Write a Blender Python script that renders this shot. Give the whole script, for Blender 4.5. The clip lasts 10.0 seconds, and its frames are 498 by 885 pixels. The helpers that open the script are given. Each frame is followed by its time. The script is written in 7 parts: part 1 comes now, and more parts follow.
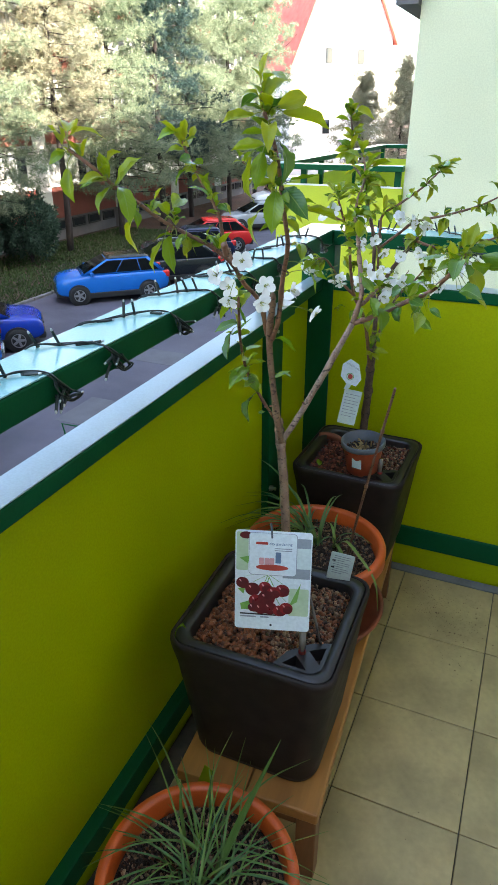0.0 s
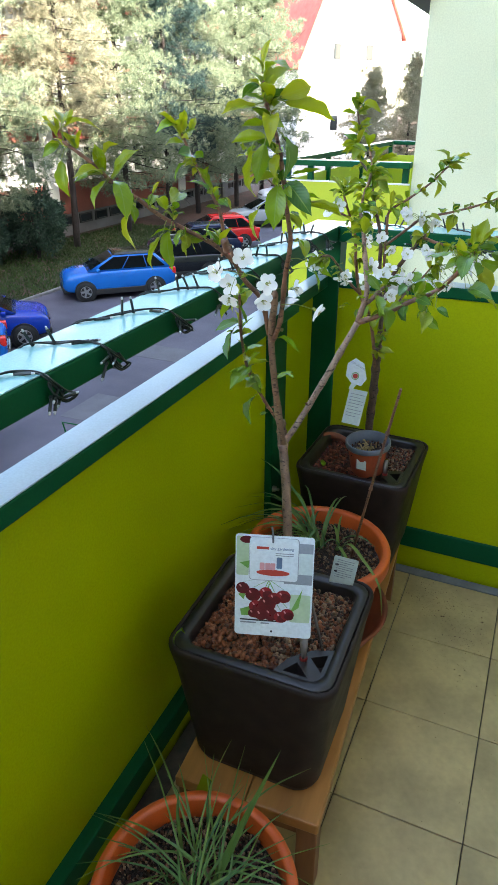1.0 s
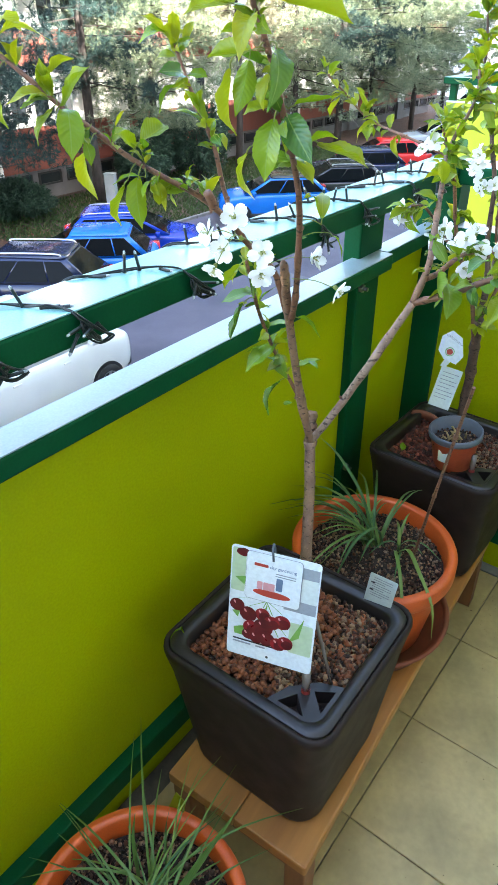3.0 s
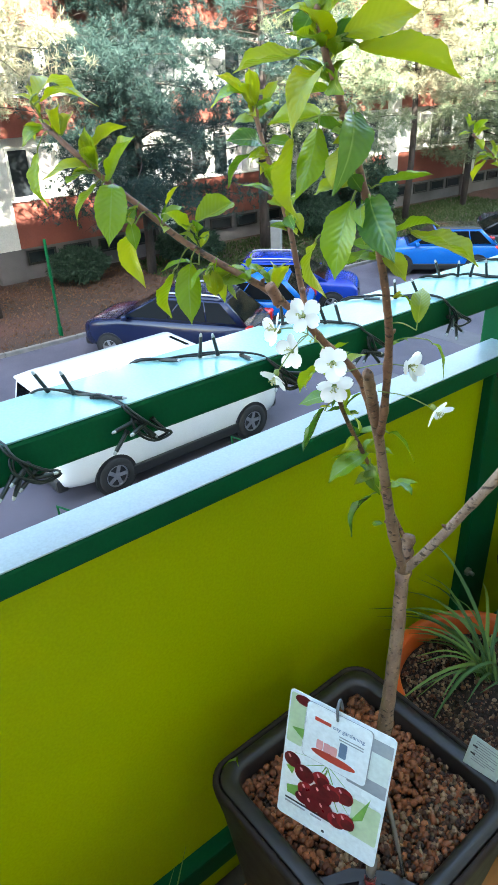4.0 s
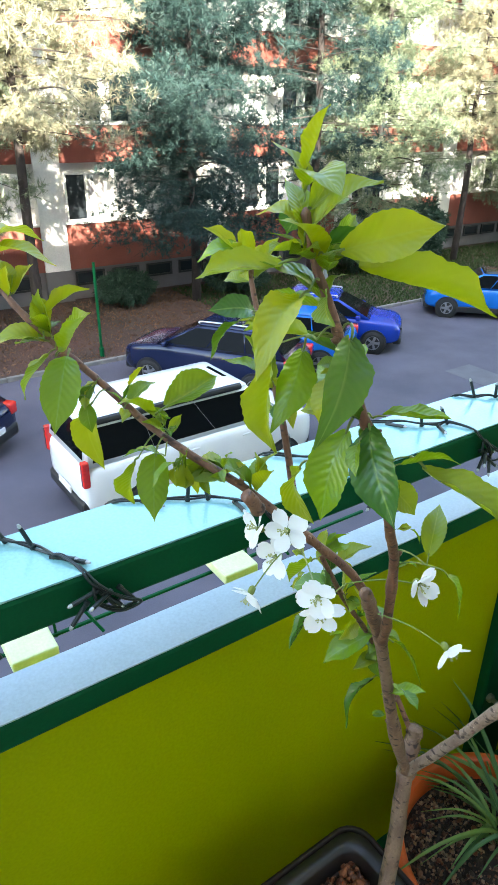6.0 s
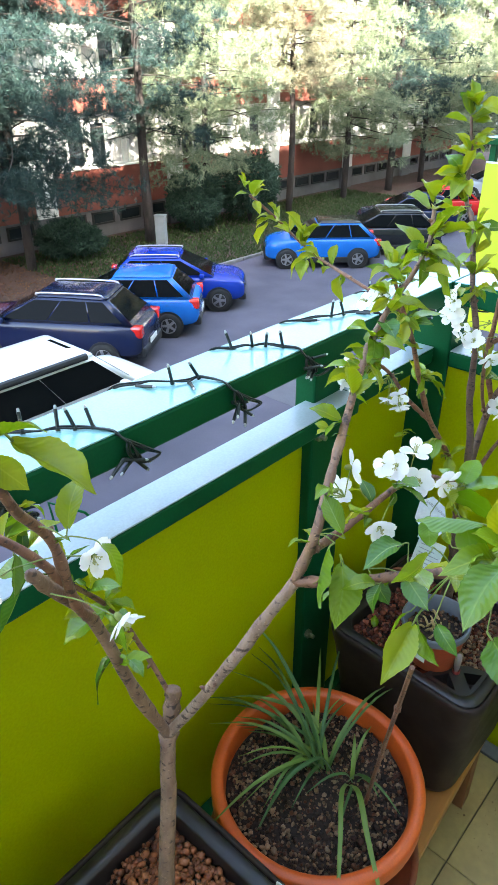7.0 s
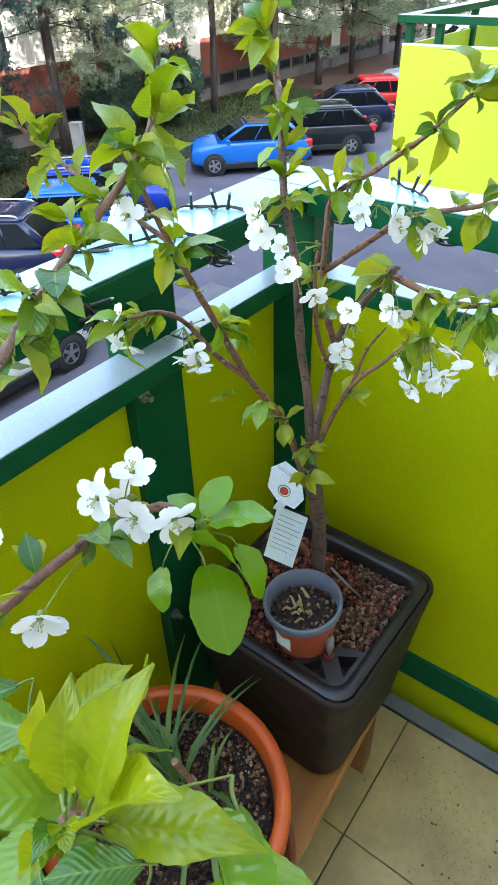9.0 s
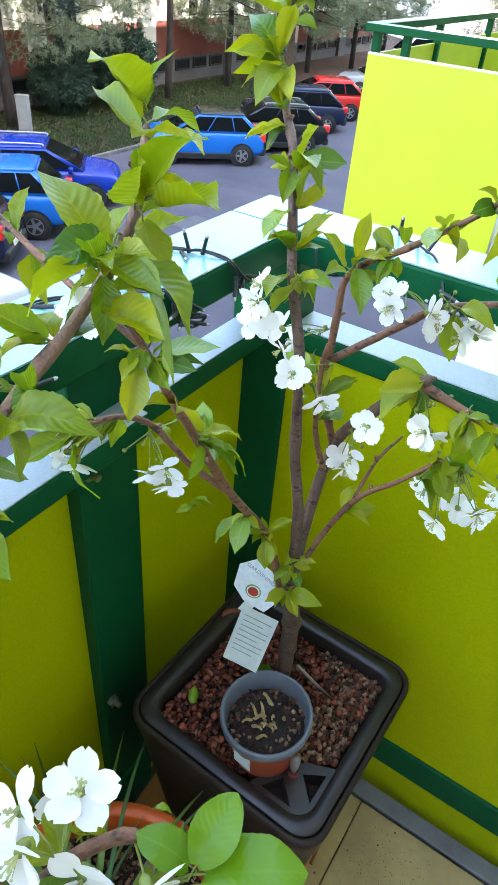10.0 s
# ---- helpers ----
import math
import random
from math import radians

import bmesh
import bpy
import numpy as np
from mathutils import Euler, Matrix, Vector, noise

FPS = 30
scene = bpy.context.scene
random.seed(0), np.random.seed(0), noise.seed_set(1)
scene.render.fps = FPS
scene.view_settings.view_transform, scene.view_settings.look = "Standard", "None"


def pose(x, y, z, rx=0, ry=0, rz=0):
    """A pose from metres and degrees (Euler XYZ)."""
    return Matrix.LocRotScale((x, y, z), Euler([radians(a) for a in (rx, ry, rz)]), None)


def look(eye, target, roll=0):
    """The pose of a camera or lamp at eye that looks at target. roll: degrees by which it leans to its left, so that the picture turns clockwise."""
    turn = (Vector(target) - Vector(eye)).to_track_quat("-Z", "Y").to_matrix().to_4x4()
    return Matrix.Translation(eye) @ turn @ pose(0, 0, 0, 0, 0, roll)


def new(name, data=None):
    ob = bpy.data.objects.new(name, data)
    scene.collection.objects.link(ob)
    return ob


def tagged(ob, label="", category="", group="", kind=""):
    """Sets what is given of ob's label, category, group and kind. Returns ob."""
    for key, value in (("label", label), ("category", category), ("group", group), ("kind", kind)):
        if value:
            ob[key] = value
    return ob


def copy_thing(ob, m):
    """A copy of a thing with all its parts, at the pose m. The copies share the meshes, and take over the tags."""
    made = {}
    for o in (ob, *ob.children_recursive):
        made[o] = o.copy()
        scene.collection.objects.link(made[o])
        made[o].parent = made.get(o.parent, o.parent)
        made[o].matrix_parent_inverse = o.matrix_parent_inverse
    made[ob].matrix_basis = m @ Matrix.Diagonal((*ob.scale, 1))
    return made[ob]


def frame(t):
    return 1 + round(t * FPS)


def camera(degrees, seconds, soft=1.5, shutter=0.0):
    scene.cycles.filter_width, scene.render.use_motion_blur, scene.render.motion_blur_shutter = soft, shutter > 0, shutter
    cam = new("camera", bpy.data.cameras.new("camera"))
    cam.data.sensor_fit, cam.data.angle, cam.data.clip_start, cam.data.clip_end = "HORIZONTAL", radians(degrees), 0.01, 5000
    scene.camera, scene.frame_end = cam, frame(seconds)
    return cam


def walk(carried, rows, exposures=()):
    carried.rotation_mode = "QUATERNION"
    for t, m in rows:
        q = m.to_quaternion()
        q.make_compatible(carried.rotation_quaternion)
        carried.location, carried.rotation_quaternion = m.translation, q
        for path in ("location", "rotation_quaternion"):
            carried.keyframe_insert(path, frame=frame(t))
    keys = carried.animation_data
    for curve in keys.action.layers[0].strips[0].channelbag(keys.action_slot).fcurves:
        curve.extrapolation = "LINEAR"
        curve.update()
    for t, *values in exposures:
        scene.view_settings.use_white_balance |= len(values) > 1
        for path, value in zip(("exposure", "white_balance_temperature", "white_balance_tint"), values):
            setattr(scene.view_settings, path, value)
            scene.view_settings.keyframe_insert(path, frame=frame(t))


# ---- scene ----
cam = camera(41.9, 10.0, soft=1.1)
PATH = [
    (0, (0.573, -0.725, 1.456), (-0.135, 0.913, 0.552), -0.1),
    (0.5, (0.569, -0.711, 1.455), (-0.146, 0.925, 0.553), 0.2),
    (1, (0.568, -0.694, 1.45), (-0.154, 0.933, 0.538), 0.0),
    (1.5, (0.564, -0.66, 1.448), (-0.187, 0.931, 0.496), 0.5),
    (2, (0.578, -0.601, 1.443), (-0.219, 0.931, 0.435), 0.4),
    (2.2, (0.583, -0.566, 1.439), (-0.232, 0.939, 0.404), 0.6),
    (3.3, (0.659, -0.361, 1.441), (-0.51, 0.875, 0.389), -2.4),
    (3.5, (0.67, -0.334, 1.425), (-0.596, 0.864, 0.445), -3.3),
    (4, (0.577, -0.223, 1.44), (-0.81, 0.842, 0.47), -2.1),
    (4.5, (0.496, -0.142, 1.452), (-0.925, 0.877, 0.481), -0.6),
    (5, (0.456, -0.133, 1.476), (-1.032, 0.782, 0.501), 1.0),
    (5.2, (0.448, -0.141, 1.487), (-1.075, 0.741, 0.536), 0.9),
    (6.3, (0.495, -0.052, 1.52), (-0.927, 1.036, 0.628), 0.3),
    (6.5, (0.507, -0.023, 1.519), (-0.859, 1.124, 0.614), 0.3),
    (7, (0.555, 0.04, 1.506), (-0.617, 1.318, 0.509), -0.3),
    (7.5, (0.579, 0.139, 1.471), (-0.487, 1.438, 0.386), -1.1),
    (8, (0.585, 0.242, 1.438), (-0.481, 1.444, 0.247), -0.8),
    (8.5, (0.602, 0.301, 1.439), (-0.409, 1.515, 0.212), -1.9),
    (9, (0.558, 0.347, 1.442), (-0.411, 1.609, 0.231), -1.8),
    (9.5, (0.464, 0.421, 1.446), (-0.423, 1.724, 0.215), 0.6),
    (10, (0.408, 0.484, 1.444), (-0.397, 1.845, 0.219), 5.1),
]
walk(cam, [(t, look(eye, target, roll)) for t, eye, target, roll in PATH],
     exposures=[(0.0, 3.26, 7250, 10), (1.0, 3.33, 7250, 10), (2.0, 3.76, 7200, 10), (3.5, 4.06, 6950, 8), (4.0, 3.87, 7150, 4), (5.0, 3.71, 7250, 4), (6.5, 3.62, 7250, 7), (7.0, 3.91, 7250, 9), (7.5, 4.06, 7250, 10), (8.5, 4.12, 7250, 11), (9.0, 4.02, 7250, 11), (10.0, 3.96, 7250, 11)])


# ---- world, sun and exposure ----
world = bpy.data.worlds.new("sky")
scene.world = world
world.use_nodes = True
sky = world.node_tree.nodes.new("ShaderNodeTexSky")
sky.sky_type, sky.sun_disc = "NISHITA", False
SUN_ELEV, SUN_FROM = 36.0, Vector((0.93, -0.37, 0.0)).normalized()
sky.sun_elevation = radians(SUN_ELEV)
sky.sun_rotation = math.atan2(SUN_FROM.x, SUN_FROM.y)
sky.air_density, sky.dust_density, sky.ozone_density = 1.0, 1.6, 1.0
world.node_tree.links.new(sky.outputs[0], world.node_tree.nodes["Background"].inputs[0])
world.node_tree.nodes["Background"].inputs[1].default_value = 0.15
sun = new("sun", bpy.data.lights.new("sun", "SUN"))
sun.data.energy, sun.data.angle, sun.data.color = 5.0, radians(0.6), (1.0, 0.95, 0.88)
sun_way = SUN_FROM * math.cos(radians(SUN_ELEV)) + Vector((0, 0, math.sin(radians(SUN_ELEV))))
sun.matrix_world = look(sun_way * 60, (0, 0, 0))


# ---- materials ----
def mat(name):
    m = bpy.data.materials.new(name)
    m.use_nodes = True
    return m, m.node_tree.nodes, m.node_tree.links, m.node_tree.nodes["Principled BSDF"]


def surf(name, a, b=None, rough=0.6, scale=20.0, fine=160.0, bump=0.1, metal=0.0, coat=0.0, vary=0.0, dist=0.003, stretch=(1, 1, 1), mid=0.5, spec=0.5):
    """A surface of two colours mixed by a coarse noise, with a fine grain, relief and uneven gloss; vary: tint from piece to piece."""
    m, n, l, p = mat(name)
    b = b or tuple(c * 0.8 for c in a)
    tc, mp = n.new("ShaderNodeTexCoord"), n.new("ShaderNodeMapping")
    mp.inputs["Scale"].default_value = stretch
    l.new(tc.outputs["Object"], mp.inputs[0])
    big, small, ramp, mix = n.new("ShaderNodeTexNoise"), n.new("ShaderNodeTexNoise"), n.new("ShaderNodeValToRGB"), n.new("ShaderNodeMix")
    big.inputs["Scale"].default_value, small.inputs["Scale"].default_value = scale, fine
    big.inputs["Detail"].default_value, small.inputs["Detail"].default_value = 6, 3
    l.new(mp.outputs[0], big.inputs[0]), l.new(mp.outputs[0], small.inputs[0])
    ramp.color_ramp.elements[0].position, ramp.color_ramp.elements[1].position = mid - 0.18, mid + 0.18
    l.new(big.outputs[0], ramp.inputs[0])
    mix.data_type = "RGBA"
    mix.inputs[6].default_value, mix.inputs[7].default_value = (*a, 1), (*b, 1)
    l.new(ramp.outputs[0], mix.inputs[0])
    hsv = n.new("ShaderNodeHueSaturation")
    val = n.new("ShaderNodeMapRange")
    val.inputs[3].default_value, val.inputs[4].default_value = 0.82, 1.18
    l.new(small.outputs[0], val.inputs[0])
    l.new(mix.outputs[2], hsv.inputs["Color"])
    if vary:
        info, mul = n.new("ShaderNodeObjectInfo"), n.new("ShaderNodeMapRange")
        mul.inputs[3].default_value, mul.inputs[4].default_value = 1 - vary, 1 + vary
        prod = n.new("ShaderNodeMath")
        prod.operation = "MULTIPLY"
        l.new(info.outputs["Random"], mul.inputs[0]), l.new(mul.outputs[0], prod.inputs[0]), l.new(val.outputs[0], prod.inputs[1])
        l.new(prod.outputs[0], hsv.inputs["Value"])
    else:
        l.new(val.outputs[0], hsv.inputs["Value"])
    l.new(hsv.outputs[0], p.inputs["Base Color"])
    rr = n.new("ShaderNodeMapRange")
    rr.inputs[3].default_value, rr.inputs[4].default_value = max(rough - 0.08, 0.02), min(rough + 0.1, 1)
    l.new(big.outputs[0], rr.inputs[0]), l.new(rr.outputs[0], p.inputs["Roughness"])
    bp = n.new("ShaderNodeBump")
    bp.inputs["Strength"].default_value, bp.inputs["Distance"].default_value = bump, dist
    l.new(small.outputs[0], bp.inputs["Height"]), l.new(bp.outputs[0], p.inputs["Normal"])
    p.inputs["Metallic"].default_value, p.inputs["Coat Weight"].default_value = metal, coat
    p.inputs["Specular IOR Level"].default_value = spec
    return m


def island_mat(name, stops, rough=0.7, fine=300.0, bump=0.4, through_light=0.0, dist=0.002):
    """Colour picked at random for each loose piece of a mesh."""
    m, n, l, p = mat(name)
    p.inputs["Specular IOR Level"].default_value = 0.25
    geo, ramp, tc, small, hsv, val = (n.new("ShaderNode" + k) for k in ("NewGeometry", "ValToRGB", "TexCoord", "TexNoise", "HueSaturation", "MapRange"))
    while len(ramp.color_ramp.elements) < len(stops):
        ramp.color_ramp.elements.new(0.5)
    for i, (e, c) in enumerate(zip(ramp.color_ramp.elements, stops)):
        e.position, e.color = i / (len(stops) - 1), (*c, 1)
    l.new(geo.outputs["Random Per Island"], ramp.inputs[0])
    small.inputs["Scale"].default_value = fine
    l.new(tc.outputs["Object"], small.inputs[0])
    val.inputs[3].default_value, val.inputs[4].default_value = 0.75, 1.25
    l.new(small.outputs[0], val.inputs[0]), l.new(val.outputs[0], hsv.inputs["Value"]), l.new(ramp.outputs[0], hsv.inputs["Color"])
    l.new(hsv.outputs[0], p.inputs["Base Color"])
    p.inputs["Roughness"].default_value = rough
    bp = n.new("ShaderNodeBump")
    bp.inputs["Strength"].default_value, bp.inputs["Distance"].default_value = bump, dist
    l.new(small.outputs[0], bp.inputs["Height"]), l.new(bp.outputs[0], p.inputs["Normal"])
    if through_light:
        tr, mx = n.new("ShaderNodeBsdfTranslucent"), n.new("ShaderNodeMixShader")
        mx.inputs[0].default_value = through_light
        l.new(hsv.outputs[0], tr.inputs[0]), l.new(p.outputs[0], mx.inputs[1]), l.new(tr.outputs[0], mx.inputs[2])
        l.new(mx.outputs[0], n["Material Output"].inputs[0])
    return m


def leaf_mat(name, dark, light, thin, vein=0.12, rough=0.38, through_light=0.42):
    """A living leaf: veins in relief along its own length, glossy top, light shining through; each leaf of its own green."""
    m, n, l, p = mat(name)
    info, mix, uv, sep, wave, bp = (n.new("ShaderNode" + k) for k in ("ObjectInfo", "Mix", "UVMap", "SeparateXYZ", "TexWave", "Bump"))
    mix.data_type = "RGBA"
    mix.inputs[6].default_value, mix.inputs[7].default_value = (*dark, 1), (*light, 1)
    l.new(info.outputs["Random"], mix.inputs[0])
    l.new(uv.outputs[0], sep.inputs[0])
    # side veins: slanted stripes mirrored on the midrib
    a1, a2, a3 = (n.new("ShaderNodeMath") for _ in range(3))
    comb = n.new("ShaderNodeCombineXYZ")
    a1.operation, a1.inputs[1].default_value = "SUBTRACT", 0.5
    a2.operation = "ABSOLUTE"
    a3.operation, a3.inputs[1].default_value = "MULTIPLY_ADD", -0.55
    l.new(sep.outputs[0], a1.inputs[0]), l.new(a1.outputs[0], a2.inputs[0]), l.new(a2.outputs[0], a3.inputs[0]), l.new(sep.outputs[1], a3.inputs[2])
    l.new(a3.outputs[0], comb.inputs[0])
    wave.wave_type, wave.bands_direction = "BANDS", "X"
    wave.inputs["Scale"].default_value, wave.inputs["Distortion"].default_value = 3.2, 0.6
    l.new(comb.outputs[0], wave.inputs[0])
    bp.inputs["Strength"].default_value, bp.inputs["Distance"].default_value = 0.24, 0.0009
    l.new(wave.outputs["Fac"], bp.inputs["Height"]), l.new(bp.outputs[0], p.inputs["Normal"])
    rib, tone = n.new("ShaderNodeMapRange"), n.new("ShaderNodeMix")
    rib.inputs[1].default_value, rib.inputs[2].default_value, rib.inputs[3].default_value, rib.inputs[4].default_value = 0.0, 0.045, 0.75, 0.0
    l.new(a2.outputs[0], rib.inputs[0])
    tone.data_type = "RGBA"
    tone.inputs[7].default_value = (*thin, 1)
    vm = n.new("ShaderNodeMath")
    vm.operation, vm.inputs[1].default_value = "MULTIPLY", vein
    l.new(wave.outputs["Fac"], vm.inputs[0])
    mx2 = n.new("ShaderNodeMath")
    mx2.operation = "MAXIMUM"
    l.new(vm.outputs[0], mx2.inputs[0]), l.new(rib.outputs[0], mx2.inputs[1])
    l.new(mx2.outputs[0], tone.inputs[0]), l.new(mix.outputs[2], tone.inputs[6])
    l.new(tone.outputs[2], p.inputs["Base Color"])
    p.inputs["Roughness"].default_value = rough
    tr, mx = n.new("ShaderNodeBsdfTranslucent"), n.new("ShaderNodeMixShader")
    lift = n.new("ShaderNodeHueSaturation")
    lift.inputs["Value"].default_value, lift.inputs["Hue"].default_value = 1.5, 0.49
    l.new(tone.outputs[2], lift.inputs["Color"]), l.new(lift.outputs[0], tr.inputs[0])
    mx.inputs[0].default_value = through_light
    l.new(p.outputs[0], mx.inputs[1]), l.new(tr.outputs[0], mx.inputs[2]), l.new(mx.outputs[0], n["Material Output"].inputs[0])
    return m


def glass_mat(name, tint=(0.02, 0.025, 0.03), rough=0.05):
    """Dark glazing with a clear reflection."""
    m, n, l, p = mat(name)
    p.inputs["Base Color"].default_value, p.inputs["Roughness"].default_value = (*tint, 1), rough
    p.inputs["IOR"].default_value = 1.45
    return m


GREEN = surf("dark_green_paint", (0.0008, 0.080, 0.028), (0.0008, 0.067, 0.023), rough=0.45, scale=6, fine=250, bump=0.05, spec=0.10)
LIME = surf("lime_green_panel_paint", (0.42, 0.47, 0.003), (0.39, 0.435, 0.003), rough=0.55, scale=3, fine=220, bump=0.05, spec=0.18)
# the panels are thin painted sheets: a little daylight comes through
_n, _l = LIME.node_tree.nodes, LIME.node_tree.links
_t, _x, _p = _n.new("ShaderNodeBsdfTranslucent"), _n.new("ShaderNodeMixShader"), _n["Principled BSDF"]
_t.inputs[0].default_value, _x.inputs[0].default_value = (0.50, 0.58, 0.01, 1), 0.12
_l.new(_p.outputs[0], _x.inputs[1]), _l.new(_t.outputs[0], _x.inputs[2]), _l.new(_x.outputs[0], _n["Material Output"].inputs[0])
# Lighter copy of the lime paint, for the brighter light on the neighbour's panels.
LIME_FAR = surf("lime_panel_lit_copy", (0.45, 0.53, 0.015), (0.41, 0.49, 0.015), rough=0.5, scale=3, fine=120, bump=0.05)
TILE = surf("beige_floor_tile", (0.43, 0.315, 0.135), (0.25, 0.178, 0.078), rough=0.42, scale=6, fine=60, bump=0.12, vary=0.07, mid=0.60)
GROUT = surf("dirty_grout", (0.10, 0.08, 0.06), (0.06, 0.05, 0.04), rough=0.9, scale=30)
GREY_STRIP = surf("grey_edge_flashing", (0.16, 0.16, 0.155), (0.11, 0.11, 0.108), rough=0.55, scale=14)
HOUSE_WALL = surf("house_wall_render", (0.56, 0.54, 0.46), (0.50, 0.48, 0.42), rough=0.9, scale=1.5, fine=90, bump=0.2)
PLASTER = surf("pale_green_plaster", (0.64, 0.67, 0.46), (0.60, 0.63, 0.43), rough=0.9, scale=1.5, fine=90, bump=0.2)
CEIL = surf("white_ceiling_paint", (0.72, 0.72, 0.68), rough=0.9, scale=3)
PLANTER = surf("anthracite_plastic", (0.029, 0.0185, 0.0145), (0.019, 0.0125, 0.010), rough=0.5, scale=25, fine=900, bump=0.12, dist=0.0006, spec=0.16)
PLANTER_IN = surf("anthracite_insert", (0.022, 0.016, 0.0145), (0.014, 0.0105, 0.0095), rough=0.36, scale=40, fine=600, bump=0.1, dist=0.0006)
HOLE = surf("shaft_shade", (0.008, 0.008, 0.009), rough=0.6)
CLEAR = surf("clear_plastic_tube", (0.20, 0.155, 0.13), (0.13, 0.10, 0.085), rough=0.15, coat=0.6)
REDMARK = surf("red_float", (0.28, 0.02, 0.015), rough=0.4)
SOIL = surf("damp_potting_soil", (0.036, 0.019, 0.013), (0.014, 0.008, 0.006), rough=0.95, scale=60, fine=240, bump=0.9, dist=0.006)
PEBBLE = island_mat("clay_pebble", [(0.030, 0.009, 0.005), (0.24, 0.070, 0.024), (0.07, 0.020, 0.010), (0.36, 0.130, 0.055), (0.14, 0.040, 0.016), (0.27, 0.085, 0.032), (0.045, 0.016, 0.009)], rough=0.40, fine=500)
GRIT = island_mat("soil_grit", [(0.018, 0.009, 0.007), (0.075, 0.030, 0.018), (0.010, 0.006, 0.005), (0.34, 0.20, 0.11), (0.030, 0.013, 0.008), (0.14, 0.048, 0.022), (0.28, 0.18, 0.11), (0.014, 0.008, 0.006)], rough=0.55, fine=500)
PEBBLE_WET = island_mat("damp_red_pebble", [(0.022, 0.007, 0.005), (0.16, 0.038, 0.019), (0.05, 0.014, 0.010), (0.30, 0.085, 0.045), (0.10, 0.025, 0.014), (0.03, 0.010, 0.007)], rough=0.25, fine=500)
TERRA = surf("terracotta_plastic", (0.60, 0.100, 0.016), (0.50, 0.078, 0.013), rough=0.42, scale=18, fine=400, bump=0.08)
TERRA_IN = surf("dull_terracotta", (0.26, 0.065, 0.025), (0.18, 0.05, 0.02), rough=0.6)
RED_POT = surf("red_brown_pot", (0.42, 0.07, 0.025), (0.36, 0.06, 0.02), rough=0.4, scale=30)
GREY_RIM = surf("grey_pot_rim", (0.12, 0.135, 0.16), rough=0.35)
WOOD = surf("oiled_pine_board", (0.46, 0.195, 0.045), (0.29, 0.115, 0.026), rough=0.5, scale=9, fine=90, bump=0.12, stretch=(1, 0.12, 1))
WOOD_DARK = surf("stained_leg_wood", (0.23, 0.09, 0.03), (0.15, 0.055, 0.02), rough=0.55, scale=12, stretch=(1, 1, 0.15))


def bark(name, pale, dark, knot, scale=70, streak=0.45, bump=0.7):
    """Cherry bark: streaks along the wood, dark knots and scars, small pale pores."""
    m = surf(name, pale, dark, rough=0.58, scale=scale, fine=420, bump=bump, dist=0.0016, stretch=(1, 1, streak), mid=0.52)
    n, l = m.node_tree.nodes, m.node_tree.links
    p = n["Principled BSDF"]
    was = p.inputs["Base Color"].links[0].from_socket
    tc = n.new("ShaderNodeTexCoord")
    for size, lo, hi, tint in ((110, .57, .68, knot), (260, .66, .74, tuple(min(1, c * 1.5) for c in pale))):
        tex, rg, mx = n.new("ShaderNodeTexNoise"), n.new("ShaderNodeMapRange"), n.new("ShaderNodeMix")
        tex.inputs["Scale"].default_value, tex.inputs["Detail"].default_value = size, 2
        rg.inputs[1].default_value, rg.inputs[2].default_value = lo, hi
        mx.data_type = "RGBA"
        mx.inputs[7].default_value = (*tint, 1)
        squash = n.new("ShaderNodeMapping")
        squash.inputs["Scale"].default_value = (1, 1, 1.9)
        l.new(tc.outputs["Object"], squash.inputs[0]), l.new(squash.outputs[0], tex.inputs[0]), l.new(tex.outputs[0], rg.inputs[0]), l.new(rg.outputs[0], mx.inputs[0])
        l.new(was, mx.inputs[6])
        was = mx.outputs[2]
    l.new(was, p.inputs["Base Color"])
    return m


BARK = bark("olive_brown_cherry_bark", (0.25, 0.145, 0.088), (0.14, 0.070, 0.043), (0.045, 0.022, 0.014))
BARK_PALE = bark("pale_grey_cherry_bark", (0.30, 0.205, 0.145), (0.18, 0.105, 0.07), (0.055, 0.03, 0.02))
BARK_DARK = bark("dark_cherry_bark", (0.135, 0.078, 0.056), (0.070, 0.036, 0.028), (0.022, 0.012, 0.010), bump=0.9)
TWIG = bark("red_brown_twig", (0.215, 0.098, 0.052), (0.125, 0.052, 0.030), (0.04, 0.017, 0.011))
LEAF = leaf_mat("cherry_leaf", (0.032, 0.115, 0.010), (0.165, 0.27, 0.006), (0.17, 0.28, 0.04), vein=0.06, rough=0.27, through_light=0.26)
LEAF_YOUNG = leaf_mat("young_cherry_leaf", (0.125, 0.215, 0.005), (0.30, 0.325, 0.006), (0.28, 0.33, 0.02), vein=0.02, rough=0.30, through_light=0.42)
LEAF_ROUND = leaf_mat("broad_dark_leaf", (0.075, 0.18, 0.005), (0.12, 0.24, 0.005), (0.12, 0.24, 0.02), vein=0.01, rough=0.26, through_light=0.26)
LEAF_ROUND.node_tree.nodes["Bump"].inputs["Strength"].default_value = 0.10
for _m, _s in ((LEAF, 0.5), (LEAF_ROUND, 0.35)):
    _m.node_tree.nodes["Principled BSDF"].inputs["Specular IOR Level"].default_value = _s
STALK = surf("green_stalk", (0.12, 0.20, 0.025), (0.17, 0.19, 0.035), rough=0.5, scale=80)
GRASS_BLADE = leaf_mat("chive_blade", (0.040, 0.120, 0.035), (0.16, 0.25, 0.045), (0.10, 0.2, 0.05), vein=0.0, rough=0.42, through_light=0.25)
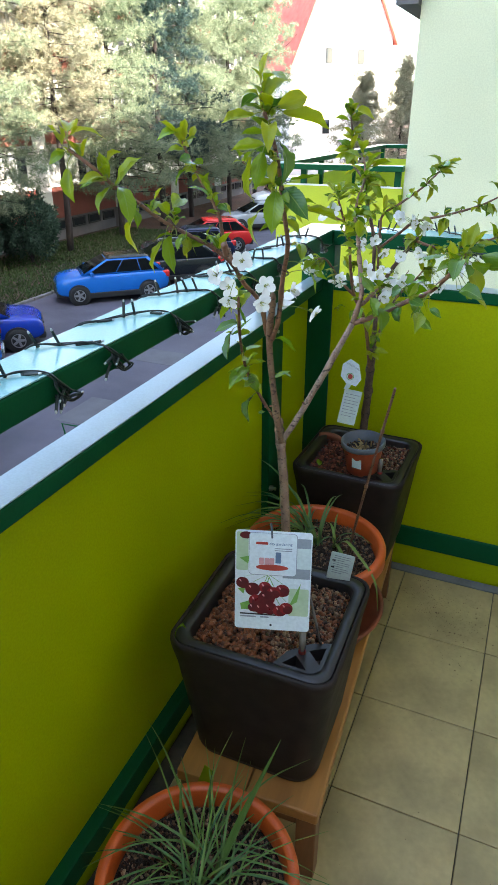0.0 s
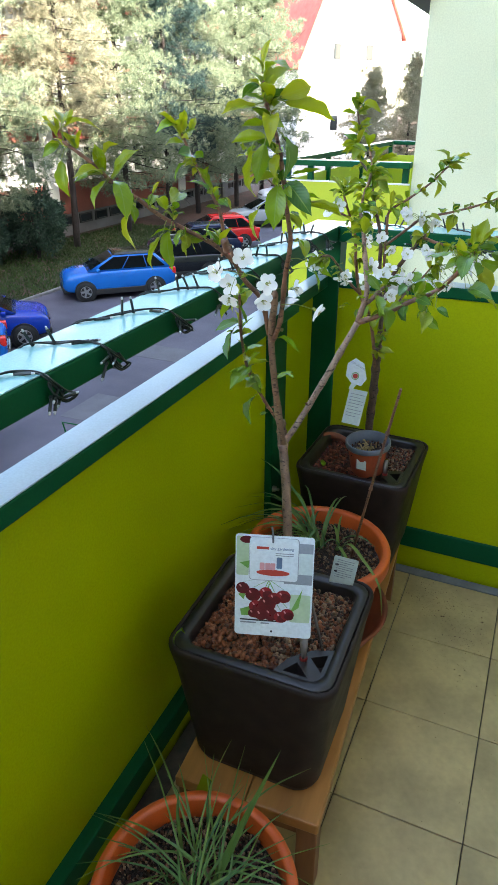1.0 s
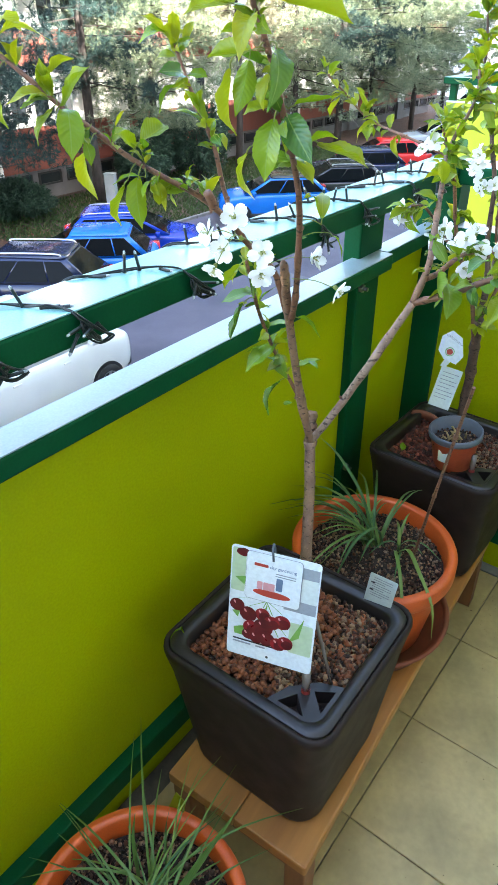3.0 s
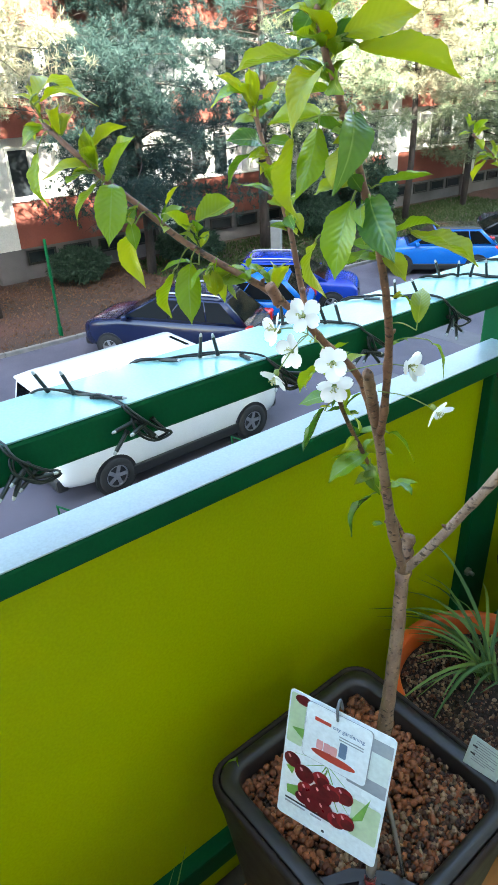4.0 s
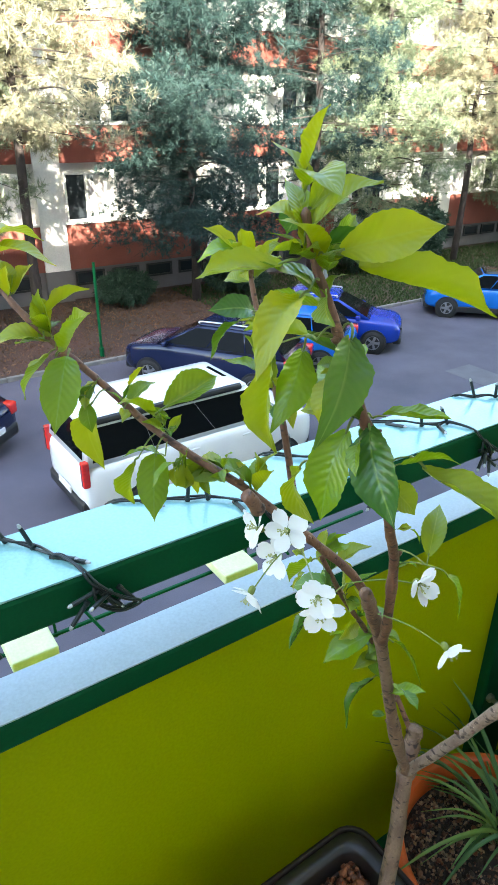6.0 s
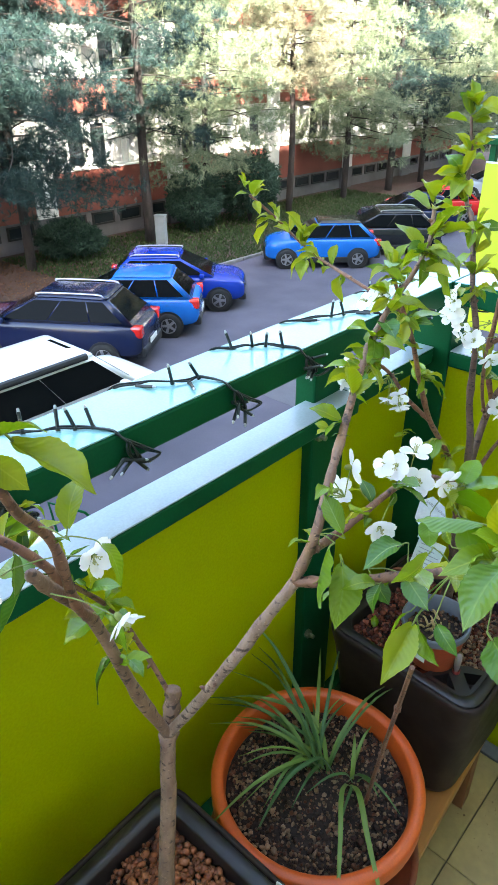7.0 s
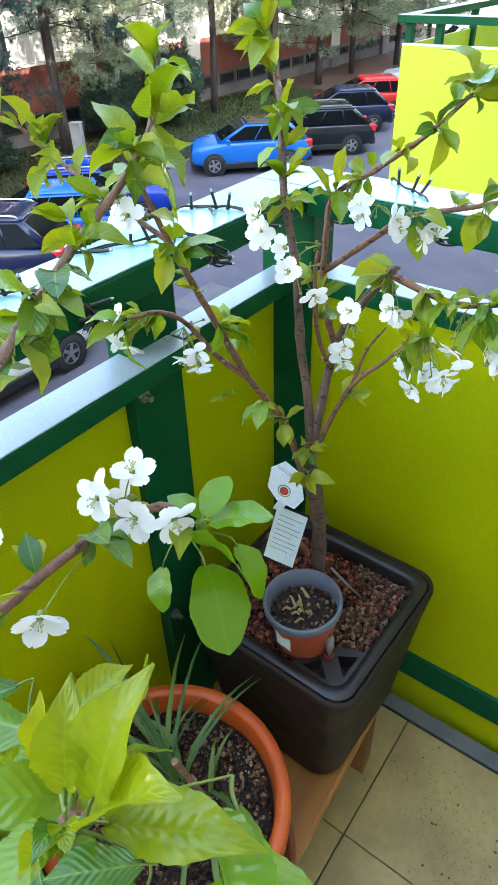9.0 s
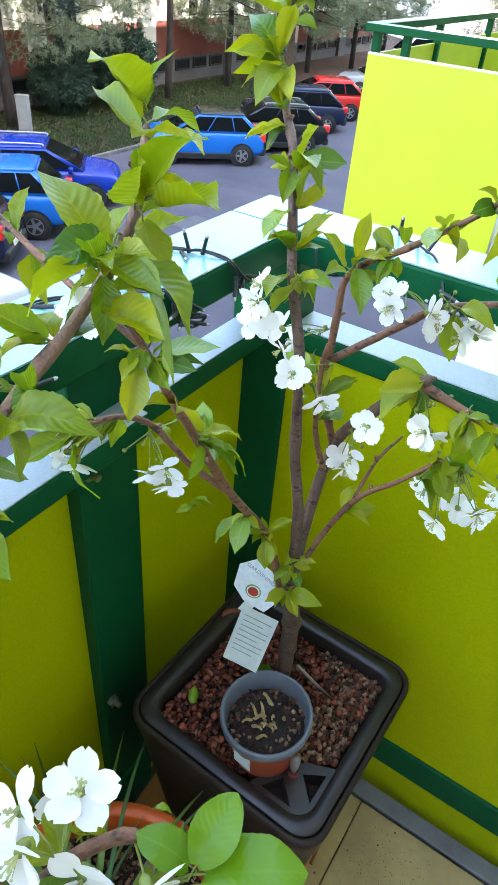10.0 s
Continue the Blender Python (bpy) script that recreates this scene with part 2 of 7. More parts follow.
STRAW = surf("dry_straw", (0.42, 0.30, 0.13), (0.30, 0.20, 0.08), rough=0.8)
PETAL_m, _n, _l, _p = mat("white_petal")
_p.inputs["Base Color"].default_value, _p.inputs["Roughness"].default_value = (0.86, 0.86, 0.84, 1), 0.6
_t, _x = _n.new("ShaderNodeBsdfTranslucent"), _n.new("ShaderNodeMixShader")
_t.inputs[0].default_value, _x.inputs[0].default_value = (0.88, 0.88, 0.84, 1), 0.4
_l.new(_p.outputs[0], _x.inputs[1]), _l.new(_t.outputs[0], _x.inputs[2]), _l.new(_x.outputs[0], _n["Material Output"].inputs[0])
PETAL = PETAL_m
STAMEN = surf("stamen", (0.46, 0.45, 0.20), (0.34, 0.38, 0.14), rough=0.7)
CABLE = surf("dark_green_cable", (0.008, 0.016, 0.012), (0.005, 0.01, 0.008), rough=0.38, scale=60)
BULB = surf("clear_led_bulb", (0.45, 0.48, 0.47), rough=0.12, coat=0.8)
CARD = surf("white_glossy_card", (0.74, 0.80, 0.82), (0.70, 0.77, 0.79), rough=0.25, scale=8, bump=0.02)
CARD_DULL = surf("matt_label_plastic", (0.62, 0.70, 0.66), (0.55, 0.63, 0.60), rough=0.4, scale=20)
INK = surf("black_print", (0.03, 0.03, 0.035), rough=0.4)
INK_GREY = surf("grey_print", (0.30, 0.33, 0.36), rough=0.4)
INK_RED = surf("red_print", (0.55, 0.06, 0.04), rough=0.35)
INK_CHERRY = surf("cherry_print", (0.15, 0.006, 0.012), (0.08, 0.003, 0.007), rough=0.3, scale=60)
INK_SHINE = surf("pink_print", (0.75, 0.35, 0.36), rough=0.3)
INK_LEAF = surf("leaf_green_print", (0.20, 0.42, 0.09), (0.14, 0.34, 0.06), rough=0.3, scale=60)
INK_BLUE = surf("blue_grey_print", (0.14, 0.22, 0.34), rough=0.3)
STEEL = surf("dull_zinc", (0.35, 0.35, 0.34), rough=0.35, metal=0.9)
ASPHALT = surf("worn_asphalt", (0.092, 0.084, 0.110), (0.064, 0.060, 0.080), rough=0.85, scale=0.8, fine=60, bump=0.4, dist=0.01)
DIRT = surf("brown_litter_ground", (0.068, 0.030, 0.021), (0.034, 0.021, 0.014), rough=0.95, scale=0.55, fine=18, bump=0.8, dist=0.03)
KERB = surf("concrete_kerb", (0.20, 0.195, 0.185), (0.14, 0.135, 0.13), rough=0.9, scale=3)
LAWN = island_mat("lawn_grass", [(0.021, 0.046, 0.016), (0.046, 0.080, 0.024), (0.033, 0.060, 0.021), (0.07, 0.088, 0.034)], rough=0.8, fine=40, through_light=0.2)
# Pale needle tones carry sun glare; the dark blue-green one carries shade.
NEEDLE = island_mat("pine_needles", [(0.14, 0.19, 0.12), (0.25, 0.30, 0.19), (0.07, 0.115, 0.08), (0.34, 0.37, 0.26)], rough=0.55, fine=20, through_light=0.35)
NEEDLE_SHADE = island_mat("shade_dark_needles", [(0.014, 0.036, 0.036), (0.030, 0.064, 0.058), (0.010, 0.026, 0.029), (0.045, 0.085, 0.074)], rough=0.55, fine=20, through_light=0.3)
NEEDLE_TAN = island_mat("tan_pine_needles", [(0.30, 0.29, 0.20), (0.20, 0.23, 0.15), (0.40, 0.34, 0.25), (0.10, 0.12, 0.08)], rough=0.55, fine=20, through_light=0.35)
SHRUB = island_mat("juniper_green", [(0.02, 0.05, 0.035), (0.04, 0.08, 0.05), (0.015, 0.035, 0.028)], rough=0.7, fine=20)
PINE_BARK = surf("pine_bark", (0.034, 0.025, 0.023), (0.015, 0.012, 0.012), rough=0.95, scale=6, fine=30, bump=0.9, dist=0.03, stretch=(1, 1, 0.3))
WHITE_WALL = surf("sunlit_white_render", (0.74, 0.72, 0.70), (0.68, 0.66, 0.64), rough=0.9, scale=0.6, fine=20, bump=0.2)
RED_WALL = surf("brick_red_render", (0.235, 0.070, 0.052), (0.19, 0.057, 0.043), rough=0.9, scale=0.8, fine=20)
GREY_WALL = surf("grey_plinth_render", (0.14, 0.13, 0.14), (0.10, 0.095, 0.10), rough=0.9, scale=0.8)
ROOF = surf("red_clay_roof", (0.50, 0.13, 0.09), (0.42, 0.10, 0.07), rough=0.8, scale=2)
GLASS = glass_mat("window_glass")
# Curtain white also carries the bright sky reflected in the panes.
BRIGHT_PANE = surf("curtain_and_glare_pane", (0.62, 0.62, 0.62), (0.40, 0.40, 0.42), rough=0.25, scale=1.2, fine=9, coat=0.8, stretch=(1, 5, 0.2))
CAR_GLASS = glass_mat("car_glass", (0.004, 0.005, 0.006), 0.05)
CAR_GLASS.node_tree.nodes["Principled BSDF"].inputs["IOR"].default_value = 1.12
FRAME_WHITE = surf("white_window_frame", (0.75, 0.75, 0.74), rough=0.4)
TYRE = surf("rubber_tyre", (0.015, 0.015, 0.016), rough=0.85)
ALLOY = surf("alloy_rim", (0.40, 0.41, 0.43), (0.30, 0.30, 0.32), rough=0.3, metal=0.8)
TRIM = surf("black_trim", (0.012, 0.012, 0.013), rough=0.5)
PATCH = surf("repaired_asphalt", (0.115, 0.11, 0.125), (0.092, 0.088, 0.10), rough=0.85, scale=2, fine=60, bump=0.4, dist=0.01)
INK_RUBY = surf("ruby_print", (0.30, 0.012, 0.02), (0.2, 0.006, 0.012), rough=0.3, scale=60)
INK_PALE = surf("pale_green_print", (0.50, 0.62, 0.42), (0.42, 0.55, 0.33), rough=0.3, scale=40)
LAMP_RED = surf("tail_lamp_red", (0.65, 0.02, 0.015), rough=0.12, coat=1.0)
LAMP_CLEAR = surf("headlamp_clear", (0.55, 0.6, 0.65), rough=0.08, coat=1.0)
PLATE = surf("number_plate", (0.75, 0.75, 0.72), rough=0.4)
METAL_BOX = surf("grey_cabinet_paint", (0.25, 0.27, 0.29), (0.20, 0.22, 0.24), rough=0.5, scale=4)
LILAC = surf("pale_lime_board", (0.62, 0.66, 0.36), (0.55, 0.6, 0.32), rough=0.6)


def paint(name, c):
    return surf(name, c, tuple(q * 0.93 for q in c), rough=0.22, scale=2, fine=500, bump=0.01, coat=0.4, spec=0.25)


# ---- builders ----
def mesh_of(name, bm, material, smooth=False):
    me = bpy.data.meshes.new(name)
    bm.normal_update()
    bm.to_mesh(me)
    bm.free()
    me.materials.append(material)
    if smooth:
        me.polygons.foreach_set("use_smooth", [True] * len(me.polygons))
    return me


def part(name, bm, material, parent=None, label="", smooth=False, m=None):
    ob = new(name, mesh_of(name, bm, material, smooth))
    if m is not None:
        ob.matrix_basis = m
    if parent is not None:
        ob.parent = parent
    if label:
        ob["label"] = label
    return ob


def shared(name, me, parent, m, label=""):
    ob = new(name, me)
    ob.parent = parent
    ob.matrix_basis = m
    if label:
        ob["label"] = label
    return ob


def thing(name, label, category, group="", kind="", m=None):
    ob = new(name)
    ob.empty_display_size = 0.05
    if m is not None:
        ob.matrix_basis = m
    return tagged(ob, label, category, group, kind)


def box(x0, x1, y0, y1, z0, z1, bevel=0.0, bm=None, seg=2):
    own = bm is None
    bm = bm or bmesh.new()
    r = bmesh.ops.create_cube(bm, size=1.0, matrix=Matrix.LocRotScale(((x0 + x1) / 2, (y0 + y1) / 2, (z0 + z1) / 2), None, (abs(x1 - x0), abs(y1 - y0), abs(z1 - z0))))
    if bevel and own:
        bmesh.ops.bevel(bm, geom=bm.edges[:], offset=bevel, segments=seg, affect="EDGES", profile=0.5)
    return bm


def ring_loft(bm, rings, cap0=True, cap1=True, closed=True):
    """Skin rows of points, each row as long as the next."""
    rows = [[bm.verts.new(p) for p in r] for r in rings]
    k = len(rows[0])
    for a, b in zip(rows, rows[1:]):
        for i in range(k if closed else k - 1):
            j = (i + 1) % k
            bm.faces.new((a[i], a[j], b[j], b[i]))
    if cap0 and closed:
        bm.faces.new(rows[0][::-1])
    if cap1 and closed:
        bm.faces.new(rows[-1])
    return rows


def smooth_path(pts, step=5):
    """Points on a soft line through the given ones (Vectors of any length)."""
    pts = [np.array(p, float) for p in pts]
    if len(pts) < 3:
        return [Vector(pts[0] + (pts[-1] - pts[0]) * i / step) for i in range(step + 1)]
    e = [2 * pts[0] - pts[1]] + pts + [2 * pts[-1] - pts[-2]]
    out = []
    for i in range(1, len(e) - 2):
        a, b, c, d = e[i - 1:i + 3]
        for s in range(step):
            t = s / step
            out.append(Vector(0.5 * (2 * b + (c - a) * t + (2 * a - 5 * b + 4 * c - d) * t * t + (3 * b - a - 3 * c + d) * t ** 3)))
    return out + [Vector(pts[-1])]


def tube(bm, pts, radii, n=8, cap=True, wob=0.0):
    """A tube along points; radii one number, two, or one a point."""
    k = len(pts)
    if isinstance(radii, (int, float)):
        radii = [radii] * k
    elif len(radii) != k:
        radii = [radii[0] + (radii[1] - radii[0]) * i / (k - 1) for i in range(k)]
    side = None
    rings = []
    for i, p in enumerate(pts):
        way = (pts[min(i + 1, k - 1)] - pts[max(i - 1, 0)]).normalized()
        if side is None:
            side = way.orthogonal().normalized()
        side = (side - way * side.dot(way)).normalized()
        up = way.cross(side)
        r = radii[i] * (1 + wob * (random.random() - 0.5))
        rings.append([p + (side * math.cos(a) + up * math.sin(a)) * r for a in (2 * math.pi * j / n for j in range(n))])
    ring_loft(bm, rings, cap, cap)
    return bm


def lathe(bm, profile, n=48, cap0=False, cap1=False, c=(0, 0)):
    rings = [[(c[0] + r * math.cos(2 * math.pi * j / n), c[1] + r * math.sin(2 * math.pi * j / n), z) for j in range(n)] for r, z in profile]
    ring_loft(bm, rings, cap0, cap1)
    return bm


def rsquare(h, r, z, seg=6, hx=None):
    """A ring in the shape of a square with rounded corners."""
    hx = hx or h
    out = []
    for q, (sx, sy) in enumerate(((1, 1), (-1, 1), (-1, -1), (1, -1))):
        for s in range(seg + 1):
            a = math.pi / 2 * (q + s / seg)
            out.append((sx * (hx - r) + r * math.cos(a), sy * (h - r) + r * math.sin(a), z))
    return out


# ---- balcony shell ----
RAIL_TOP, RAIL_H, RAIL_W = 1.141, 0.043, 0.101
LOW_TOP, LOW_H = 0.990, 0.034
END_Y, X_END, Y_BACK, X_WALL = 1.240, 1.50, -3.5, 1.50


def slab(name, bounds, material, label, category, bevel=0.0):
    return tagged(part(name, box(*bounds, bevel=bevel), material), label, category, kind="structure")


slab("floor_slab", (-0.070, X_WALL, Y_BACK, 1.205, -0.20, -0.012), GROUT, "balcony slab under beige tiles with dirty joints", "floor")
floor = bpy.data.objects["floor_slab"]
slab("trim_edge", (-0.070, X_WALL, 1.207, 1.246, -0.22, -0.003), GREY_STRIP, "grey metal flashing along the balcony edge", "trim", 0.003)
# Unseen house mass; height and length set by the shadow it throws on the street.
slab("wall_house", (X_WALL, X_WALL + 0.3, Y_BACK - 22, 5.09, -4.6, 16.4), HOUSE_WALL, "grey-green plastered house wall beside the balcony", "wall")
# Unseen closing wall, added; its distance sets the skylight on the end panel.
slab("wall_back", (-0.30, X_WALL, Y_BACK - 0.2, Y_BACK, -4.6, 2.75), HOUSE_WALL, "added unseen wall closing the balcony behind the view, set back for light", "wall")
slab("wall_neighbour", (-0.54, X_WALL + 0.3, 5.10, 60.0, -4.6, 15.3), PLASTER, "smooth pale green plastered wall of the projecting wing", "wall")
slab("roof_slab", (X_WALL + 0.3, 13.0, Y_BACK - 22, 60.0, 14.8, 15.3), CEIL, "flat roof of the own house", "roof")
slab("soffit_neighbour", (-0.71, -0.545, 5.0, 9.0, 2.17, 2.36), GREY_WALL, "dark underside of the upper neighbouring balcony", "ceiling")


# Pale tints that paint the sky's reflection on the rail tops.
SKY_SHEEN = surf("mint_sky_sheen", (0.25, 0.50, 0.49), (0.21, 0.45, 0.44), rough=0.22, scale=4, fine=300, bump=0.03, coat=0.15)

SKY_SHEEN_LOW = surf("grey_sky_sheen", (0.40, 0.50, 0.53), (0.35, 0.45, 0.48), rough=0.35, scale=4, fine=300, bump=0.03, coat=0.1)


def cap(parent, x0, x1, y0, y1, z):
    """Thin pale sheet added on a rail; its colour holds the sky's sheen."""
    return part("sheen_sheet", box(x0 + .0015, x1 - .0015, y0 + .0015, y1 - .0015, z + .0002, z + .0022), SKY_SHEEN if z > 1.0 else SKY_SHEEN_LOW, parent, "added pale sheet, sky sheen put into its colour")


def rail(name, parent, x0, x1, y0, y1, z0, z1, label=""):
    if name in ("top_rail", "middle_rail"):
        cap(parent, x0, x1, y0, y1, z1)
    return part(name, box(x0, x1, y0, y1, z0, z1, bevel=0.004), GREEN, parent, label)


long_side = thing("parapet", "dark green steel balcony parapet with lime green infill panels", "parapet", "balcony parapets")
Y0 = -3.45
rail("top_rail", long_side, -RAIL_W, 0, Y0, END_Y, RAIL_TOP - RAIL_H, RAIL_TOP, "flat dark green handrail reflecting the sky")
rail("middle_rail", long_side, -0.077, -0.014, Y0, 0.960, LOW_TOP - LOW_H, LOW_TOP)
rail("middle_rail", long_side, -0.077, -0.030, 0.963, 1.262, LOW_TOP - LOW_H, LOW_TOP)
rail("bottom_rail", long_side, -0.095, -0.048, Y0, 1.262, 0.075, 0.135)
for yp in (0.877, -1.05, -2.98):
    rail("post", long_side, -0.100, -0.056, yp, yp + 0.106, -0.25, RAIL_TOP - RAIL_H - 0.001)
rail("corner_post", long_side, -0.104, 0.002, 1.264, 1.335, -0.25, RAIL_TOP - RAIL_H - 0.001)
for ya, yb in ((0.984, 1.263), (-0.943, 0.876), (-2.873, -1.051), (-3.45, -2.981)):
    part("panel", box(-0.086, -0.078, ya, yb, -0.35, LOW_TOP - LOW_H - 0.001), LIME, long_side, "lime green painted infill panel")
bolt = bmesh.new()
tube(bolt, [Vector((-0.057, 0, 0)), Vector((-0.047, 0, 0))], 0.010, 6)
tube(bolt, [Vector((-0.0475, 0, 0)), Vector((-0.036, 0, 0))], 0.005, 8)
bolt_me = mesh_of("bolt", bolt, STEEL)
for yb, zb in ((0.892, 0.922), (0.892, 0.42)):
    shared("bolt", bolt_me, long_side, pose(0, yb, zb))

end_side = thing("parapet", "dark green steel end parapet with one lime green panel", "parapet", "balcony parapets")
rail("top_rail", end_side, 0.0015, X_WALL - 0.002, END_Y, END_Y + RAIL_W, RAIL_TOP - RAIL_H, RAIL_TOP)
rail("top_rail", end_side, -RAIL_W, 0.0, END_Y + 0.0015, END_Y + RAIL_W, RAIL_TOP - RAIL_H, RAIL_TOP, "mitred corner of the handrail")
rail("middle_rail", end_side, 0.003, X_WALL - 0.002, END_Y + 0.024, END_Y + 0.088, LOW_TOP - LOW_H, LOW_TOP)
rail("bottom_rail", end_side, 0.003, X_WALL - 0.002, 1.262, 1.306, 0.066, 0.146)
part("panel", box(0.003, X_WALL - 0.002, 1.270, 1.278, -0.065, LOW_TOP - LOW_H - 0.001), LIME, end_side, "lime green painted infill panel")

# neighbouring balcony
nb = thing("parapet", "neighbour's projecting balcony with dark green rails and lime panels in a lit tint", "parapet", "balcony parapets")
NX, NY, NZ = -1.652, 5.05, 0.893
part("panel", box(NX, -0.545, NY, NY + 0.02, -0.35, NZ), LIME_FAR, nb, "bright lime front panel with a thin white edge")
part("panel", box(NX, NX + 0.02, NY + 0.022, 9.0, -0.35, NZ), LIME_FAR, nb)
part("panel", box(NX + 0.022, -0.545, 9.0, 9.02, -0.35, NZ), LIME_FAR, nb)
part("edge_strip", box(NX, -0.545, NY - 0.004, NY + 0.024, NZ + 0.001, NZ + 0.012), FRAME_WHITE, nb)
rail("top_rail", nb, NX - 0.03, -0.545, NY - 0.04, NY + 0.06, 1.022, 1.066)
rail("top_rail", nb, NX - 0.03, NX + 0.07, NY + 0.062, 9.1, 1.022, 1.066)
rail("top_rail", nb, NX + 0.072, -0.545, 9.0, 9.1, 1.022, 1.066)
for px, py in ((NX + 0.0, NY), (NX + 0.21, NY), (-0.62, NY), (NX, 6.2), (NX, 7.5), (NX, 9.0), (-0.9, 9.0)):
    rail("post", nb, px + 0.003, px + 0.053, py + 0.024, py + 0.07, -0.35, 1.021)
part("slab", box(NX + 0.02, -0.546, NY + 0.025, 9.0, -0.30, -0.10), CEIL, nb)


# ---- street ----
G = -4.55
ground = bmesh.new()
bmesh.ops.create_grid(ground, x_segments=2, y_segments=2, size=900, matrix=Matrix.Translation((0, 0, G - 0.01)))
tagged(part("ground", ground, DIRT), "bare brown ground with needle litter", "ground", kind="structure")
tagged(part("road", box(-15.67, -0.6, -60, 120, G - 0.3, G - 0.002), ASPHALT), "worn grey-blue asphalt road with parking bays", "road", kind="structure")
kerb = thing("kerb", "grey concrete kerb between parking bays and verge", "kerb", kind="structure")
stone = mesh_of("kerb_stone", box(-0.06, 0.06, -0.49, 0.49, -0.2, 0.10, bevel=0.012), KERB)
for i in range(-8, 46):
    shared("kerb_stone", stone, kerb, pose(-15.74, i * 1.0, G + random.uniform(-0.006, 0.006), 0, 0, random.uniform(-0.4, 0.4)))
# patches of repaired asphalt and a manhole
for i, (px, py, sx, sy) in enumerate(((-7.6, 10.2, 0.9, 0.7), (-8.9, 14.0, 1.3, 0.5), (-6.6, 17.5, 0.5, 1.6))):
    tagged(part("road_patch", box(px - sx, px + sx, py - sy, py + sy, G - 0.05, G + 0.002), PATCH), "paler patch of repaired asphalt in the road", "road patch", "road patches", "structure")


LITTER = island_mat("brown_litter", [(0.10, 0.05, 0.03), (0.15, 0.085, 0.05), (0.06, 0.04, 0.025)], rough=0.9, fine=40)


def blades(name, n, region, h, material, label, seed, lift=0.0):
    """Loose grass: thin bent triangles scattered over a region."""
    rnd = random.Random(seed)
    v, f = [], []
    for _ in range(n):
        x, y = rnd.uniform(region[0], region[1]), rnd.uniform(region[2], region[3])
        a, hh, w = rnd.uniform(0, 6.283), h * rnd.uniform(0.5, 1.3), 0.03 * rnd.uniform(0.6, 1.6)
        lx, ly = rnd.uniform(-0.6, 0.6) * hh, rnd.uniform(-0.6, 0.6) * hh
        k = len(v)
        v += [(x - w * math.cos(a), y - w * math.sin(a), G + lift), (x + w * math.cos(a), y + w * math.sin(a), G + lift), (x + lx, y + ly, G + lift + hh)]
        f.append((k, k + 1, k + 2))
    me = bpy.data.meshes.new(name)
    me.from_pydata(v, [], f)
    me.materials.append(material)
    return tagged(new(name, me), label, "grass", kind="stuff")


blades("lawn", 26000, (-22.27, -15.84, 11.6, 33.0), 0.10, LAWN, "short shaded lawn on the verge", 3)
blades("leaf_litter", 9000, (-22.27, -15.84, -6.0, 13.2), 0.05, LITTER, "dry brown needle litter on the verge", 4)


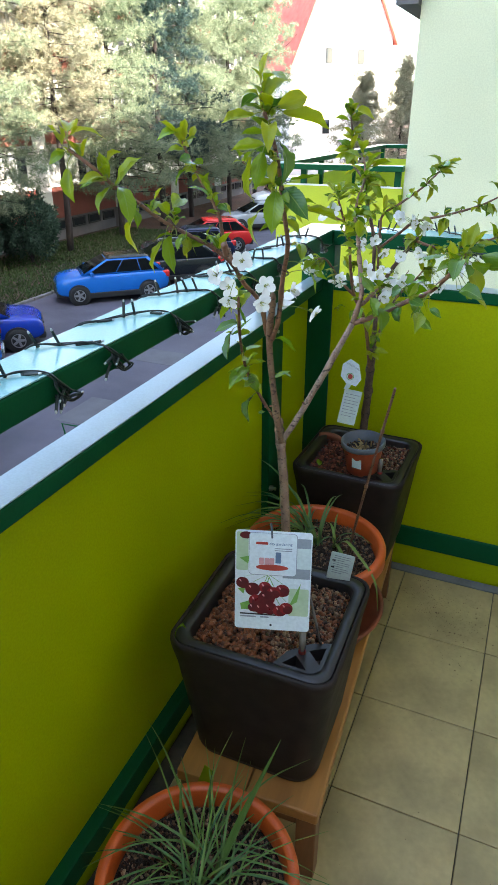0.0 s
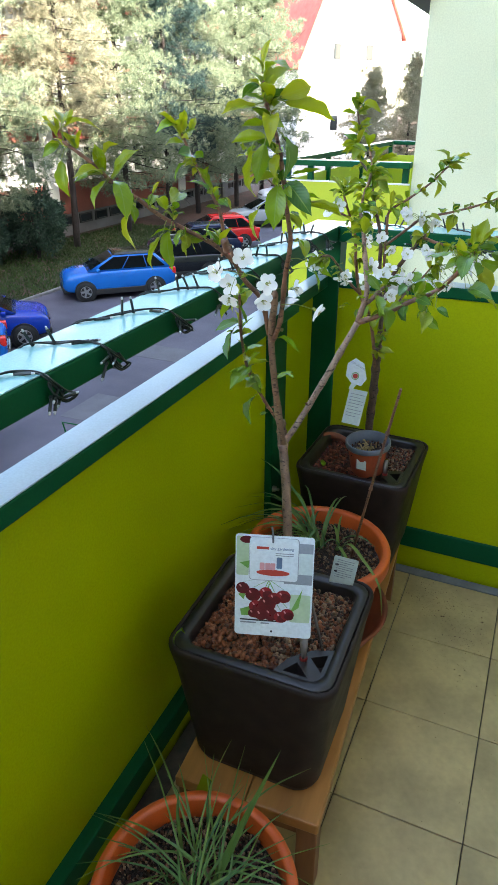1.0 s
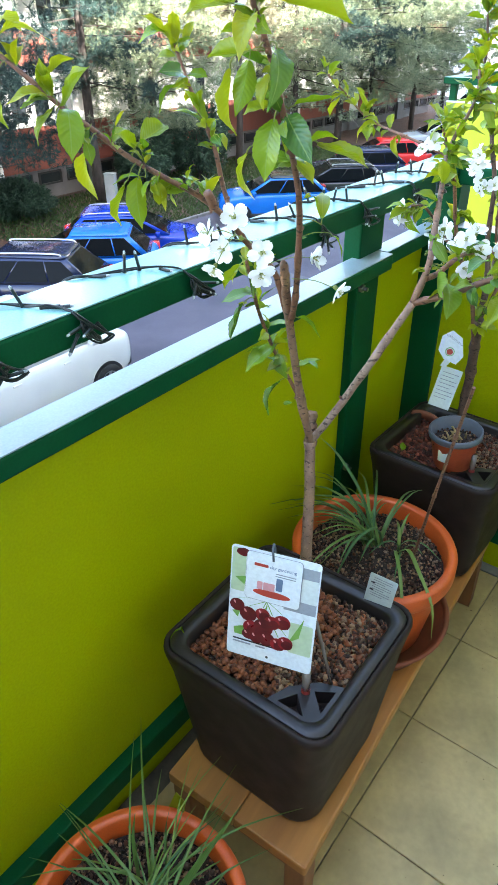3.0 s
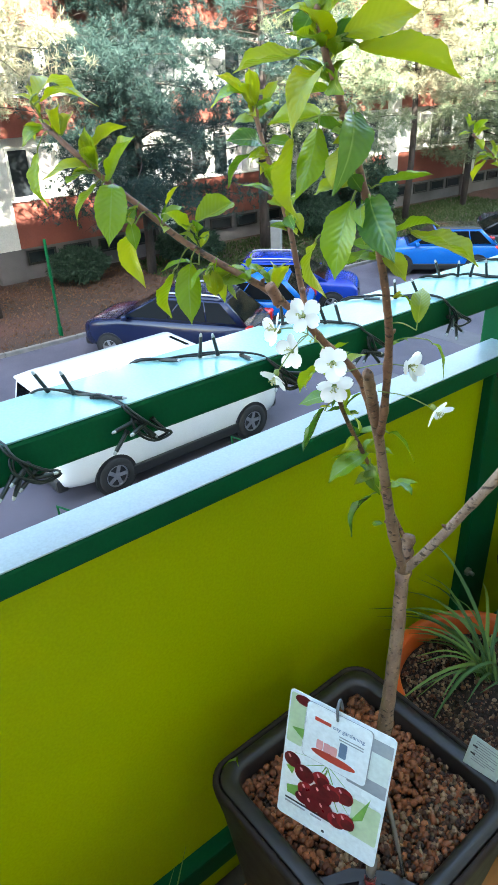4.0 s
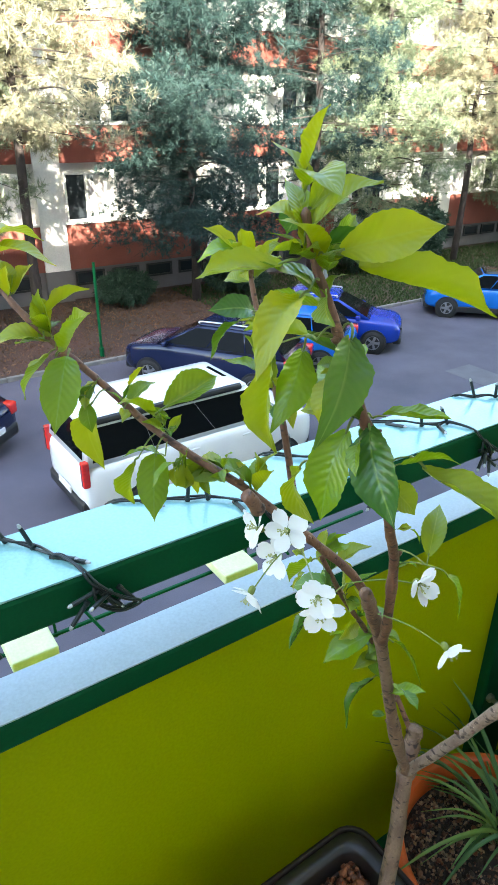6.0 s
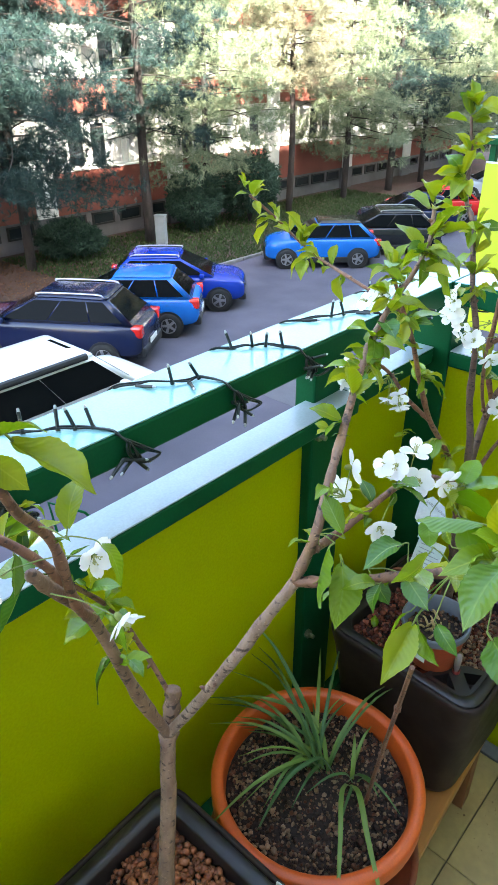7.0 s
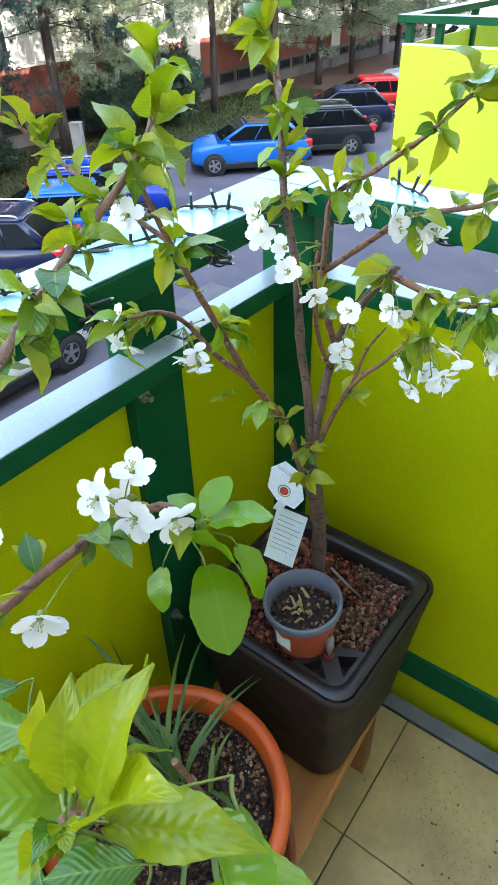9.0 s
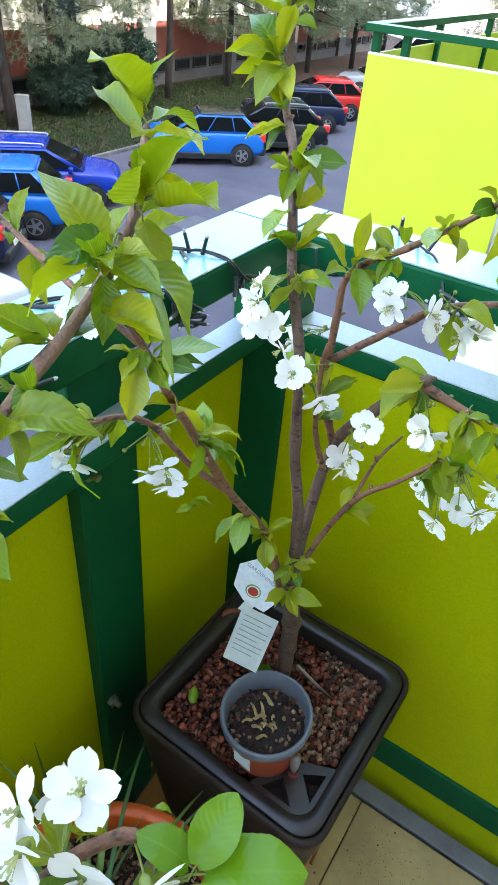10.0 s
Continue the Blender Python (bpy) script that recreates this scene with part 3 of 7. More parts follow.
def pine(name, mesh_seed, height, crown_from, spread, needles, count, label, trunk_r=0.17, lean=0.0, blades_n=20, tuft=0.22, cone=0.8, gaps=0.17):
    """A conifer: bent tapering trunk, whorls of limbs, and needle tufts along the limbs with gaps between."""
    rnd = random.Random(mesh_seed)
    t = thing(name, label, "tree", "conifers beyond the street")
    ht = [Vector((lean * s * s + rnd.uniform(-0.08, 0.08), rnd.uniform(-0.08, 0.08), height * s)) for s in (0, 0.2, 0.4, 0.6, 0.8, 1.0)]
    line = smooth_path(ht, 4)
    bm = bmesh.new()
    tube(bm, line, (trunk_r, 0.03), 9, wob=0.1)
    part("trunk", bm, PINE_BARK, t, smooth=True)
    v, f = [], []

    def needle_tuft(c, way, size):
        for _ in range(blades_n):
            d = (way * 0.6 + Vector((rnd.gauss(0, 1), rnd.gauss(0, 1), rnd.gauss(0, 1))).normalized()).normalized()
            s = d.cross(Vector((rnd.gauss(0, 1), rnd.gauss(0, 1), rnd.gauss(0, 1)))).normalized() * size * 0.038
            b = c + d * size * 0.05
            k = len(v)
            v.extend((b - s, b + s, c + d * size * rnd.uniform(0.7, 1.2)))
            f.append((k, k + 1, k + 2))

    n_limb = int(count / 60)
    for i in range(n_limb):
        s = crown_from + (1 - crown_from) * (i + rnd.random()) / n_limb
        h = s * height
        base = line[min(int(s * (len(line) - 1)), len(line) - 1)].copy()
        base.z = h
        frac = (s - crown_from) / (1 - crown_from)
        reach = spread * (1 - cone * frac) * rnd.uniform(0.55, 1.15) * (0.75 + 0.25 * min(1, frac * 6))
        az = i * 2.4 + rnd.uniform(-0.5, 0.5)
        out = Vector((math.cos(az), math.sin(az), 0))
        droop = rnd.uniform(-0.22, 0.10) if frac < 0.45 else rnd.uniform(-0.05, 0.34)
        tip = base + out * reach + Vector((0, 0, reach * droop))
        mid = base + out * reach * 0.5 + Vector((rnd.uniform(-.5, .5), rnd.uniform(-.5, .5), reach * droop * 0.2 + rnd.uniform(-.25, .4)))
        lp = smooth_path([base, mid, tip], 4)
        lb = bmesh.new()
        tube(lb, lp, (0.010 + 0.016 * reach / 3, 0.004), 5)
        part("limb", lb, PINE_BARK, t)
        for q in (0.34, 0.56, 0.78, 0.98):
            if rnd.random() < gaps:
                continue
            p = lp[min(int(q * (len(lp) - 1)), len(lp) - 1)] + Vector((rnd.gauss(0, .30), rnd.gauss(0, .30), rnd.gauss(.03, .14)))
            size = rnd.uniform(0.18, 0.37) * (0.6 + 0.14 * reach)
            for _ in range(24):
                side = Vector((rnd.gauss(0, 1), rnd.gauss(0, 1), rnd.gauss(0, 0.55))) * size
                needle_tuft(p + side, (out * 0.4 + side.normalized() * 0.9 + Vector((0, 0, 0.5))).normalized(), tuft * rnd.uniform(0.7, 1.35))
    me = bpy.data.meshes.new("crown")
    me.from_pydata(v, [], f)
    me.materials.append(needles)
    c = new("crown", me)
    c.parent = t
    return t


PA = pine("pine_tree", 11, 17.0, 0.13, 4.6, NEEDLE, 8600, "tall pine with a grey-green sunlit crown on the verge")
PB = pine("pine_tree", 12, 15.0, 0.15, 4.9, NEEDLE_SHADE, 9400, "dense blue-green pine, shade put into its needle colour", gaps=0.10)
PD = pine("pine_tree", 15, 16.0, 0.24, 4.4, NEEDLE_SHADE, 5600, "open pine with shade-dark needles, black trunk and gaps in its crown", gaps=0.34, trunk_r=0.21)
PC = pine("pine_tree", 13, 16.0, 0.34, 4.2, NEEDLE_TAN, 6800, "thin tan-tinted pine with a bare lower trunk", lean=0.5)
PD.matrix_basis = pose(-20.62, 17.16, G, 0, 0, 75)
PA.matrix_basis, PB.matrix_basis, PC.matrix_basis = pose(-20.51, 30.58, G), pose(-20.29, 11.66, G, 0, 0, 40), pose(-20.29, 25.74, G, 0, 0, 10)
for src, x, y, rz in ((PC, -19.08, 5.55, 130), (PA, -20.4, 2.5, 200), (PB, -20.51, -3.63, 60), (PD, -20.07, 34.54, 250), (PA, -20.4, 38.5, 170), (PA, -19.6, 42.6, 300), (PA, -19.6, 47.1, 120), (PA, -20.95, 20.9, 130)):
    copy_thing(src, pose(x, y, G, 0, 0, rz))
SP = pine("spruce_tree", 21, 8.6, 0.05, 4.6, NEEDLE_TAN, 6600, "pointed spruce in front of the white house", cone=1.0, gaps=0.25)
SP.matrix_basis = pose(-14.57, 58.3, G)
copy_thing(SP, pose(-12.04, 61.6, G, 0, 0, 90) @ Matrix.Diagonal((0.8, 0.8, 1.12, 1)))


def shrub(x, y, w, h, seed):
    rnd = random.Random(seed)
    t = thing("shrub", "dark juniper shrub on the shaded verge", "shrub", "verge shrubs", m=pose(x, y, G))
    for _ in range(7):
        stem = bmesh.new()
        a, r = rnd.uniform(0, 6.28), rnd.uniform(0.2, 0.8)
        tube(stem, smooth_path([(0, 0, 0), (w * 0.3 * r * math.cos(a), w * 0.3 * r * math.sin(a), h * 0.4), (w * 0.7 * r * math.cos(a), w * 0.7 * r * math.sin(a), h * 0.8)], 3), (0.03, 0.008), 5)
        part("stem", stem, PINE_BARK, t)
    v, f = [], []
    for _ in range(4200):
        d = Vector((rnd.gauss(0, 1), rnd.gauss(0, 1), rnd.gauss(0, 0.8))).normalized()
        lump = 0.75 + 0.35 * noise.noise(d * 2.3 + Vector((seed, 0, 0)))
        r = rnd.uniform(0.5, 1) ** 0.5 * lump
        c = Vector((d.x * w * r, d.y * w * r, h * 0.5 + d.z * h * 0.52 * r))
        if c.z < 0.05:
            continue
        for _ in range(3):
            e = (d + Vector((rnd.gauss(0, .8), rnd.gauss(0, .8), rnd.gauss(0, .8)))).normalized() * 0.17
            s = e.cross(Vector((rnd.gauss(0, 1), rnd.gauss(0, 1), rnd.gauss(0, 1)))).normalized() * 0.03
            k = len(v)
            v += [c - s, c + s, c + e]
            f.append((k, k + 1, k + 2))
    me = bpy.data.meshes.new("foliage")
    me.from_pydata(v, [], f)
    me.materials.append(SHRUB)
    new("foliage", me).parent = t


shrub(-20.07, 22.66, 1.8, 3.3, 1)
shrub(-20.62, 19.8, 1.5, 2.7, 2)
shrub(-20.84, 13.64, 1.5, 1.4, 5)
shrub(-21.17, 9.24, 1.2, 1.2, 6)

# utility cabinet on the verge
ub = thing("utility_cabinet", "slim pale grey utility cabinet on the verge", "cabinet", m=pose(-19.59, 17.01, G, 0, 0, 25))
part("body", box(-0.2, 0.2, -0.13, 0.13, 0.1, 1.15, bevel=0.01), METAL_BOX, ub)
part("plinth", box(-0.21, 0.21, -0.14, 0.14, -0.05, 0.099, bevel=0.01), KERB, ub)
part("cap", box(-0.22, 0.22, -0.15, 0.15, 1.151, 1.19, bevel=0.008), METAL_BOX, ub)
part("door", box(-0.17, 0.17, -0.137, -0.131, 0.16, 1.1, bevel=0.002), METAL_BOX, ub)
lp = thing("street_post", "thin green steel post at the verge", "post", m=pose(-16.28, 6.29, G))
bmp = bmesh.new()
tube(bmp, [Vector((0, 0, -0.1)), Vector((0, 0, 2.6))], 0.04, 10)
part("pole", bmp, GREEN, lp)
bmp = bmesh.new()
tube(bmp, [Vector((0, 0, -0.05)), Vector((0, 0, 0.25))], 0.065, 10)
part("sleeve", bmp, GREEN, lp)


# ---- apartment house across the street ----
def window(parent, x, y, z, w, h, proud=0.02, panes=2, fm=None):
    """A framed window in a wall that faces +x."""
    bm = bmesh.new()
    for a, b, c, d in ((-w / 2, -w / 2 + .07, 0, h), (w / 2 - .07, w / 2, 0, h), (-w / 2 + .07, w / 2 - .07, 0, .07), (-w / 2 + .07, w / 2 - .07, h - .07, h)):
        box(-0.05, proud + 0.03, a, b, c, d, bm=bm)
    for i in range(1, panes):
        c = -w / 2 + w * i / panes
        box(-0.05, proud + 0.025, c - .04, c + .04, .07, h - .07, bm=bm)
    fr = part("window_frame", bm, fm or FRAME_WHITE, parent, m=pose(x, y, z))
    for i in range(panes):
        a, b = -w / 2 + w * i / panes + .06, -w / 2 + w * (i + 1) / panes - .06
        part("pane", box(-0.02, 0.0, a, b, .06, h - .06), BRIGHT_PANE if h > 1 and (int(y * 7) + int(z) + i) % 3 else GLASS, fr)
    return fr


def facade():
    t = thing("apartment_house", "white and brick-red apartment house behind pine trees", "building")
    X = -22.7
    ya, yb = -12.8, 52.0
    part("wall", box(X - 10, X - 0.3, ya, yb, G, 12.0), WHITE_WALL, t)
    part("plinth", box(X - 0.299, X - 0.05, ya, yb, G, -3.45), GREY_WALL, t, "grey plinth with a dark strip of cellar windows")
    part("roof", box(X - 10.3, X + 0.4, ya - .3, yb + .3, 12.001, 12.4), GREY_WALL, t)
    bay = 6.6
    k = 0
    y = ya + 0.5
    while y < yb - 3:
        # each bay: red band, windows, a loggia with a red parapet; white pilaster between
        part("pilaster", box(X - 0.299, X + 0.12, y - 0.55, y + 0.35, -3.449, 11.9), WHITE_WALL, t)
        part("pilaster_foot", box(X - 0.049, X + 0.14, y - 0.57, y + 0.37, G, -3.45), GREY_WALL, t)
        for fz in (-3.448, 0.07, 3.2, 6.05, 8.9):
            z1 = fz + 1.15 if fz > -2 else -1.91
            part("band", box(X - 0.299, X + 0.04, y + 0.351, y + bay - 0.551, fz, z1), RED_WALL, t, "brick-red spandrel band")
            part("sill", box(X - 0.299, X + 0.09, y + 0.351, y + bay - 0.551, z1 + 0.001, z1 + 0.05), FRAME_WHITE, t)
            for j in range(3):
                window(t, X - 0.27, y + 1.35 + j * 1.85, z1 + 0.055, 1.6, 1.6 if fz < 0 else 1.5, panes=2)
        for j in range(4):
            window(t, X - 0.02, y + 1.1 + j * 1.4, -4.05, 1.1, 0.5, proud=0.01, panes=1, fm=TRIM)
        y += bay
        k += 1


facade()

# far white house with a red roof
fh = thing("gabled_house", "white house with a steep red tiled roof", "building", m=pose(-17.8, 64.6, G, 0, 0, 50))
bm = bmesh.new()
prof = [(-6, 0), (4.6, 0), (4.6, 12.0), (-0.7, 21.0), (-6, 9.6)]
ring_loft(bm, [[(x, 0, z) for x, z in prof], [(x, 12, z) for x, z in prof]])
part("wall", bm, WHITE_WALL, fh)
for e, ez in ((4.9, 11.5), (-6.3, 9.0)):
    bm = bmesh.new()
    ring_loft(bm, [[(e, q, ez), (-0.7, q, 21.1), (-0.7, q, 21.45), (e, q, ez + 0.35)] for q in (-0.4, 12.4)])
    part("roof", bm, ROOF, fh)
for wx, wz in ((1.2, 9.9), (1.2, 4.3), (-2.2, 9.9), (-2.2, 4.3), (-1.0, 15.0)):
    part("window", box(wx - .35, wx + .35, -0.06, 0.02, wz, wz + 1.2, bevel=0.02), GLASS, fh)


# ---- parked vehicles ----
def car(name, colour, label, length=4.2, width=1.78, height=1.55, kind="hatch", rails=False, awning=False, roof=None, m=None):
    """A car along +x (nose at +x), wheels on z=0: rounded lower body, glasshouse with single panes, roof, lamps and wheels as parts."""
    t = thing(name, label, "car" if kind != "van" else "van", "parked vehicles", m=m)
    L, W, H = length / 2, width / 2, height
    van = kind == "van"
    belt = (0.655 if not van else 0.63) * H
    # lower body: sections from tail to nose (x, under edge, upper edge, width share)
    nose = 0.53 * H
    st = [(-L, .48, belt * .80, .80), (-L + .06, .34, belt * .96, .92), (-L + .30, .27, belt, .985), (-L * .55, .22, belt, 1.0), (0.0, .21, belt, 1.0), (L * .42, .22, belt, 1.0), (L * (.60 if van else .52), .24, belt * .985, .99), (L * .76, .25, belt * .93, .97), (L * .90, .28, nose + .09, .90), (L * .975, .34, nose - .04, .78), (L, .40, nose - .17, .62)]
    rows = []
    for x, zb, zt, k in st:
        w = W * k
        row = [(0.0, zb), (w * .82, zb), (w * .95, zb + .05), (w * .99, zb + (zt - zb) * .30), (w, zb + (zt - zb) * .58), (w * .975, zt - .10), (w * .93, zt - .025), (w * .80, zt), (0.0, zt + .012)]
        rows.append([Vector((x, y, z)) for y, z in row] + [Vector((x, -y, z)) for y, z in row[-2:0:-1]])
    bm = bmesh.new()
    ring_loft(bm, rows)
    ob = part("body", bm, colour, t, smooth=True)
    ob.modifiers.new("soft", "SUBSURF").levels = 1
    ob.modifiers["soft"].render_levels = 1
    # glasshouse: corners at the belt and at the roof
    xf0, xf1 = (L * .66, L * .34) if van else (L * .56, L * .08)
    xr0, xr1 = (-L * .975, -L * .93) if van else (-L * .91, -L * .64)
    y0, y1, z0, z1 = W * .90, W * (.735 if van else .68), belt - .02, H - .055
    bm = bmesh.new()
    ring_loft(bm, [[(xr0, -y0, z0), (xf0, -y0, z0), (xf0, y0, z0), (xr0, y0, z0)], [(xr1, -y1, z1), (xf1, -y1, z1), (xf1, y1, z1), (xr1, y1, z1)]])
    bmesh.ops.bevel(bm, geom=[e for e in bm.edges if abs(e.verts[0].co.z - e.verts[1].co.z) > .2], offset=.10, segments=4, profile=.6, affect="EDGES")
    part("glasshouse_frame", bm, colour, t, smooth=True)
    bm = bmesh.new()
    ring_loft(bm, [[(xr1 * k + .0, -y1 * k2, z), (xf1 * k, -y1 * k2, z), (xf1 * k, y1 * k2, z), (xr1 * k, y1 * k2, z)] for k, k2, z in ((1.02, 1.01, z1 - .004), (1.015, 1.0, z1 + .020), (.94, .90, H + .002), (.68, .60, H + .030))])
    bmesh.ops.bevel(bm, geom=[e for e in bm.edges if e.is_manifold and abs(e.verts[0].co.z - e.verts[1].co.z) > .005], offset=.09, segments=3, profile=.6, affect="EDGES")
    part("roof", bm, roof or colour, t, smooth=True)

    def on_side(x, q, sgn):
        """A point on the glasshouse side: x at the belt, share q of the way up."""
        fx = (x - xr0) / (xf0 - xr0)
        return Vector((x + (xr1 + fx * (xf1 - xr1) - x) * q, sgn * (y0 + (y1 - y0) * q), z0 + (z1 - z0) * q))

    def pane(quad, nm):
        q = [Vector(p) for p in quad]
        nrm = (q[1] - q[0]).cross(q[3] - q[0]).normalized()
        b = bmesh.new()
        ring_loft(b, [[p - nrm * .02 for p in q], [p + nrm * .006 for p in q]])
        part(nm, b, CAR_GLASS, t)

    span = xf0 - xr0
    cuts = ((.03, .31), (.312, .62), (.622, .955)) if van else ((.055, .285), (.298, .60), (.613, .945))
    for sgn in (1, -1):
        for a, b in cuts:
            quad = [on_side(xr0 + span * a, .10, sgn), on_side(xr0 + span * b, .10, sgn), on_side(xr0 + span * b, .88, sgn), on_side(xr0 + span * a + (.10 if a < .1 else 0), .88, sgn)]
            pane(quad if sgn < 0 else quad[::-1], "side_window")

    def on_end(x0, x1, y, q):
        return Vector((x0 + (x1 - x0) * q, y * (y0 + (y1 - y0) * q), z0 + (z1 - z0) * q))

    pane([on_end(xf0, xf1, -.88, .10), on_end(xf0, xf1, .88, .10), on_end(xf0, xf1, .88, .95), on_end(xf0, xf1, -.88, .95)], "windscreen")
    pane([on_end(xr0, xr1, .84, .14), on_end(xr0, xr1, -.84, .14), on_end(xr0, xr1, -.82, .90), on_end(xr0, xr1, .82, .90)], "rear_window")
    for sgn in (1, -1):
        if van:
            part("tail_lamp", box(-L - .004, -L + .12, sgn * W * .86 - .05, sgn * W * .86 + .075, belt * .70, belt * 1.08, bevel=.03), LAMP_RED, t)
        else:
            part("tail_lamp", box(-L - .002, -L + .27, sgn * W * .78 - .13, sgn * W * .78 + .12, belt * .72, belt * .97, bevel=.05), LAMP_RED, t)
        part("headlamp", box(L * .965 - .30, L * .965 - .02, sgn * W * .68 - .12, sgn * W * .68 + .10, nose - .23, nose - .10, bevel=.05), LAMP_CLEAR, t)
        part("mirror", box(xf0 - .40, xf0 - .26, sgn * (W + .0) - .09, sgn * (W + .0) + .10, belt - .035, belt + .105, bevel=.04), colour, t)
        part("sill", box(-L * .50, L * .50, sgn * W * .975 - .03, sgn * W * .975 + .03, .20, .39, bevel=.025), TRIM, t)
        for x in (-L * .10, L * .34):
            part("door_handle", box(x - .24, x - .08, sgn * W * .985 - .01, sgn * W * .985 + .018, belt * .84, belt * .84 + .03, bevel=.008), colour, t)
    part("bumper", box(-L - .03, -L + .20, -W * .82, W * .82, .28, .54, bevel=.06), TRIM, t, "black lower bumper")
    part("bumper", box(L - .22, L + .02, -W * .68, W * .68, .24, .46, bevel=.06), TRIM, t, "black lower bumper")
    part("grille", box(L - .10, L + .012, -W * .42, W * .42, nose - .17, nose - .11, bevel=.015), TRIM, t)
    part("number_plate", box(-L - .035, -L - .008, -.26, .26, .50, .61), PLATE, t)
    if rails:
        for sgn in (1, -1):
            b = bmesh.new()
            tube(b, smooth_path([(xr1 * .96, sgn * y1 * .93, H - .05), (xr1 * .82, sgn * y1 * .93, H + .03), (xf1 * .4, sgn * y1 * .93, H + .03), (xf1 * .9, sgn * y1 * .93, H - .03)], 4), 0.020, 6)
            part("roof_rail", b, ALLOY, t)
    if awning:
        b = bmesh.new()
        tube(b, [Vector((xr1 * .96, -y1 - .02, H - .03)), Vector((xf1 * .8, -y1 - .02, H - .03))], 0.062, 8)
        part("awning_box", b, TRIM, t, "dark grey rolled awning along the roof edge")
        part("skylight", box(xf1 - .62, xf1 - .16, -.30, .30, H + .0, H + .028, bevel=.01), CAR_GLASS, t)
    r = 0.325
    for wx in (-L * .60, L * .63):
        for sgn in (1, -1):
            b = bmesh.new()
            lathe(b, [(r * .62, -.1), (r * .95, -.1), (r, -.06), (r, .06), (r * .95, .1), (r * .62, .1)], 28)
            arch = bmesh.new()
            lathe(arch, [(r * 1.17, -.06), (r * 1.17, .010), (0.01, .010)], 28)
            part("wheel_arch", arch, TRIM, t, m=Matrix.Translation((wx, sgn * (W * .985), r)) @ Matrix.Rotation(-sgn * math.pi / 2, 4, "X"))
            wm = Matrix.Translation((wx, sgn * (W - .075), r)) @ Matrix.Rotation(-sgn * math.pi / 2, 4, "X")
            w = part("wheel", b, TYRE, t, m=wm, smooth=True)
            b = bmesh.new()
            lathe(b, [(r * .63, -.02), (r * .63, .085), (r * .56, .09), (r * .54, .05)], 28)
            for j in range(5):
                box(0.03, r * .58, -.035, .035, .045, .075, bm=b)
                bmesh.ops.rotate(b, verts=b.verts[-8:], cent=(0, 0, 0), matrix=Matrix.Rotation(j * 2 * math.pi / 5, 3, "Z"))
            lathe(b, [(0.001, .085), (.05, .085), (.055, .05)], 12)
            part("rim", b, ALLOY, w)
            b = bmesh.new()
            lathe(b, [(r * .62, .02), (0.001, .02)], 28)
            part("brake_dark", b, TRIM, w)
    return t


CYAN = paint("bright_blue_paint", (0.0002, 0.118, 0.46))
BLUE = paint("deep_blue_paint", (0.0003, 0.030, 0.31))
NAVY = paint("navy_paint", (0.007, 0.013, 0.045))
BLACK = paint("black_paint", (0.010, 0.012, 0.014))
RED = paint("red_paint", (0.55, 0.02, 0.02))
WHITE = paint("white_paint", (0.72, 0.73, 0.75))
SILVER = paint("grey_paint", (0.30, 0.32, 0.34))


def park(cx, cy, toward, **kw):
    return dict(m=pose(cx, cy, G, 0, 0, toward), **kw)


NOSE_IN = 180 + 38
car("car", NAVY, "dark navy family car with chrome roof rails", **park(-12.92, 8.01, NOSE_IN - 4, length=4.6, height=1.66, rails=True))
car("car", CYAN, "bright blue hatchback with its tail to the road", **park(-13.25, 10.3, NOSE_IN + 4, length=4.0, height=1.56))
car("car", BLUE, "deep blue hatchback with its nose to the road", **park(-13.84, 12.63, 38 + 4, length=4.05, height=1.5, rails=True))
# Black roof holds the dark trees reflected in the blue roof paint.
car("car", CYAN, "bright blue crossover standing by the lawn", **park(-13.47, 19.14, NOSE_IN + 6, length=4.0, height=1.52, roof=BLACK))
car("car", BLACK, "black estate car parked nose in", **park(-12.85, 22.11, NOSE_IN + 4, length=4.3, height=1.52, rails=True))
car("car", NAVY, "dark blue hatchback parked nose in", **park(-13.8, 25.63, NOSE_IN + 4, length=4.1, height=1.52))
car("car", RED, "red hatchback parked nose in", **park(-14.24, 28.49, NOSE_IN + 4, length=4.2, height=1.5))
car("car", SILVER, "silver grey car parked further on", **park(-14.57, 35.75, NOSE_IN + 4, length=4.3, height=1.5))
car("car", NAVY, "dark navy car parked behind the white van", **park(-13.1, 0.8, NOSE_IN + 4, length=4.2, height=1.5))
car("van", WHITE, "long white van with a grey awning box on its roof", **park(-9.07, 5.06, 91, length=4.75, width=1.9, height=1.90, kind="van", awning=True))
car("van", WHITE, "white delivery van far down the street", **park(-15.01, 42.35, NOSE_IN, length=5.2, width=2.0, height=2.3, kind="van"))


# ---- bench and pots ----
BENCH_Z = 0.226
bench = thing("wooden_bench", "low oiled pine plank bench carrying the planters", "bench", m=pose(0.376, 0.066, 0, 0, 0, 3.4))
part("seat_board", box(-0.305, -0.1535, 0, 1.02, BENCH_Z - 0.030, BENCH_Z, bevel=0.003), WOOD, bench)
part("seat_board", box(-0.1525, 0, 0, 1.02, BENCH_Z - 0.030, BENCH_Z, bevel=0.005), WOOD, bench)
for bx in (-0.280, -0.024):
    for by in (0.026, 0.985):
        part("leg", box(bx - 0.021, bx + 0.021, by - 0.021, by + 0.021, 0, BENCH_Z - 0.0305, bevel=0.003), WOOD_DARK, bench)
for by in (0.026, 0.985):
    part("apron", box(-0.258, -0.046, by - 0.012, by + 0.012, 0.16, BENCH_Z - 0.031, bevel=0.002), WOOD_DARK, bench)


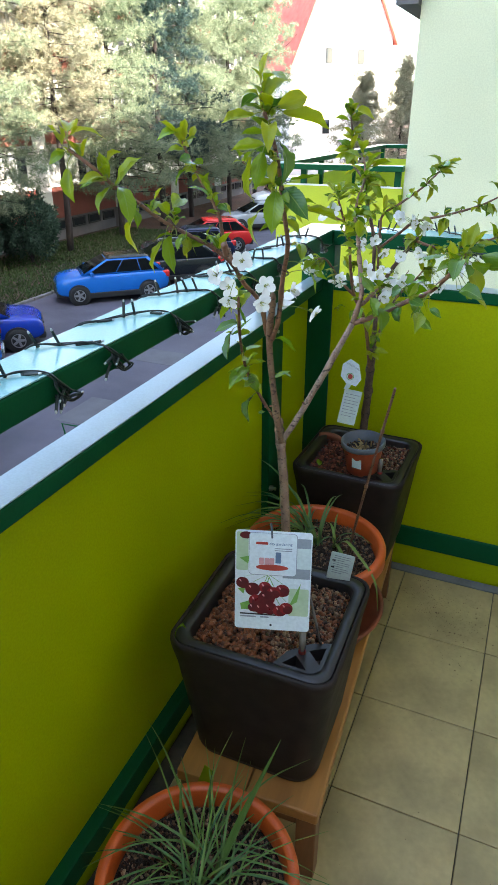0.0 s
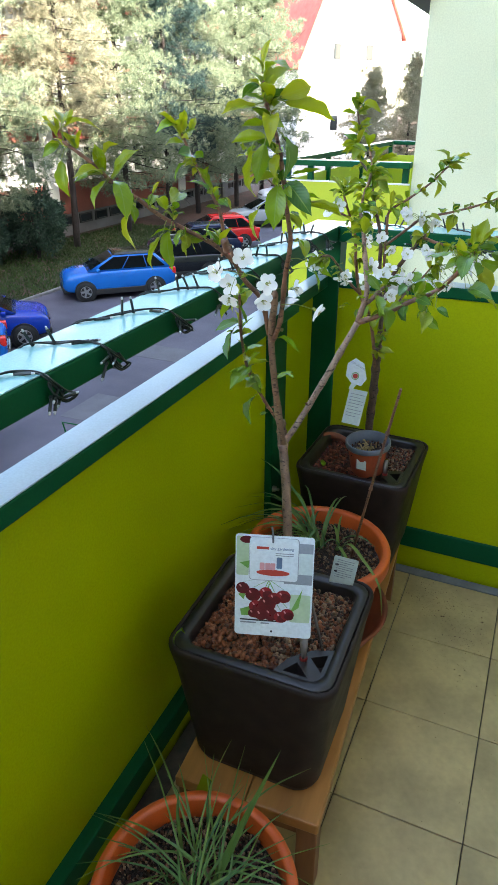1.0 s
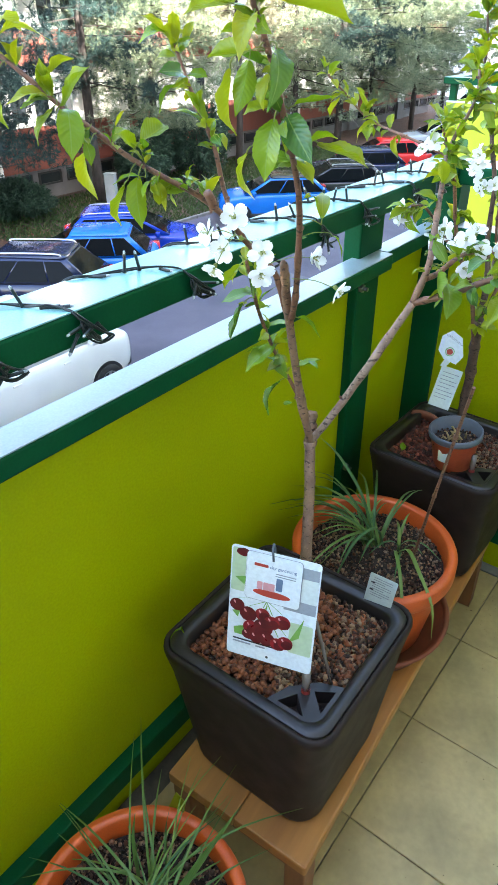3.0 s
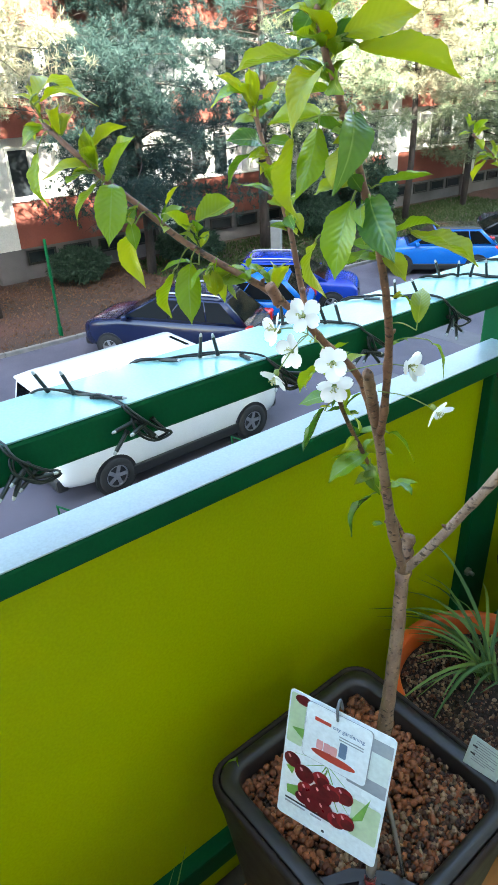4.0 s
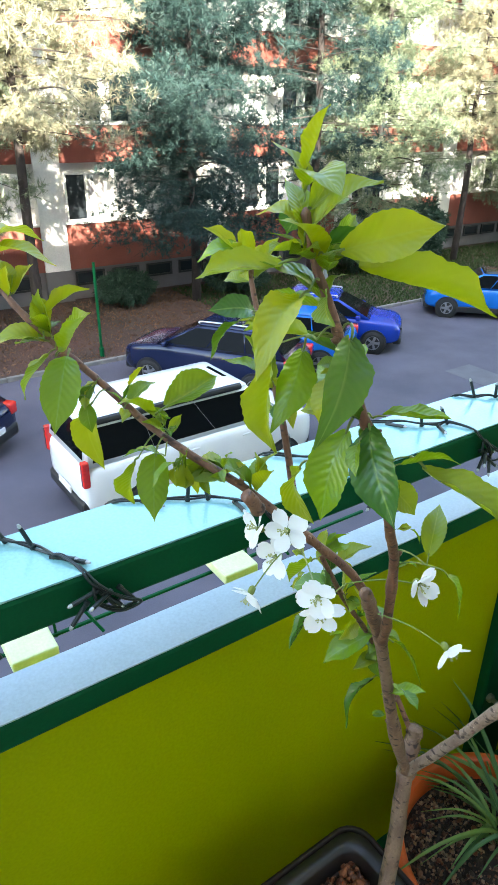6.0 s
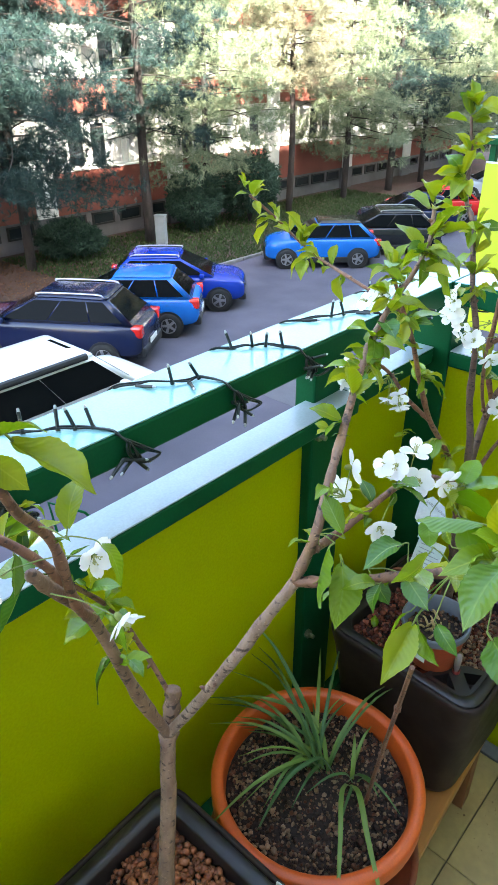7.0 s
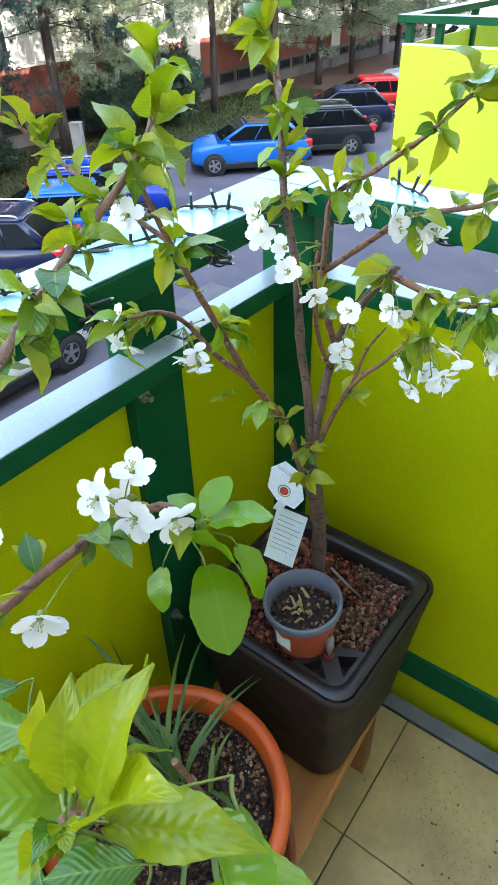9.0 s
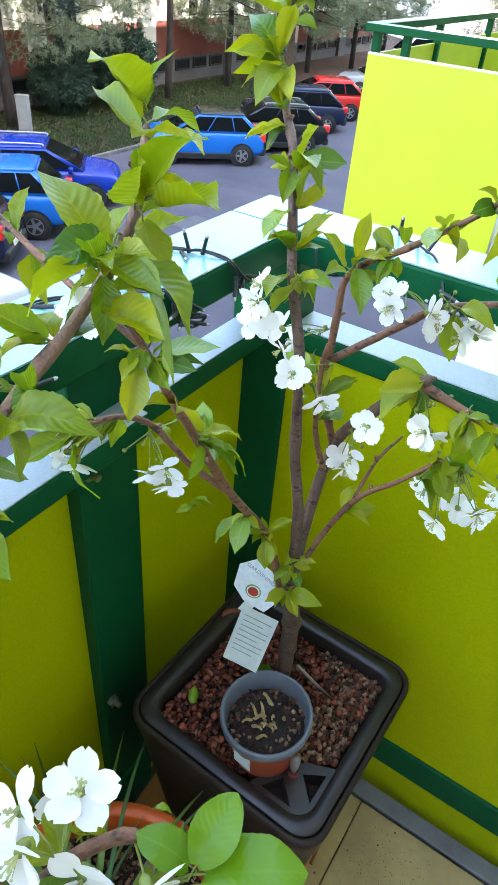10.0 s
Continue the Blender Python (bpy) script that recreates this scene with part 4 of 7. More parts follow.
def pebbles(name, n, inside, z, size, material, label, seed, bulge=0.0):
    """Loose stones lying on soil: crumpled twenty-faced lumps, one mesh."""
    rnd = random.Random(seed)
    b = bmesh.new()
    bmesh.ops.create_icosphere(b, subdivisions=1, radius=1.0)
    base = [v.co.copy() for v in b.verts]
    faces = [[v.index for v in f.verts] for f in b.faces]
    b.free()
    v, f = [], []
    done = 0
    while done < n:
        x, y = rnd.uniform(-0.2, 0.2), rnd.uniform(-0.2, 0.2)
        if not inside(x, y):
            continue
        done += 1
        s = size * rnd.uniform(0.55, 1.3)
        sc = Vector((s * rnd.uniform(0.8, 1.35), s * rnd.uniform(0.75, 1.1), s * rnd.uniform(0.6, 0.95)))
        rot = Euler((rnd.uniform(0, 6), rnd.uniform(0, 6), rnd.uniform(0, 6))).to_matrix()
        k = len(v)
        o = Vector((x, y, z + bulge * (1 - (x * x + y * y) / 0.03) + rnd.uniform(-0.3, 0.7) * size))
        for q in base:
            v.append(o + rot @ Vector((q.x * sc.x, q.y * sc.y, q.z * sc.z)) * rnd.uniform(0.85, 1.1))
        f += [[k + i for i in fc] for fc in faces]
    me = bpy.data.meshes.new(name)
    me.from_pydata(v, [], f)
    me.materials.append(material)
    me.polygons.foreach_set("use_smooth", [True] * len(me.polygons))
    return tagged(new(name, me), label, "gravel", kind="stuff")


def planter(label, x, y, rot=0.0, clay=None, size=1.0):
    """A square self-watering planter with a lift-out insert; the corner (+x, -y) holds the filling shafts and level gauge."""
    t = thing("planter", label, "planter", "square planters", m=pose(x, y, BENCH_Z, 0, 0, rot) @ Matrix.Scale(size, 4))
    h = 0.316
    bm = bmesh.new()
    rings = [rsquare(0.118, 0.04, 0.0), rsquare(0.128, 0.046, 0.004), rsquare(0.133, 0.047, 0.02), rsquare(0.146, 0.045, 0.15), rsquare(0.156, 0.042, 0.255), rsquare(0.162, 0.040, h - 0.022), rsquare(0.1635, 0.040, h - 0.010), rsquare(0.1625, 0.039, h - 0.003), rsquare(0.159, 0.037, h), rsquare(0.1555, 0.034, h - 0.001), rsquare(0.1550, 0.033, h - 0.012)]
    ring_loft(bm, rings, True, False)
    part("body", bm, PLANTER, t, smooth=True)
    # insert: flat lip, then a wall down to the soil
    bm = bmesh.new()
    rings = [rsquare(0.1535, 0.033, h - 0.012), rsquare(0.1535, 0.033, h - 0.004), rsquare(0.152, 0.032, h - 0.001), rsquare(0.134, 0.028, h - 0.003), rsquare(0.131, 0.027, h - 0.007), rsquare(0.128, 0.026, h - 0.045)]
    ring_loft(bm, rings, False, False)
    insert = part("insert", bm, PLANTER_IN, t, "slightly glossy anthracite insert rim", smooth=True)
    # corner block with two triangular shafts
    bm = bmesh.new()
    c = [(0.1325, -0.044), (0.1325, -0.125), (0.125, -0.1325), (0.044, -0.1325), (0.060, -0.094), (0.094, -0.060)]
    holes = [[(0.060, -0.125), (0.106, -0.125), (0.078, -0.097)], [(0.125, -0.106), (0.125, -0.060), (0.097, -0.078)]]
    edges = []
    for loop in [c] + holes:
        vs = [bm.verts.new((px, py, h - 0.006)) for px, py in loop]
        edges += [bm.edges.new((vs[i], vs[(i + 1) % len(vs)])) for i in range(len(vs))]
    bmesh.ops.triangle_fill(bm, use_beauty=True, edges=edges)
    for loop in [c] + holes:
        ring_loft(bm, [[(px, py, h - 0.006) for px, py in loop], [(px, py, h - 0.05) for px, py in loop]], False, False)
    part("gauge_plate", bm, PLANTER_IN, t)
    # Near-black floor plates paint the shade down the two shafts.
    for tri_pts in holes:
        bm = bmesh.new()
        ring_loft(bm, [[(px, py, h - 0.056) for px, py in tri_pts], [(px, py, h - 0.048) for px, py in tri_pts]])
        part("filling_shaft", bm, HOLE, t, "filling shaft with its shade as a near-black plate")
    bm = bmesh.new()
    tube(bm, [Vector((0.086, -0.086, h - 0.009)), Vector((0.085, -0.085, h + 0.040))], 0.0068, 12)
    g = part("level_gauge", bm, CLEAR, t, "clear water level gauge with a red float", smooth=True)
    bm = bmesh.new()
    tube(bm, [Vector((0.086, -0.086, h - 0.0085)), Vector((0.086, -0.086, h + 0.001))], 0.0074, 10)
    part("float", bm, REDMARK, g)
    bm = bmesh.new()
    ring_loft(bm, [rsquare(0.1275, 0.026, h - 0.06), rsquare(0.1275, 0.026, h - 0.034)])
    part("soil", bm, SOIL, t)
    ins = lambda px, py: abs(px) < 0.124 and abs(py) < 0.124 and not (px - py > 0.150)
    pb = pebbles("clay_pebbles", 1700, ins, h - 0.029, 0.0062, clay or PEBBLE, "red-brown clay pebbles covering the soil of a planter", int(y * 1000))
    pb.matrix_basis = t.matrix_basis.copy()
    db = pebbles("soil_crumbs", 620, lambda px, py: ins(px, py) and px > 0.035 + 0.03 * math.sin(py * 33), h - 0.024, 0.0044, GRIT, "dark soil, bark and pale grit heaped over clay pebbles", int(y * 1000) + 9)
    db.matrix_basis = t.matrix_basis.copy()
    gr = pebbles("soil_crumbs", 900, ins, h - 0.031, 0.0032, GRIT, "fine soil crumbs and bark between clay pebbles", int(y * 1000) + 5)
    gr.matrix_basis = t.matrix_basis.copy()
    return t


planter("dark anthracite square planter on the bench, near the cherry label", 0.210, 0.245, 1.0, size=1.03)
planter("dark anthracite square planter in the balcony corner", 0.190, 0.998, -1.5, PEBBLE_WET)


def round_pot(name, label, x, y, z, r, h, material, saucer=True, lean=(0, 0), n_grit=2400, seed=1):
    t = thing(name, label, "flower pot", "terracotta pots", m=pose(x, y, z, *lean, 0))
    s = r / 0.155
    bm = bmesh.new()
    lathe(bm, [(0.001, 0.012), (r * .70, 0.012), (r * .74, 0.018), (r * .90, h - 0.048), (r * .905, h - 0.042), (r * .985, h - 0.040), (r, h - 0.034), (r, h - 0.006), (r * .985, h), (r * .90, h), (r * .88, h - 0.005), (r * .865, h - 0.045)], 64)
    part("body", bm, material, t, smooth=True)
    bm = bmesh.new()
    lathe(bm, [(r * .866, h - 0.045), (r * .80, h - 0.040), (0.001, h - 0.034)], 48)
    part("soil", bm, SOIL, t, smooth=True)
    g = pebbles("soil_crumbs", n_grit, lambda px, py: px * px + py * py < (r * .84) ** 2, h - 0.037, 0.0031, GRIT, "crumbly soil with bark and grit in a terracotta pot", seed)
    g.matrix_basis = t.matrix_basis.copy()
    g = pebbles("bark_bits", n_grit // 9, lambda px, py: px * px + py * py < (r * .83) ** 2, h - 0.035, 0.0050, GRIT, "dark bark bits lying on the potting soil", seed + 50)
    g.matrix_basis = t.matrix_basis.copy()
    if saucer:
        sc = thing("saucer", "brown-orange plastic saucer under the terracotta pot", "saucer", m=pose(x, y, z))
        bm = bmesh.new()
        lathe(bm, [(0.001, 0.0), (r * .88, 0.0), (r * 1.02, 0.052), (r * .99, 0.052), (r * .86, 0.008), (0.001, 0.008)], 56)
        part("dish", bm, TERRA_IN, sc, smooth=True)
        bm = bmesh.new()
        lathe(bm, [(r * .985, 0.050), (r * 1.02, 0.0525), (r * 1.05, 0.055), (r * 1.055, 0.058), (r * 1.04, 0.061), (r * .995, 0.059), (r * .985, 0.050)], 56)
        part("rim", bm, TERRA_IN, sc, smooth=True)
    return t


round_pot("terracotta_pot", "orange terracotta pot with a spring onion plant on the bench", 0.180, 0.616, BENCH_Z, 0.181, 0.241, TERRA, seed=31)
round_pot("terracotta_pot", "orange terracotta pot crowded with chives on the floor", 0.250, -0.190, 0.0, 0.165, 0.365, TERRA, saucer=False, seed=32)

# little nursery pot standing on the pebbles of the corner planter
rp = thing("nursery_pot", "small red-brown nursery pot with a grey rim and dry stubs", "flower pot", m=pose(0.220, 0.922, 0.25 + 0.281, 2, -3, 20) @ Matrix.Diagonal((1.05, 1.05, 1.05, 1)))
bm = bmesh.new()
lathe(bm, [(0.001, 0.0), (0.040, 0.0), (0.043, 0.004), (0.054, 0.078)], 40)
part("body", bm, RED_POT, rp, smooth=True)
bm = bmesh.new()
lathe(bm, [(0.0545, 0.078), (0.0585, 0.0785), (0.0595, 0.082), (0.0595, 0.092), (0.0575, 0.0945), (0.0545, 0.093), (0.0505, 0.060)], 40)
part("rim", bm, GREY_RIM, rp, "grey plastic rim", smooth=True)
bm = bmesh.new()
lathe(bm, [(0.0506, 0.060), (0.03, 0.066), (0.001, 0.068)], 32)
part("soil", bm, SOIL, rp, smooth=True)
bm = bmesh.new()
ring_loft(bm, [[(0.0555 * math.cos(a) * k, 0.0555 * math.sin(a) * k, z) for a, z in ((-2.25, .032), (-1.75, .030), (-1.75, .058), (-2.25, .060))] for k in (0.905, 0.935)])
part("price_label", bm, CARD_DULL, rp, "small white price label")
rs = random.Random(8)
for i in range(16):
    bm = bmesh.new()
    a, q = rs.uniform(0, 6.28), rs.uniform(0, .026)
    p0 = Vector((q * math.cos(a), q * math.sin(a), .064))
    bend = Vector((rs.uniform(-.02, .02), rs.uniform(-.02, .02), rs.uniform(.008, .024)))
    tube(bm, smooth_path([p0, p0 + bend * .6 + Vector((0, 0, .006)), p0 + bend], 3), (0.0026, 0.0012), 5)
    part("dry_stub", bm, STRAW, rp)
g = pebbles("soil_crumbs", 160, lambda px, py: px * px + py * py < .05 ** 2, .064, .0032, GRIT, "dark soil crumbs in the nursery pot", 77)
g.matrix_basis = rp.matrix_basis.copy()

# fallen shard of a pot lying in the corner planter
sh = thing("pot_shard", "curved brown shard of a pot lying on the pebbles", "shard", m=pose(0.085, 1.05, 0.25 + 0.268, 8, 14, 40))
bm = bmesh.new()
ring_loft(bm, [[(r * math.cos(a), r * math.sin(a), z) for r, z in ((.045, 0), (.049, 0), (.052, .022), (.048, .022))] for a in [i * .22 for i in range(11)]])
part("shell", bm, TERRA_IN, sh, smooth=True)


# ---- grass-like plants ----
def blade_mesh(path, w):
    """A folded narrow leaf along a path."""
    bm = bmesh.new()
    uvl = bm.loops.layers.uv.new("UVMap")
    k = len(path)
    rows = []
    side = None
    for i, p in enumerate(path):
        way = (path[min(i + 1, k - 1)] - path[max(i - 1, 0)]).normalized()
        s = way.cross(Vector((0, 0, 1)))
        if s.length > 0.05:
            s.normalize()
            side = s if side is None or s.dot(side) > 0 else -s
        side = side or Vector((1, 0, 0))
        q = i / (k - 1)
        ww = w * (1 - q ** 2.5) * (0.7 + 0.6 * min(q * 3, 1) * 0.5) + 0.0003
        up = side.cross(way)
        rows.append([bm.verts.new(p - side * ww + up * ww * .5), bm.verts.new(p), bm.verts.new(p + side * ww + up * ww * .5)])
    for i, (a, b) in enumerate(zip(rows, rows[1:])):
        for j in range(2):
            f = bm.faces.new((a[j], a[j + 1], b[j + 1], b[j]))
            for lo, (u, q) in zip(f.loops, ((j / 2, i), (j / 2 + .5, i), (j / 2 + .5, i + 1), (j / 2, i + 1))):
                lo[uvl].uv = (u, q / (k - 1))
    return mesh_of("blade", bm, GRASS_BLADE, True)


def tussock(label, name, x, y, z, centres, n, lengths, width, seed, up=0.9, arc=(0, 6.283), low=0.15):
    t = thing(name, label, "plant", m=pose(x, y, z))
    rnd = random.Random(seed)
    for i in range(n):
        cx, cy = rnd.choice(centres)
        a = rnd.uniform(*arc)
        ln, lean = rnd.uniform(*lengths), rnd.uniform(low, 1.0)
        d = Vector((math.cos(a), math.sin(a), 0))
        p = Vector((cx + rnd.gauss(0, .006), cy + rnd.gauss(0, .006), -0.01))
        pts = [p, p + d * ln * .18 * lean + Vector((0, 0, ln * .42 * up)), p + d * ln * .55 * lean + Vector((0, 0, ln * (.78 - .30 * lean) * up)), p + d * ln * (.95 * lean) + Vector((0, 0, ln * (.98 - .85 * lean) * up))]
        shared("blade", blade_mesh(smooth_path(pts, 3), width * rnd.uniform(.6, 1.25)), t, Matrix())
    return t


tussock("chive clump with thin arching green blades in a pot", "chive_plant", 0.250, -0.190, 0.333, [(0, 0), (.03, .02), (-.05, .01), (.01, -.05), (.06, -.02), (-.02, .05)], 84, (0.15, 0.33), 0.0019, 5, up=0.44, low=0.6)
tussock("spring onion with broad grey-green arching blades in a pot", "onion_plant", 0.150, 0.600, 0.25 + 0.183, [(.01, .035), (-.01, .045), (.02, .05)], 30, (0.17, 0.34), 0.0036, 9, up=.56, arc=(1.3, 5.0), low=0.55)
tussock("young spring onion shoots leaning over a pot rim", "onion_plant", 0.217, 0.660, 0.25 + 0.183, [(0, 0), (.008, .008)], 6, (0.10, 0.20), 0.0036, 12, up=.62)
hang = thing("onion_plant", "broad onion blades hanging over the front rim of a pot", "plant", m=pose(0.217, 0.655, 0.25 + 0.18))
for pts, w in (([(0, 0, 0), (.02, -.05, .05), (.06, -.11, .055), (.10, -.17, .02), (.110, -.187, -.035)], .0040), ([(.004, 0, 0), (.04, -.03, .05), (.09, -.08, .05), (.14, -.12, .02), (.157, -.137, -.05)], .0048), ([(-.03, 0, 0), (-.035, -.04, .08), (-.05, -.10, .08), (-.06, -.15, .02), (-.062, -.165, -.02)], .0036), ([(-.04, 0, 0), (-.09, .02, .07), (-.18, -.02, .09), (-.25, -.05, .06)], .005), ([(-.05, 0, 0), (-.10, .0, .12), (-.17, .01, .19), (-.22, .01, .22)], .0048)):
    shared("blade", blade_mesh(smooth_path(pts, 4), w), hang, Matrix())
# two single tall blades in the front pot
tall = thing("onion_plant", "single broad onion blades rising from the chive pot", "plant", m=pose(0.250, -0.190, 0.333))
for pts, w in (([(0.02, .03, 0), (.045, .075, .09), (.088, .135, .235)], .0080), ([(-.05, .05, 0), (-.06, .06, .08), (-.065, .075, .13)], .0032), ([(-.01, .07, 0), (-.02, .09, .1), (-.015, .10, .165)], .002)):
    shared("blade", blade_mesh(smooth_path(pts, 4), w), tall, Matrix())
# Pale green plate in place of the lime reflection behind the chive pot.
lf = thing("fallen_leaf", "pale green plate standing for a lime reflection at the pot edge", "leaf", m=pose(0.190, -0.045, 0.345))
bm = bmesh.new()
ring_loft(bm, [[(-.02, 0, 0), (.012, .004, 0), (.014, .012, .045), (-.004, .010, .058)], [(-.02, .001, 0), (.012, .005, 0), (.014, .013, .045), (-.004, .011, .058)]])
part("tip", bm, LEAF_YOUNG, lf)

stick = thing("plant_stake", "thin dry brown bamboo stick in the onion pot", "stick")
bm = bmesh.new()
sp = smooth_path([(0.256, 0.653, 0.25 + .16), (0.306, 0.580, 0.68), (0.362, 0.500, 0.965)], 5)
tube(bm, sp, (0.0036, 0.0028), 7, wob=.15)
part("cane", bm, TWIG, stick)
for q in (5, 8):
    bm = bmesh.new()
    tube(bm, [sp[q] - Vector((0, 0, .003)), sp[q] + Vector((0, 0, .003))], 0.0046, 7)
    part("cane_node", bm, TWIG, stick)


# ---- printed labels ----
def flat(parent, name, pts, material, z=0.0, thick=0.0006, label=""):
    bm = bmesh.new()
    ring_loft(bm, [[(x, y, z) for x, y in pts], [(x, y, z + thick) for x, y in pts]])
    return part(name, bm, material, parent, label)


def disc(cx, cy, rx, ry=None, n=18, rot=0.0):
    ry = ry or rx
    return [(cx + rx * math.cos(a) * math.cos(rot) - ry * math.sin(a) * math.sin(rot), cy + rx * math.cos(a) * math.sin(rot) + ry * math.sin(a) * math.cos(rot)) for a in (2 * math.pi * i / n for i in range(n))]


def rrect(x0, x1, y0, y1, r=0.004):
    out = []
    for cx, cy, s in ((x1 - r, y1 - r, 0), (x0 + r, y1 - r, 1), (x0 + r, y0 + r, 2), (x1 - r, y0 + r, 3)):
        out += [(cx + r * math.cos(math.pi / 2 * (s + i / 4)), cy + r * math.sin(math.pi / 2 * (s + i / 4))) for i in range(5)]
    return out


def words(parent, body, x, y, size, material, z, name="lettering", align="LEFT"):
    cu = bpy.data.curves.new(name, "FONT")
    cu.body, cu.size, cu.extrude, cu.align_x = body, size, 0.0002, align
    ob = new(name, cu)
    me = bpy.data.meshes.new_from_object(ob)
    bpy.data.objects.remove(ob)
    me.materials.clear()
    me.materials.append(material)
    ob = new(name, me)
    ob.parent, ob.matrix_basis = parent, pose(x, y, z)
    return ob


def card_pose(tl, tr, bl):
    """A card lying in the plane of three of its corners: x along the top, y up."""
    tl, tr, bl = Vector(tl), Vector(tr), Vector(bl)
    x = (tr - tl).normalized()
    y = tl - bl
    y = (y - x * y.dot(x)).normalized()
    zz = x.cross(y)
    m = Matrix((x, y, zz)).transposed().to_4x4()
    m.translation = bl
    return m, (tr - tl).length, (tl - bl).length


CM, CW, CH = card_pose((0.171, 0.1345, 0.8056), (0.300, 0.175, 0.806), (0.187, 0.100, 0.6157))
cd = thing("plant_label", "large glossy cherry picture label hanging on the cherry trunk", "label", m=CM)
flat(cd, "card", rrect(0, CW, 0, CH, 0.006), CARD, -0.0008, 0.0008)
s = CW / 0.14
rc = random.Random(4)
flat(cd, "printed_photo", rrect(.088 * s, CW - .002, CH - .092 * s, CH - .012, .001), INK_GREY, .0001, .0003, "printed garden photo")
flat(cd, "printed_photo", rrect(.104 * s, CW - .002, CH - .072 * s, CH - .03, .001), CARD_DULL, .0005, .0003)
for cx, cy, r in ((.014, .095, .0120), (.056, .088, .0120), (.033, .083, .0140), (.088, .083, .0135), (.072, .078, .0125), (.039, .060, .0130), (.059, .066, .0160), (.034, .046, .0095), (.048, .044, .0110), (.066, .046, .0135), (.084, .042, .0120), (.096, .048, .0125)):
    lift = .0004 + .00005 * len(cd.children)
    flat(cd, "printed_stem", [((cx - .0006) * s, (cy + r) * s), ((cx + .0006) * s, (cy + r) * s), (.063 * s, (cy + r) * s * .5 + .066 * s), (.061 * s, (cy + r) * s * .5 + .066 * s)], INK_LEAF, .0003, .0001)
    flat(cd, "printed_cherry", disc(cx * s, cy * s, r * s, r * s * .95), rc.choice((INK_CHERRY, INK_RUBY, INK_RUBY)), lift, .0001)
    flat(cd, "printed_shade", disc((cx + .003) * s, (cy - .003) * s, r * .72 * s, r * .66 * s), INK_CHERRY, lift + .00012, .00004)
    flat(cd, "printed_highlight", disc((cx - r * .35) * s, (cy + r * .38) * s, .0016 * s, .0032 * s, 8, rot=.6), INK_SHINE, lift + .0002, .00004)
for pts in (((.008, .145), (.026, .150), (.024, .134)), ((.010, .052), (.030, .060), (.026, .040), (.012, .040)), ((.100, .050), (.122, .100), (.116, .062)), ((.006, .082), (.020, .088), (.016, .072))):
    flat(cd, "printed_leaf", [(x * s, y * s) for x, y in pts], INK_LEAF, .0003, .0003)
flat(cd, "printed_cherry", disc(.020 * s, CH - .010 * s, .012 * s, .007 * s), INK_CHERRY, .0004, .0003)
flat(cd, "printed_leaf", rrect(.002, .024 * s, CH - .080 * s, CH - .004 * s, .003), INK_PALE, .00015, .0001)
flat(cd, "printed_leaf", rrect(.100 * s, CW - .003, .032 * s, .088 * s, .003), INK_PALE, .00015, .0001)
flat(cd, "inset_shadow", rrect(.0252 * s, .1132 * s, CH - .0875 * s, CH - .0035 * s, .006), INK_GREY, .0012, .0003)
flat(cd, "inset_card", rrect(.026 * s, .112 * s, CH - .086 * s, CH - .004 * s, .006), CARD, .0016, .0008, "white rounded card with a small drawing")
words(cd, "city gardening", .062 * s, CH - .026 * s, .0075 * s, INK_BLUE, .0026)
flat(cd, "logo_shape", rrect(.038 * s, .060 * s, CH - .026 * s, CH - .021 * s, .001), INK_RED, .0025, .0002)
for i in range(2):
    flat(cd, "print_line", rrect(.072 * s, .104 * s, CH - (.0335 + i * .004) * s, CH - (.032 + i * .004) * s, .0004), INK_GREY, .0025, .0002)
flat(cd, "printed_jar", rrect(.074 * s, .084 * s, CH - .062 * s, CH - .040 * s, .002), INK_BLUE, .0025, .0002)
for jx in (.044, .054, .063):
    flat(cd, "printed_glass", rrect(jx * s, (jx + .009) * s, CH - .066 * s, CH - .052 * s, .002), INK_SHINE, .0025, .0002)
flat(cd, "printed_board", disc(.068 * s, CH - .071 * s, .030 * s, .006 * s), INK_RED, .0025, .0002)
for yy, x0, x1 in ((.030, .010, .082), (.0245, .010, .040), (.0245, .048, .064)):
    flat(cd, "print_line", rrect(x0 * s, x1 * s, yy * s, (yy + .0028) * s, .0005), INK if yy == .030 else INK_GREY, .0004, .0002)
flat(cd, "punch_hole", disc(.068 * s, .010 * s, .0022 * s), INK, .0004, .0003)
bm = bmesh.new()
tube(bm, smooth_path([(.067 * s, CH - .012, .002), (.066 * s, CH + .008, .006), (.064 * s, CH + .012, -.004), (.066 * s, CH - .004, -.010)], 4), .0018, 7)
part("hanging_loop", bm, GREY_RIM, cd, "dark plastic strip through the label")

SM, SW, SH = card_pose((0.280, 0.378, 0.627), (0.330, 0.386, 0.621), (0.277, 0.385, 0.553))
sl = thing("plant_label", "small pale label with fine print stuck in the pebbles", "label", m=SM)
flat(sl, "card", rrect(0, SW, -.02, SH, .004), CARD_DULL, -.0006, .0006)
for i in range(9):
    flat(sl, "print_line", rrect(.008, SW - .008 - .012 * (i % 3 == 2), SH - .010 - i * .006, SH - .0085 - i * .006, .0004), INK_GREY, .0001, .0002)
for i in (2, 5):
    flat(sl, "print_mark", rrect(.005, .012, SH - .012 - i * .0065, SH - .008 - i * .0065, .0004), INK, .0003, .0002)

# clear stake that holds the large label, and green debris on the pebbles
lk = thing("label_stake", "thin clear plastic stake leaning on the pebbles", "stake")
bm = bmesh.new()
